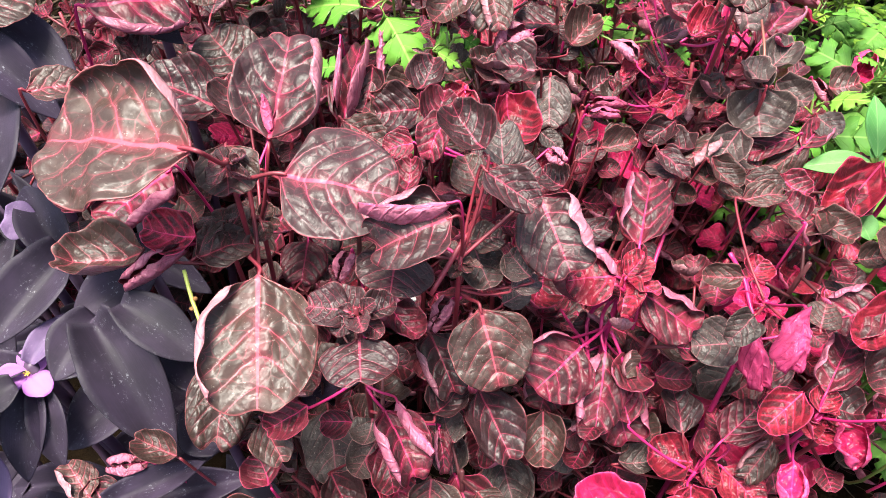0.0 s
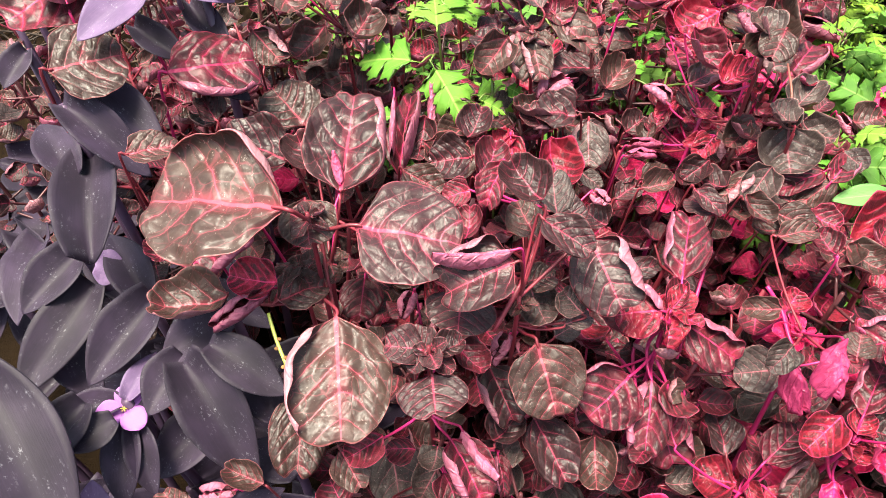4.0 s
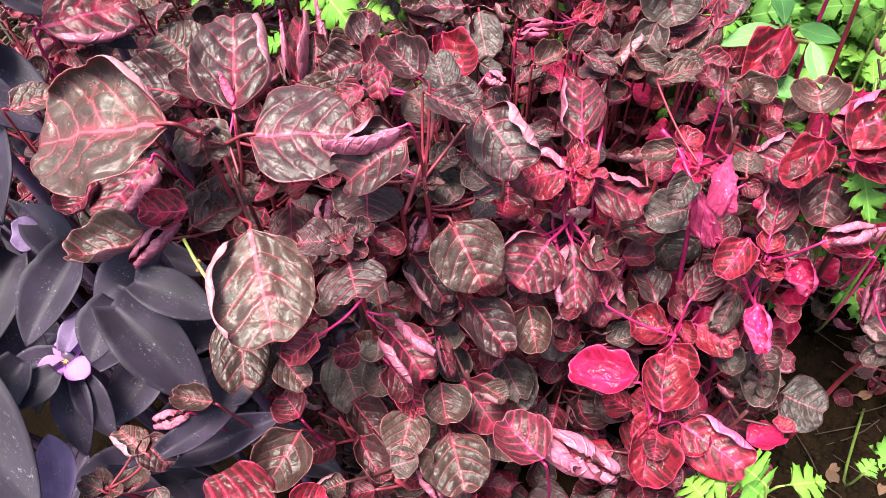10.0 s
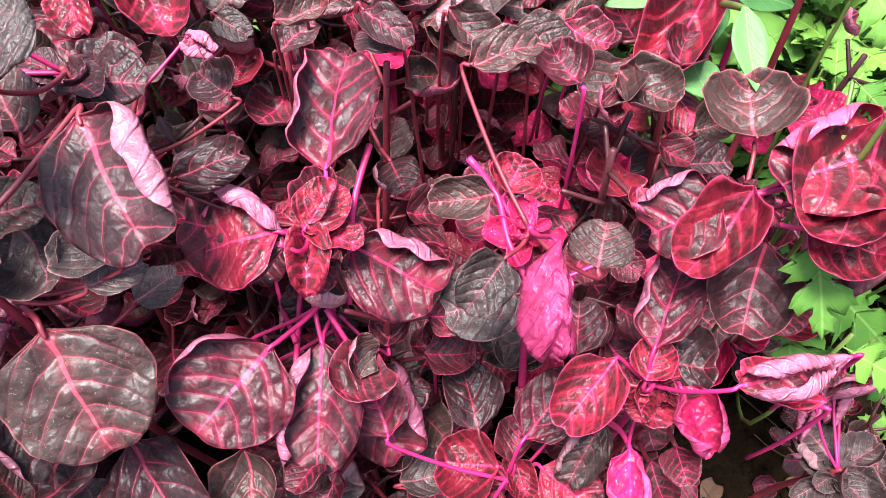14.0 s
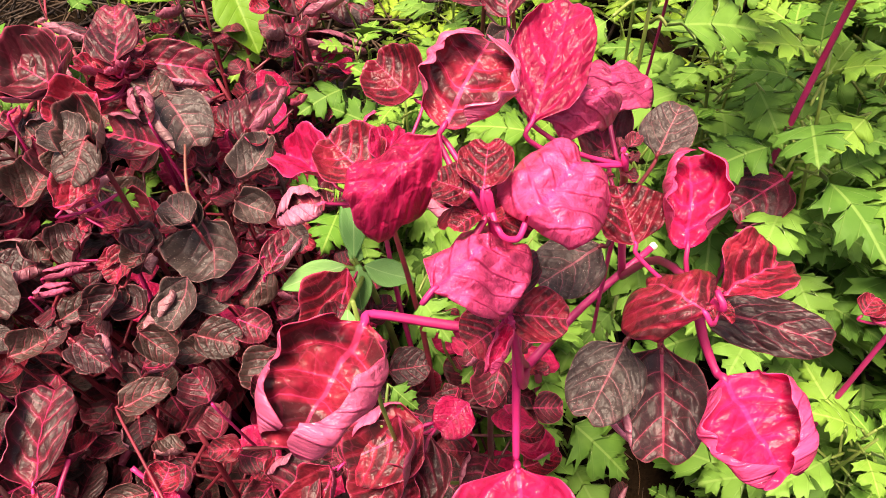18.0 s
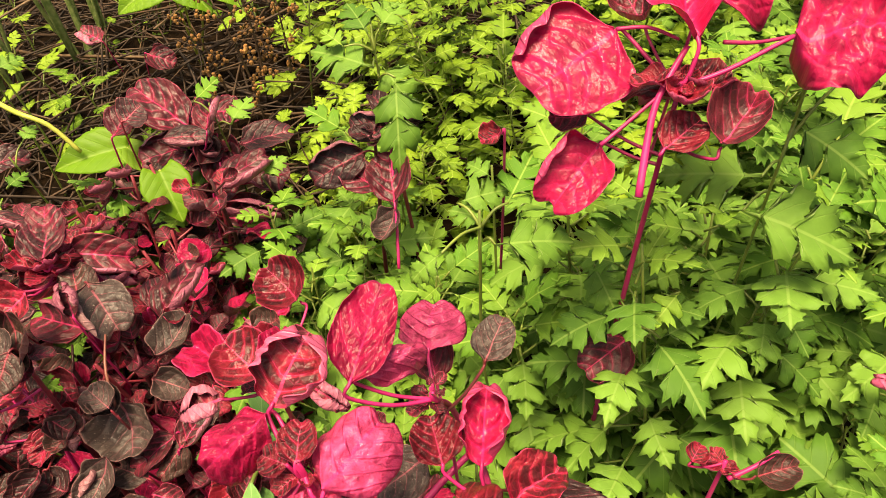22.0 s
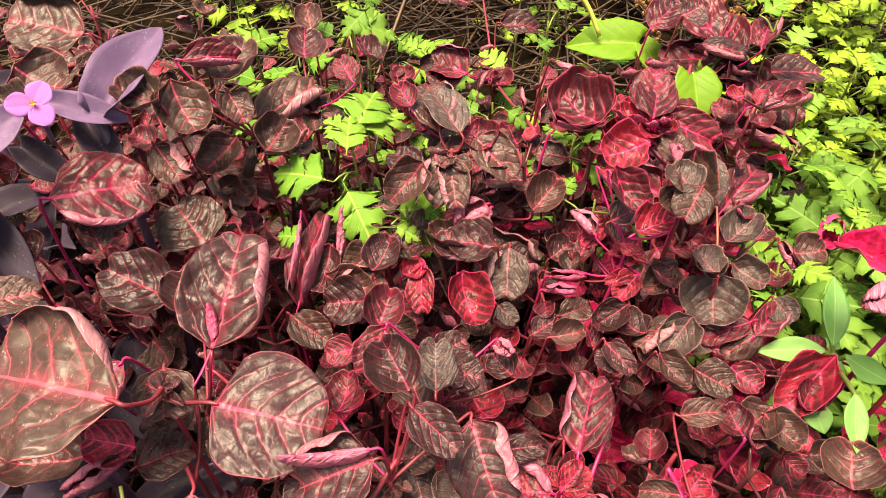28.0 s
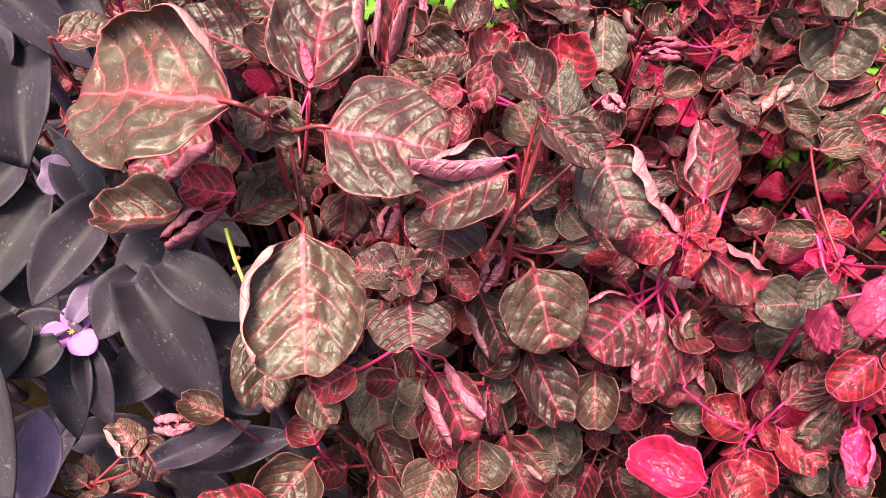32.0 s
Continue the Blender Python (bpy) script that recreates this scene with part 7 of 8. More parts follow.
heart_leaf(heart, (-0.396, 0.632, 0.305), (-0.392, 0.549, 0.260), (0.323, -0.443, 0.837), 0.024, HEART)
heart_leaf(heart, (-0.288, 0.441, 0.315), (-0.272, 0.467, 0.322), (0.296, -0.427, 0.854), 0.016, HEART)
heart_leaf(heart, (-0.239, 0.302, 0.361), (-0.247, 0.281, 0.355), (0.343, -0.342, 0.875), 0.014, HEART)
heart_leaf(heart, (-0.346, 0.427, 0.316), (-0.331, 0.472, 0.331), (0.345, -0.407, 0.846), 0.017, HEART)
m = mugwort_sprig((-0.030, 0.364, 0.335))
mug_leaf(m, (-0.040, 0.353, 0.318), (-0.082, 0.365, 0.322), (0.1, -0.45, 0.89), 0.034)
mug_leaf(m, (-0.035, 0.353, 0.318), (-0.015, 0.318, 0.308), (0.1, -0.45, 0.89), 0.036)
mug_leaf(m, (-0.028, 0.378, 0.332), (-0.001, 0.408, 0.338), (0.1, -0.45, 0.89), 0.036)
mug_leaf(m, (-0.031, 0.379, 0.332), (-0.050, 0.390, 0.336), (0.1, -0.45, 0.89), 0.028)
mug_leaf(m, (-0.029, 0.376, 0.336), (-0.020, 0.421, 0.345), (0.1, -0.45, 0.89), 0.033)
mug_leaf(m, (-0.056, 0.330, 0.295), (-0.076, 0.334, 0.295), (0.1, -0.45, 0.89), 0.022)
mug_leaf(m, (-0.011, 0.365, 0.285), (0.023, 0.372, 0.284), (0.1, -0.45, 0.89), 0.026)
mug_leaf(m, (-0.009, 0.365, 0.280), (0.022, 0.353, 0.276), (0.1, -0.45, 0.89), 0.026)
mug_leaf(m, (0.000, 0.362, 0.272), (0.015, 0.343, 0.268), (0.1, -0.45, 0.89), 0.022)
mug_leaf(m, (-0.030, 0.349, 0.340), (-0.031, 0.378, 0.352), (0.1, -0.45, 0.89), 0.026)
m = mugwort_sprig((-0.099, 0.435, 0.363))
mug_leaf(m, (-0.103, 0.435, 0.356), (-0.084, 0.449, 0.361), (0.138, -0.498, 0.856), 0.027)
mug_leaf(m, (-0.094, 0.434, 0.369), (-0.109, 0.421, 0.364), (0.153, -0.495, 0.855), 0.022)
m = mugwort_sprig((-0.081, 0.666, 0.255))
mug_leaf(m, (-0.081, 0.666, 0.255), (-0.049, 0.680, 0.261), (0.067, -0.521, 0.851), 0.054)
m = mugwort_sprig((-0.048, 0.729, 0.204))
mug_leaf(m, (-0.048, 0.729, 0.204), (-0.010, 0.714, 0.194), (0.033, -0.506, 0.862), 0.053)
m = mugwort_sprig((-0.052, 0.517, 0.330))
mug_leaf(m, (-0.060, 0.504, 0.325), (-0.082, 0.513, 0.333), (0.096, -0.509, 0.856), 0.027)
mug_leaf(m, (-0.061, 0.546, 0.316), (-0.018, 0.549, 0.308), (0.195, -0.480, 0.855), 0.045)
mug_leaf(m, (-0.034, 0.502, 0.349), (-0.051, 0.482, 0.342), (0.220, -0.474, 0.853), 0.027)
m = mugwort_sprig((0.067, 0.592, 0.239))
mug_leaf(m, (0.062, 0.592, 0.233), (0.083, 0.567, 0.221), (-0.052, -0.474, 0.879), 0.031)
mug_leaf(m, (0.071, 0.592, 0.245), (0.045, 0.612, 0.255), (-0.039, -0.496, 0.867), 0.032)
m = mugwort_sprig((0.112, 0.359, 0.295))
mug_leaf(m, (0.094, 0.376, 0.289), (0.104, 0.390, 0.297), (-0.106, -0.415, 0.904), 0.018)
mug_leaf(m, (0.130, 0.341, 0.301), (0.139, 0.331, 0.299), (-0.160, -0.379, 0.912), 0.017)
m = mugwort_sprig((0.002, 0.341, 0.303))
mug_leaf(m, (0.010, 0.350, 0.302), (0.023, 0.344, 0.300), (-0.003, -0.402, 0.916), 0.018)
mug_leaf(m, (-0.006, 0.333, 0.304), (0.011, 0.327, 0.301), (0.017, -0.389, 0.921), 0.017)
m = mugwort_sprig((0.285, 0.485, 0.246))
mug_leaf(m, (0.288, 0.489, 0.238), (0.273, 0.461, 0.221), (-0.248, -0.394, 0.885), 0.032)
mug_leaf(m, (0.292, 0.482, 0.244), (0.310, 0.453, 0.236), (-0.269, -0.391, 0.880), 0.034)
mug_leaf(m, (0.284, 0.482, 0.221), (0.294, 0.445, 0.208), (-0.253, -0.378, 0.891), 0.033)
mug_leaf(m, (0.277, 0.486, 0.282), (0.298, 0.493, 0.293), (-0.269, -0.431, 0.861), 0.035)
m = mugwort_sprig((0.258, 0.525, 0.323))
mug_leaf(m, (0.268, 0.515, 0.315), (0.287, 0.531, 0.330), (-0.263, -0.470, 0.843), 0.033)
mug_leaf(m, (0.248, 0.535, 0.330), (0.270, 0.542, 0.341), (-0.247, -0.490, 0.836), 0.036)
m = mugwort_sprig((0.486, 0.221, 0.417))
mug_leaf(m, (0.470, 0.215, 0.406), (0.438, 0.242, 0.405), (-0.289, -0.315, 0.904), 0.027)
mug_leaf(m, (0.469, 0.218, 0.385), (0.500, 0.178, 0.385), (-0.323, -0.249, 0.913), 0.032)
mug_leaf(m, (0.499, 0.232, 0.412), (0.513, 0.198, 0.407), (-0.360, -0.279, 0.890), 0.028)
mug_leaf(m, (0.484, 0.220, 0.443), (0.496, 0.243, 0.457), (-0.367, -0.339, 0.866), 0.018)
mug_leaf(m, (0.506, 0.221, 0.440), (0.521, 0.211, 0.444), (-0.396, -0.299, 0.868), 0.021)
m = mugwort_sprig((0.364, 0.422, 0.395))
mug_leaf(m, (0.359, 0.411, 0.389), (0.328, 0.439, 0.402), (-0.075, -0.502, 0.862), 0.029)
mug_leaf(m, (0.372, 0.412, 0.378), (0.354, 0.364, 0.352), (-0.101, -0.452, 0.886), 0.027)
mug_leaf(m, (0.362, 0.423, 0.404), (0.358, 0.449, 0.420), (-0.097, -0.518, 0.850), 0.021)
mug_leaf(m, (0.369, 0.422, 0.406), (0.391, 0.437, 0.418), (-0.124, -0.512, 0.850), 0.022)
mug_leaf(m, (0.347, 0.426, 0.399), (0.338, 0.440, 0.407), (-0.073, -0.512, 0.856), 0.019)
mug_leaf(m, (0.367, 0.432, 0.409), (0.386, 0.435, 0.416), (-0.274, -0.485, 0.831), 0.031)
mug_leaf(m, (0.369, 0.431, 0.378), (0.377, 0.401, 0.365), (-0.261, -0.447, 0.856), 0.033)
m = mugwort_sprig((0.356, 0.248, 0.399))
mug_leaf(m, (0.361, 0.244, 0.388), (0.395, 0.234, 0.390), (-0.160, -0.341, 0.926), 0.022)
mug_leaf(m, (0.361, 0.250, 0.397), (0.348, 0.265, 0.401), (-0.121, -0.378, 0.918), 0.022)
mug_leaf(m, (0.370, 0.250, 0.404), (0.390, 0.266, 0.414), (-0.167, -0.382, 0.909), 0.021)
mug_leaf(m, (0.352, 0.263, 0.401), (0.374, 0.258, 0.407), (-0.333, -0.342, 0.879), 0.030)
mug_leaf(m, (0.333, 0.233, 0.406), (0.317, 0.232, 0.400), (-0.296, -0.325, 0.898), 0.024)
m = mugwort_sprig((0.430, 0.231, 0.317))
mug_leaf(m, (0.440, 0.218, 0.309), (0.468, 0.218, 0.316), (-0.232, -0.241, 0.943), 0.030)
mug_leaf(m, (0.410, 0.224, 0.288), (0.439, 0.202, 0.288), (-0.186, -0.227, 0.956), 0.032)
mug_leaf(m, (0.448, 0.221, 0.338), (0.427, 0.213, 0.331), (-0.225, -0.256, 0.940), 0.025)
mug_leaf(m, (0.423, 0.261, 0.333), (0.422, 0.230, 0.324), (-0.195, -0.289, 0.937), 0.025)
m = mugwort_sprig((0.493, 0.198, 0.325))
mug_leaf(m, (0.493, 0.198, 0.325), (0.492, 0.174, 0.320), (-0.289, -0.198, 0.937), 0.029)
m = mugwort_sprig((0.241, 0.081, 0.065))
mug_leaf(m, (0.241, 0.081, 0.065), (0.256, 0.090, 0.069), (-0.226, -0.130, 0.965), 0.017)
m = mugwort_sprig((0.267, 0.245, 0.294))
mug_leaf(m, (0.279, 0.262, 0.283), (0.256, 0.262, 0.275), (-0.302, -0.362, 0.882), 0.027)
mug_leaf(m, (0.267, 0.246, 0.292), (0.289, 0.256, 0.304), (-0.324, -0.361, 0.874), 0.027)
mug_leaf(m, (0.256, 0.232, 0.296), (0.261, 0.209, 0.289), (-0.314, -0.339, 0.887), 0.024)
mug_leaf(m, (0.266, 0.240, 0.307), (0.263, 0.247, 0.308), (-0.152, -0.281, 0.948), 0.021)
m = mugwort_sprig((0.226, 0.184, 0.279))
mug_leaf(m, (0.233, 0.197, 0.293), (0.240, 0.184, 0.290), (-0.303, -0.319, 0.898), 0.021)
mug_leaf(m, (0.220, 0.171, 0.265), (0.215, 0.143, 0.255), (-0.276, -0.273, 0.922), 0.017)
m = mugwort_sprig((0.239, 0.153, 0.220))
mug_leaf(m, (0.239, 0.153, 0.220), (0.253, 0.136, 0.220), (-0.285, -0.235, 0.929), 0.028)
m = mugwort_sprig((0.283, 0.170, 0.167))
mug_leaf(m, (0.283, 0.170, 0.167), (0.286, 0.145, 0.162), (-0.287, -0.217, 0.933), 0.028)
m = mugwort_sprig((-0.069, 0.595, 0.362))
mug_leaf(m, (-0.065, 0.582, 0.379), (-0.075, 0.596, 0.391), (0.229, -0.530, 0.817), 0.024)
mug_leaf(m, (-0.077, 0.626, 0.355), (-0.049, 0.621, 0.345), (0.206, -0.523, 0.827), 0.037)
mug_leaf(m, (-0.066, 0.578, 0.353), (-0.055, 0.553, 0.336), (0.217, -0.501, 0.838), 0.028)
m = mugwort_sprig((-0.062, 0.618, 0.295))
mug_leaf(m, (-0.062, 0.618, 0.295), (-0.040, 0.629, 0.297), (0.186, -0.497, 0.848), 0.033)
m = mugwort_sprig((0.053, 0.465, 0.290))
mug_leaf(m, (0.046, 0.476, 0.280), (0.027, 0.485, 0.287), (0.131, -0.446, 0.886), 0.027)
mug_leaf(m, (0.061, 0.455, 0.300), (0.079, 0.446, 0.293), (0.102, -0.443, 0.891), 0.026)
m = mugwort_sprig((0.100, 0.582, 0.291))
mug_leaf(m, (0.109, 0.599, 0.299), (0.120, 0.613, 0.307), (0.044, -0.517, 0.855), 0.030)
mug_leaf(m, (0.091, 0.565, 0.283), (0.107, 0.578, 0.289), (0.060, -0.494, 0.868), 0.030)
m = mugwort_sprig((0.082, 0.701, 0.325))
mug_leaf(m, (0.082, 0.701, 0.325), (0.069, 0.676, 0.310), (0.074, -0.546, 0.835), 0.026)
m = mugwort_sprig((0.106, 0.652, 0.338))
mug_leaf(m, (0.106, 0.652, 0.338), (0.127, 0.660, 0.343), (0.041, -0.554, 0.832), 0.033)
m = mugwort_sprig((0.393, 0.318, 0.360))
mug_leaf(m, (0.393, 0.318, 0.360), (0.384, 0.336, 0.364), (-0.305, -0.368, 0.878), 0.036)
m = mugwort_sprig((0.231, 0.177, 0.371))
mug_leaf(m, (0.231, 0.177, 0.371), (0.229, 0.166, 0.368), (-0.136, -0.236, 0.962), 0.018)
m = mugwort_sprig((0.325, 0.191, 0.305))
mug_leaf(m, (0.325, 0.191, 0.305), (0.309, 0.185, 0.300), (-0.230, -0.200, 0.953), 0.018)

# ---------- the undergrowth of the bed ----------


def low_shoot(seed, color_set):
    """A bloodleaf shoot 0.3 m high with pairs of round leaves, built once and then copied."""
    rng = random.Random(seed)
    p = thing("bloodleaf_plant", (0, 0, 0), "dark bloodleaf plant with small round leaves under its neighbours", "plant", "bloodleaf plants in the bed")
    runs = [([(0, 0, -0.02), (0.006, 0.004, 0.15), (0, 0, 0.3)], [0.0024, 0.002, 0.0012])]
    for k in range(12):
        z = 0.1 + 0.0175 * k
        long = (0.017 + 0.013 * rng.random()) * (1.2 - 0.045 * k)
        for s in (0, math.pi):
            if rng.random() < 0.12:
                continue
            a = k * 1.75 + s + rng.uniform(-0.4, 0.4)
            d = Vector((math.cos(a), math.sin(a), rng.uniform(-0.5, 0.4) + 0.03 * k)).normalized()
            reach = 0.012 + rng.uniform(0, 0.02) * (1 - k / 14)
            b = Vector((0, 0, z)) + d * reach
            c = rng.choice(color_set)
            n = Vector((rng.uniform(-0.6, 0.6), rng.uniform(-0.9, 0.3), 1))
            part("leaf", blade(rng.choice(("crinkle", "crinkle", "cup", "cup", "cup", "fold", "saddle")), c, k, 0), p, basis(b, b + d * long, n, rng.uniform(0.8, 1.05)))
            runs.append(([Vector((0, 0, z - 0.004)), b], [0.001, 0.0008]))
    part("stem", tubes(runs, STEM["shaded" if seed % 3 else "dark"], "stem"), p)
    return p


def in_bed(x, y):
    if x < -0.1 and y < 0.3:
        return False
    if x > 0.19 and y < 0.2 or y < 0.06:
        return False
    if y > 0.33 and x > 0.235 or x > 0.31:
        return False
    return y < 0.6


SETS = (("dark", "wine", "brown", "old"), ("dark", "wine", "wine", "brown"), ("wine", "dark", "wine", "red"), ("brown", "dark", "wine", "wine"), ("red", "wine", "brown", "wine"), ("wine", "red", "wine", "pink"))
spots = []
rng = random.Random(4)
while len(spots) < 150:
    x, y = rng.uniform(-0.34, 0.34), rng.uniform(0.06, 0.6)
    if in_bed(x, y) and all((x - a) ** 2 + (y - b) ** 2 > 0.021 ** 2 for a, b in spots):
        spots.append((x, y))
shoots = [low_shoot(20 + k, SETS[k]) for k in range(6)]
for k, (x, y) in enumerate(spots):
    z = canopy(x, y) - 0.3 - rng.uniform(0.012, 0.065)
    m = pose(x, y, z, rng.uniform(-9, 9), rng.uniform(-9, 9), rng.uniform(0, 360))
    if k < 6:
        shoots[k].matrix_basis = m
    else:
        copy_thing(shoots[rng.choice((2, 4, 5)) if x > 0.1 else rng.choice((0, 1, 1, 3, 2))], m)

# low dusty shoots at the edge of the bare soil
for x, y, up in ((0.31, 0.205, 0.075), (0.345, 0.19, 0.07), (0.33, 0.16, 0.05), (0.37, 0.165, 0.06), (0.21, 0.165, 0.09)):
    copy_thing(shoots[rng.choice((0, 3))], pose(x, y, ground_height(x, y) + up - 0.3, rng.uniform(-5, 5), rng.uniform(-5, 5), rng.uniform(0, 360)))

# taller shoots at the back of the bed, before the mulch
for x, y in ((-0.266, 0.550), (-0.328, 0.526), (-0.199, 0.550)):
    copy_thing(shoots[rng.choice((0, 1, 3))], pose(x, y, 0.015, rng.uniform(-5, 5), rng.uniform(-5, 5), rng.uniform(0, 360)))

# lower purple leaves in the shade of the upper ones
rng2 = random.Random(8)
for k in range(112):
    x, y = rng2.uniform(-0.36, -0.07), rng2.uniform(0.03, 0.3)
    if k > 34:
        x, y = rng2.uniform(-0.52, -0.22), rng2.uniform(0.0, 0.5)
    if k > 91:
        x, y = rng2.uniform(-0.42, -0.23), rng2.uniform(0.26, 0.42)
    b = Vector((x, y, rng2.uniform(0.1, 0.2) + 0.07 * (k > 91)))
    a = rng2.uniform(0, 6.28)
    d = Vector((math.cos(a), math.sin(a), rng2.uniform(-0.3, 0.4))).normalized()
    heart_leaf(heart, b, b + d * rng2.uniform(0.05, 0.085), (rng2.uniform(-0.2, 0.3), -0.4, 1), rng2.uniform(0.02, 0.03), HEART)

# ---------- mugwort ----------


def joined(bits, name, mats):
    """One mesh out of (mesh, pose) pairs."""
    verts, faces, slots, flat = [], [], [], []
    for me, m in bits:
        n = len(verts)
        co = np.empty(len(me.vertices) * 3)
        me.vertices.foreach_get("co", co)
        co = co.reshape(-1, 3) @ np.array(m.to_3x3()).T + np.array(m.translation)
        verts += co.tolist()
        uv = np.zeros((len(me.vertices), 2))
        for loop, d in zip(me.loops, me.uv_layers[0].data):
            uv[loop.vertex_index] = d.uv
        flat += uv.tolist()
        for f in me.polygons:
            faces.append(tuple(n + i for i in f.vertices))
            slots.append(f.material_index)
    return mesh_from(name, verts, faces, mats, slots, flat)


def mugwort(seed, pale, tall=0.3, leaves=32, size=0.05, whole=False):
    rng = random.Random(seed)
    label = "yellow-green mugwort with cut leaves in front of dry mulch" if pale else "bushy green mugwort with deeply cut toothed leaves"
    p = thing("mugwort", (0, 0, 0), label, "plant", "mugwort shoots")
    runs = [([(0, 0, -0.03), (0.008, 0, tall * 0.5), (0, 0.004, tall)], [0.0016, 0.0013, 0.0007])]
    bits = []
    for k in range(leaves):
        f = k / (leaves - 1)
        z = tall * (0.35 + 0.65 * f ** 0.85)
        a = k * 2.4 + rng.uniform(-0.3, 0.3)
        d = Vector((math.cos(a), math.sin(a), rng.uniform(-0.25, 0.25) + 0.75 * f ** 3)).normalized()
        long = size * (1.15 - 0.55 * f) * rng.uniform(0.65, 1.2)
        b = Vector((0, 0, z)) + d * (0.006 + 0.022 * (1 - f))
        me = mug_blade(rng.randrange(5), 2 if pale else f > 0.85)
        m = basis(b, b + d * long, Vector((rng.uniform(-0.4, 0.4), rng.uniform(-0.55, 0.3), 1)) - d * 0.25, rng.uniform(0.85, 1.15))
        if whole:
            bits.append((me, m))
        else:
            part("leaf", me, p, m)
        runs.append(([Vector((0, 0, z - 0.003)), b], [0.0008, 0.0007]))
    if whole:
        tagged(part("foliage", joined(bits, "foliage", [MUG_FAR, MUG_BACK]), p), kind="stuff")
    part("stem", tubes(runs, MUG_STEM, "stem"), p)
    return p


green = [mugwort(40 + k, False) for k in range(4)]
pale = [mugwort(60 + k, True, 0.2, 14, 0.045, True) for k in range(4)]
yellow = [mugwort(75 + k, True, 0.3, 36, 0.044, True) for k in range(4)]
small = [mugwort(90 + k, False, 0.09, 11, 0.034) for k in range(2)]
used = [0, 0, 0, 0]


def grow(kinds, slot, x, y, top, tall):
    m = pose(x, y, top - tall, rng.uniform(-10, 10), rng.uniform(-10, 10), rng.uniform(0, 360))
    if used[slot] < len(kinds):
        kinds[used[slot]].matrix_basis = m
    else:
        copy_thing(kinds[used[slot] % len(kinds)], m)
    used[slot] += 1


spots = []
while len(spots) < 80:
    x, y = rng.uniform(0.31, 0.95), rng.uniform(0.12, 0.78)
    if x < 0.3 + 0.1 * max(0, y - 0.25) or (x < 0.39 and y < 0.25):
        continue
    if all((x - a) ** 2 + (y - b) ** 2 > 0.042 ** 2 for a, b in spots):
        spots.append((x, y))
        far = (y > 0.46 and x < 0.7) or x > 0.84
        grow(yellow if far else green, 2 if far else 0, x, y, 0.17 + 0.17 * min(1, max(0, (x - 0.3) / 0.2)) + rng.uniform(-0.03, 0.02), 0.3)
for x, y, top in ((-0.02, 0.44, 0.25), (0.03, 0.46, 0.24), (0.08, 0.47, 0.25), (0.12, 0.5, 0.24), (-0.1, 0.5, 0.27), (0.27, 0.42, 0.285), (0.285, 0.37, 0.26), (0.245, 0.44, 0.275),
                  (0.31, 0.3, 0.19), (0.3, 0.42, 0.29), (0.34, 0.39, 0.29), (0.26, 0.5, 0.27), (0.34, 0.46, 0.3), (-0.06, 0.58, 0.27), (0.02, 0.62, 0.26), (0.12, 0.62, 0.25),
                  (0.43, 0.125, 0.2), (0.47, 0.115, 0.22), (0.45, 0.16, 0.22), (0.5, 0.15, 0.25), (0.455, 0.2, 0.36), (0.49, 0.235, 0.37), (0.5, 0.19, 0.34), (0.53, 0.26, 0.37), (0.46, 0.26, 0.35)):
    grow(green, 0, x, y, top, 0.3)
for x, y in ((0.395, 0.152), (0.425, 0.178), (0.44, 0.21), (0.33, 0.085)):
    grow(small, 3, x, y, ground_height(x, y) + rng.uniform(0.03, 0.06), 0.09)
spots = []
while len(spots) < 46:
    x, y = rng.uniform(-0.45, 1.0), rng.uniform(0.6, 1.35)
    if (x < 0.3 and rng.random() < (0.6 if x < 0.12 else 0.35)) or (x > 0.3 and y < 0.72):
        continue
    if all((x - a) ** 2 + (y - b) ** 2 > 0.05 ** 2 for a, b in spots):
        spots.append((x, y))
        grow(pale, 1, x, y, ground_height(x, y) + rng.uniform(0.06, 0.14) + (0.06 if x > 0.35 else 0), 0.2)

# ---------- dry mulch, grasses, litter ----------


def scatter(name, label, category, mats, count, area, length, radius, flat=0.3, seed=1, lift=0.012):
    """Many thin straws or twigs lying over one another, in one mesh."""
    rng = random.Random(seed)
    verts, faces, slots = [], [], []
    for k in range(count):
        x, y = rng.uniform(area[0], area[1]), rng.uniform(area[2], area[3])
        a = rng.uniform(0, math.pi)
        l = rng.uniform(*length)
        r = rng.uniform(*radius)
        d = Vector((math.cos(a), math.sin(a), rng.uniform(-flat, flat)))
        c = Vector((x, y, ground_height(x, y) + rng.uniform(0, lift) + abs(d.z) * l * 0.4))
        side = Vector((-d.y, d.x, 0)).normalized() * r
        bow = Vector((rng.uniform(-1, 1), rng.uniform(-1, 1), rng.uniform(-0.2, 0.6))) * l * 0.08
        n0 = len(verts)
        for q in range(4):
            f = q / 3 - 0.5
            s = c + d * l * f + bow * (1 - 4 * f * f)
            w = 1 - 0.5 * abs(f)
            verts += [tuple(s - side * w), tuple(s + Vector((0, 0, r * 1.2 * w))), tuple(s + side * w)]
        m = rng.randrange(len(mats))
        for q in range(3):
            i = n0 + q * 3
            faces += [(i, i + 3, i + 4, i + 1), (i + 1, i + 4, i + 5, i + 2), (i + 2, i + 5, i + 3, i)]
            slots += [m] * 3
    ob = new(name, mesh_from(name, verts, faces, mats, slots))
    return tagged(ob, label, category, kind="stuff")


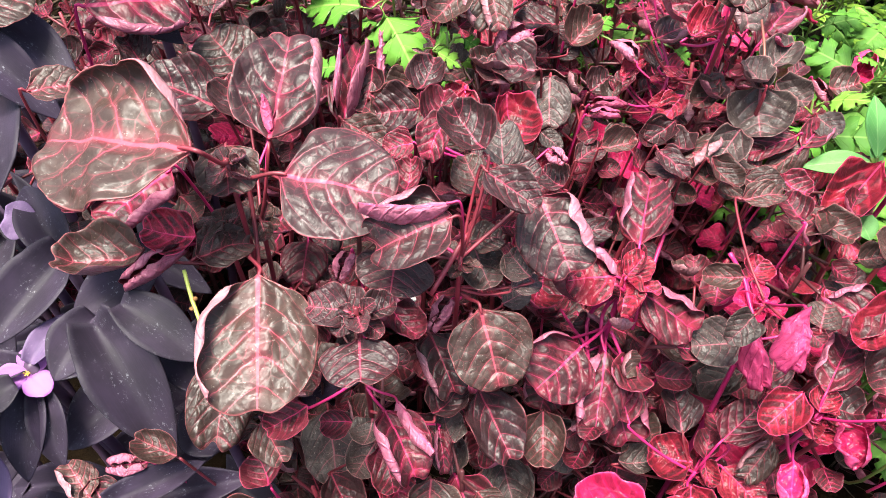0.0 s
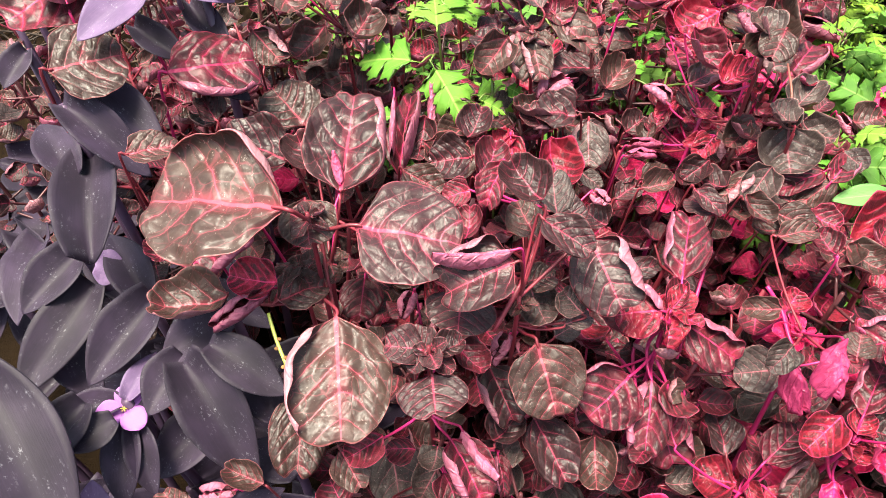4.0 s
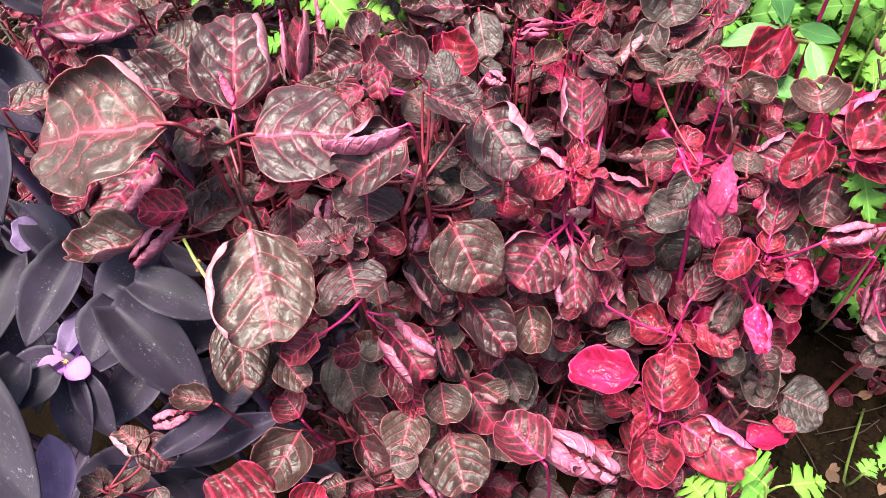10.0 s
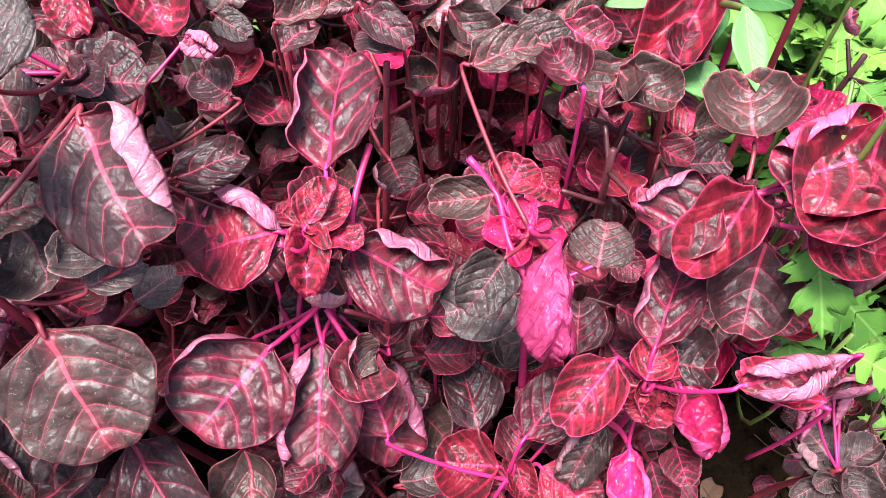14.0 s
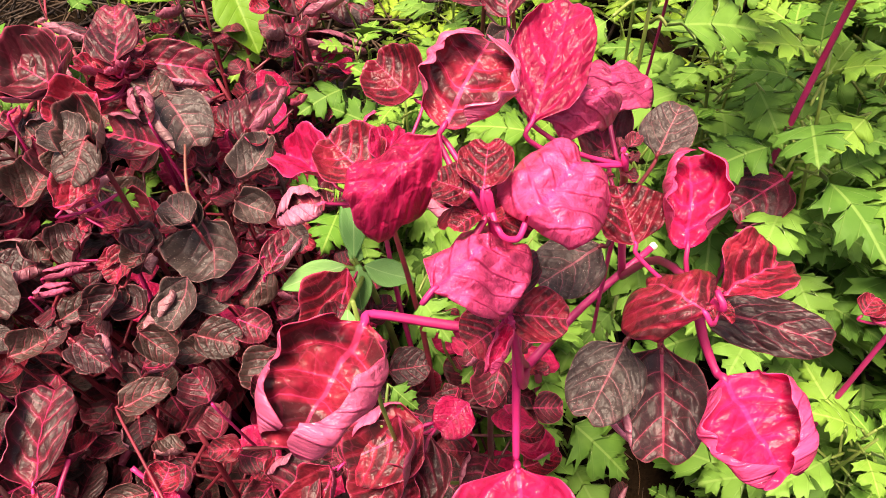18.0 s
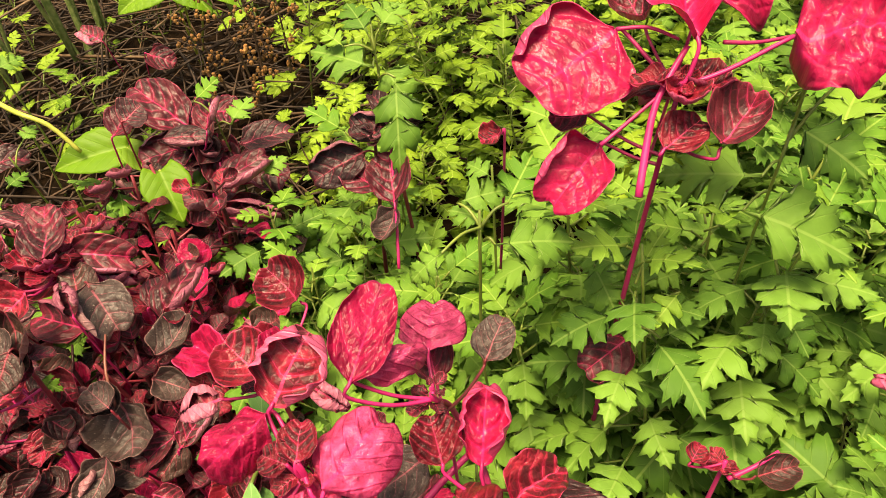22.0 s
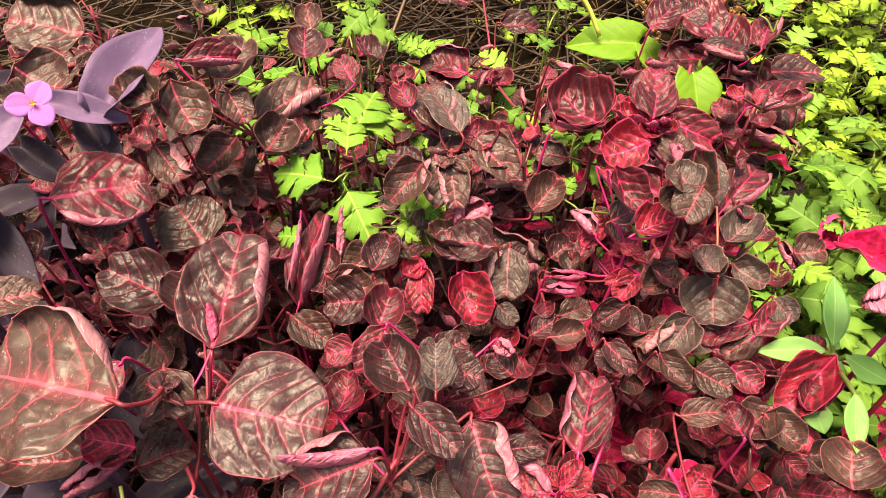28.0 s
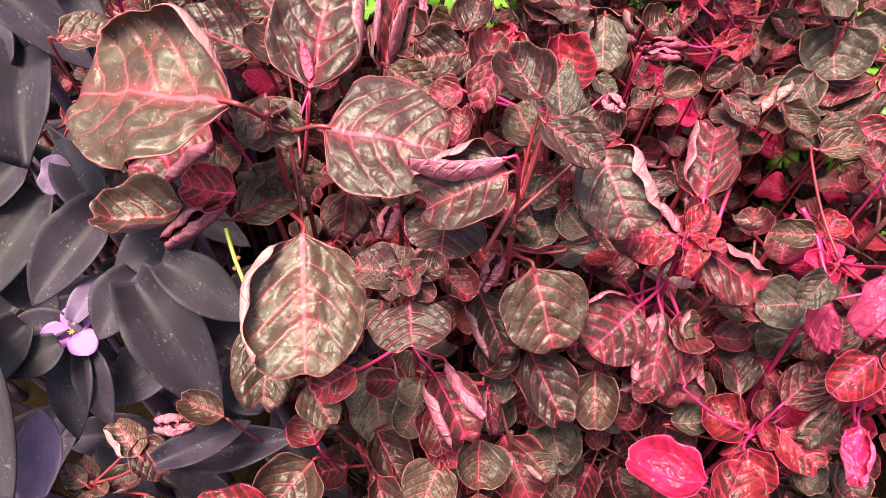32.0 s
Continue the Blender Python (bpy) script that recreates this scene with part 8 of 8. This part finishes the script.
scatter("straw_mulch", "brown dry straw and grass stems lying on soil", "mulch", [STRAW, TWIG, STRAW], 5200, (-1.1, 1.2, 0.58, 2.0), (0.06, 0.28), (0.0008, 0.0022), 0.25, 3, 0.03)
scatter("dry_reeds", "long pale dry reed stems leaning over brown mulch", "mulch", [REED, STRAW, STRAW], 200, (-0.9, 1.1, 0.85, 1.7), (0.2, 0.55), (0.0014, 0.0034), 0.55, 7, 0.02)
scatter("twig_litter", "thin dry twigs and roots lying on bare soil", "litter", [TWIG, TWIG, STRAW], 420, (-0.1, 0.6, -0.1, 0.3), (0.006, 0.05), (0.0002, 0.0006), 0.3, 5, 0.006)


def litter():
    rng = random.Random(9)
    me = ovate_blade("dead_leaf", DEAD, 4)
    for k in range(34):
        x, y = rng.uniform(0.15, 0.48), rng.uniform(-0.02, 0.26)
        a, l = rng.uniform(0, 6.28), rng.uniform(0.007, 0.016)
        b = Vector((x, y, ground_height(x, y) + 0.004))
        ob = new("dead_leaf", me)
        ob.matrix_basis = basis(b, b + Vector((math.cos(a), math.sin(a), 0.05)) * l, (rng.uniform(-0.3, 0.3), rng.uniform(-0.3, 0.3), 1), rng.uniform(0.7, 1.2))
        tagged(ob, "curled dead brown leaf lying on soil", "leaf", "dead leaves on the soil")


litter()


def crumbs(count, area, seed):
    """Loose clods of soil, in one mesh."""
    rng = random.Random(seed)
    verts, faces = [], []
    for k in range(count):
        x, y = rng.uniform(area[0], area[1]), rng.uniform(area[2], area[3])
        r = 0.0008 + 0.0045 * rng.random() ** 4
        z, n, turn = ground_height(x, y), len(verts), rng.uniform(0, 6.28)
        for up, wide, sides in ((-0.3, 1.0, 5), (0.45, 0.75, 5)):
            for q in range(sides):
                a = turn + 6.2832 * q / sides + up
                w = r * wide * rng.uniform(0.75, 1.2)
                verts.append((x + w * math.cos(a), y + w * math.sin(a), z + r * up * rng.uniform(0.8, 1.2)))
        verts.append((x, y, z + r * 0.75))
        for q in range(5):
            e = (q + 1) % 5
            faces += [(n + q, n + e, n + 5 + e, n + 5 + q), (n + 5 + q, n + 5 + e, n + 10)]
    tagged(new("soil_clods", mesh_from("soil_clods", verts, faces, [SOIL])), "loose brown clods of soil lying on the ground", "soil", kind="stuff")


crumbs(9000, (0.1, 0.52, -0.06, 0.28), 12)


def grass_clump(place, count, tall, seed, mat, label):
    rng = random.Random(seed)
    p = thing("grass_clump", place, label, "grass", "grass clumps")
    me = long_blade("grass_blade", [mat, mat], seed, 0.025, 1.0, 0.35, 5, 14, False)
    for k in range(count):
        a = rng.uniform(0, 6.28)
        b = Vector(place) + Vector((rng.uniform(-0.02, 0.02), rng.uniform(-0.02, 0.02), -0.005))
        d = Vector((math.cos(a) * 0.5, math.sin(a) * 0.5, 1)).normalized()
        l = tall * rng.uniform(0.6, 1.2)
        part("blade", me, p, basis(b, b + d * l, Vector((math.cos(a), math.sin(a), 0.2)), 0.8))


for x, y, c, h, s in ((0.12, 1.0, 9, 0.22, 1), (0.2, 1.08, 8, 0.2, 2), (0.34, 1.02, 7, 0.18, 3), (0.02, 0.95, 7, 0.2, 4), (-0.1, 0.9, 7, 0.2, 5), (-0.25, 0.85, 6, 0.2, 6), (0.5, 1.1, 6, 0.2, 7)):
    grass_clump((x, y, ground_height(x, y)), c, h, s, GRASS, "thin green and brown grass growing out of mulch")


def seed_stalk(place, tall, seed):
    """A dry brown stalk with clusters of seeds."""
    rng = random.Random(seed)
    p = thing("dry_stalk", place, "dry brown seed stalk with crumbly flower clusters", "plant", "dry seed stalks")
    b = Vector(place)
    top = b + Vector((rng.uniform(-0.02, 0.02), rng.uniform(-0.02, 0.02), tall))
    part("stem", tube([b, b.lerp(top, 0.5) + Vector((0.006, 0, 0)), top], [0.0016, 0.0013, 0.0007], 6, STRAW), p)
    for k in range(9):
        s = b.lerp(top, 0.3 + 0.08 * k)
        a = rng.uniform(0, 6.28)
        e = s + Vector((math.cos(a), math.sin(a), 0.8)) * 0.022
        part("side_stem", tube([s, e], [0.0006, 0.0005], 5, STRAW, "side_stem"), p)
        bm = bmesh.new()
        for q in range(9):
            c = s.lerp(e, 0.3 + 0.7 * rng.random()) + Vector((rng.uniform(-1, 1), rng.uniform(-1, 1), rng.uniform(-1, 1))) * 0.004
            bmesh.ops.create_icosphere(bm, subdivisions=1, radius=rng.uniform(0.0012, 0.0024), matrix=Matrix.Translation(c) @ Matrix.Diagonal((1, 0.8, 1.3, 1)))
        me = bpy.data.meshes.new("seed_head")
        bm.to_mesh(me)
        bm.free()
        me.materials.append(SEEDS)
        tagged(part("seed_head", me, p), kind="stuff")


for x, y, h, s in ((0.3, 0.72, 0.17, 1), (0.33, 0.74, 0.15, 2), (0.27, 0.75, 0.14, 3), (0.22, 0.72, 0.12, 4), (0.31, 0.78, 0.16, 5), (0.55, 0.85, 0.13, 6)):
    seed_stalk((x, y, ground_height(x, y)), h, s)
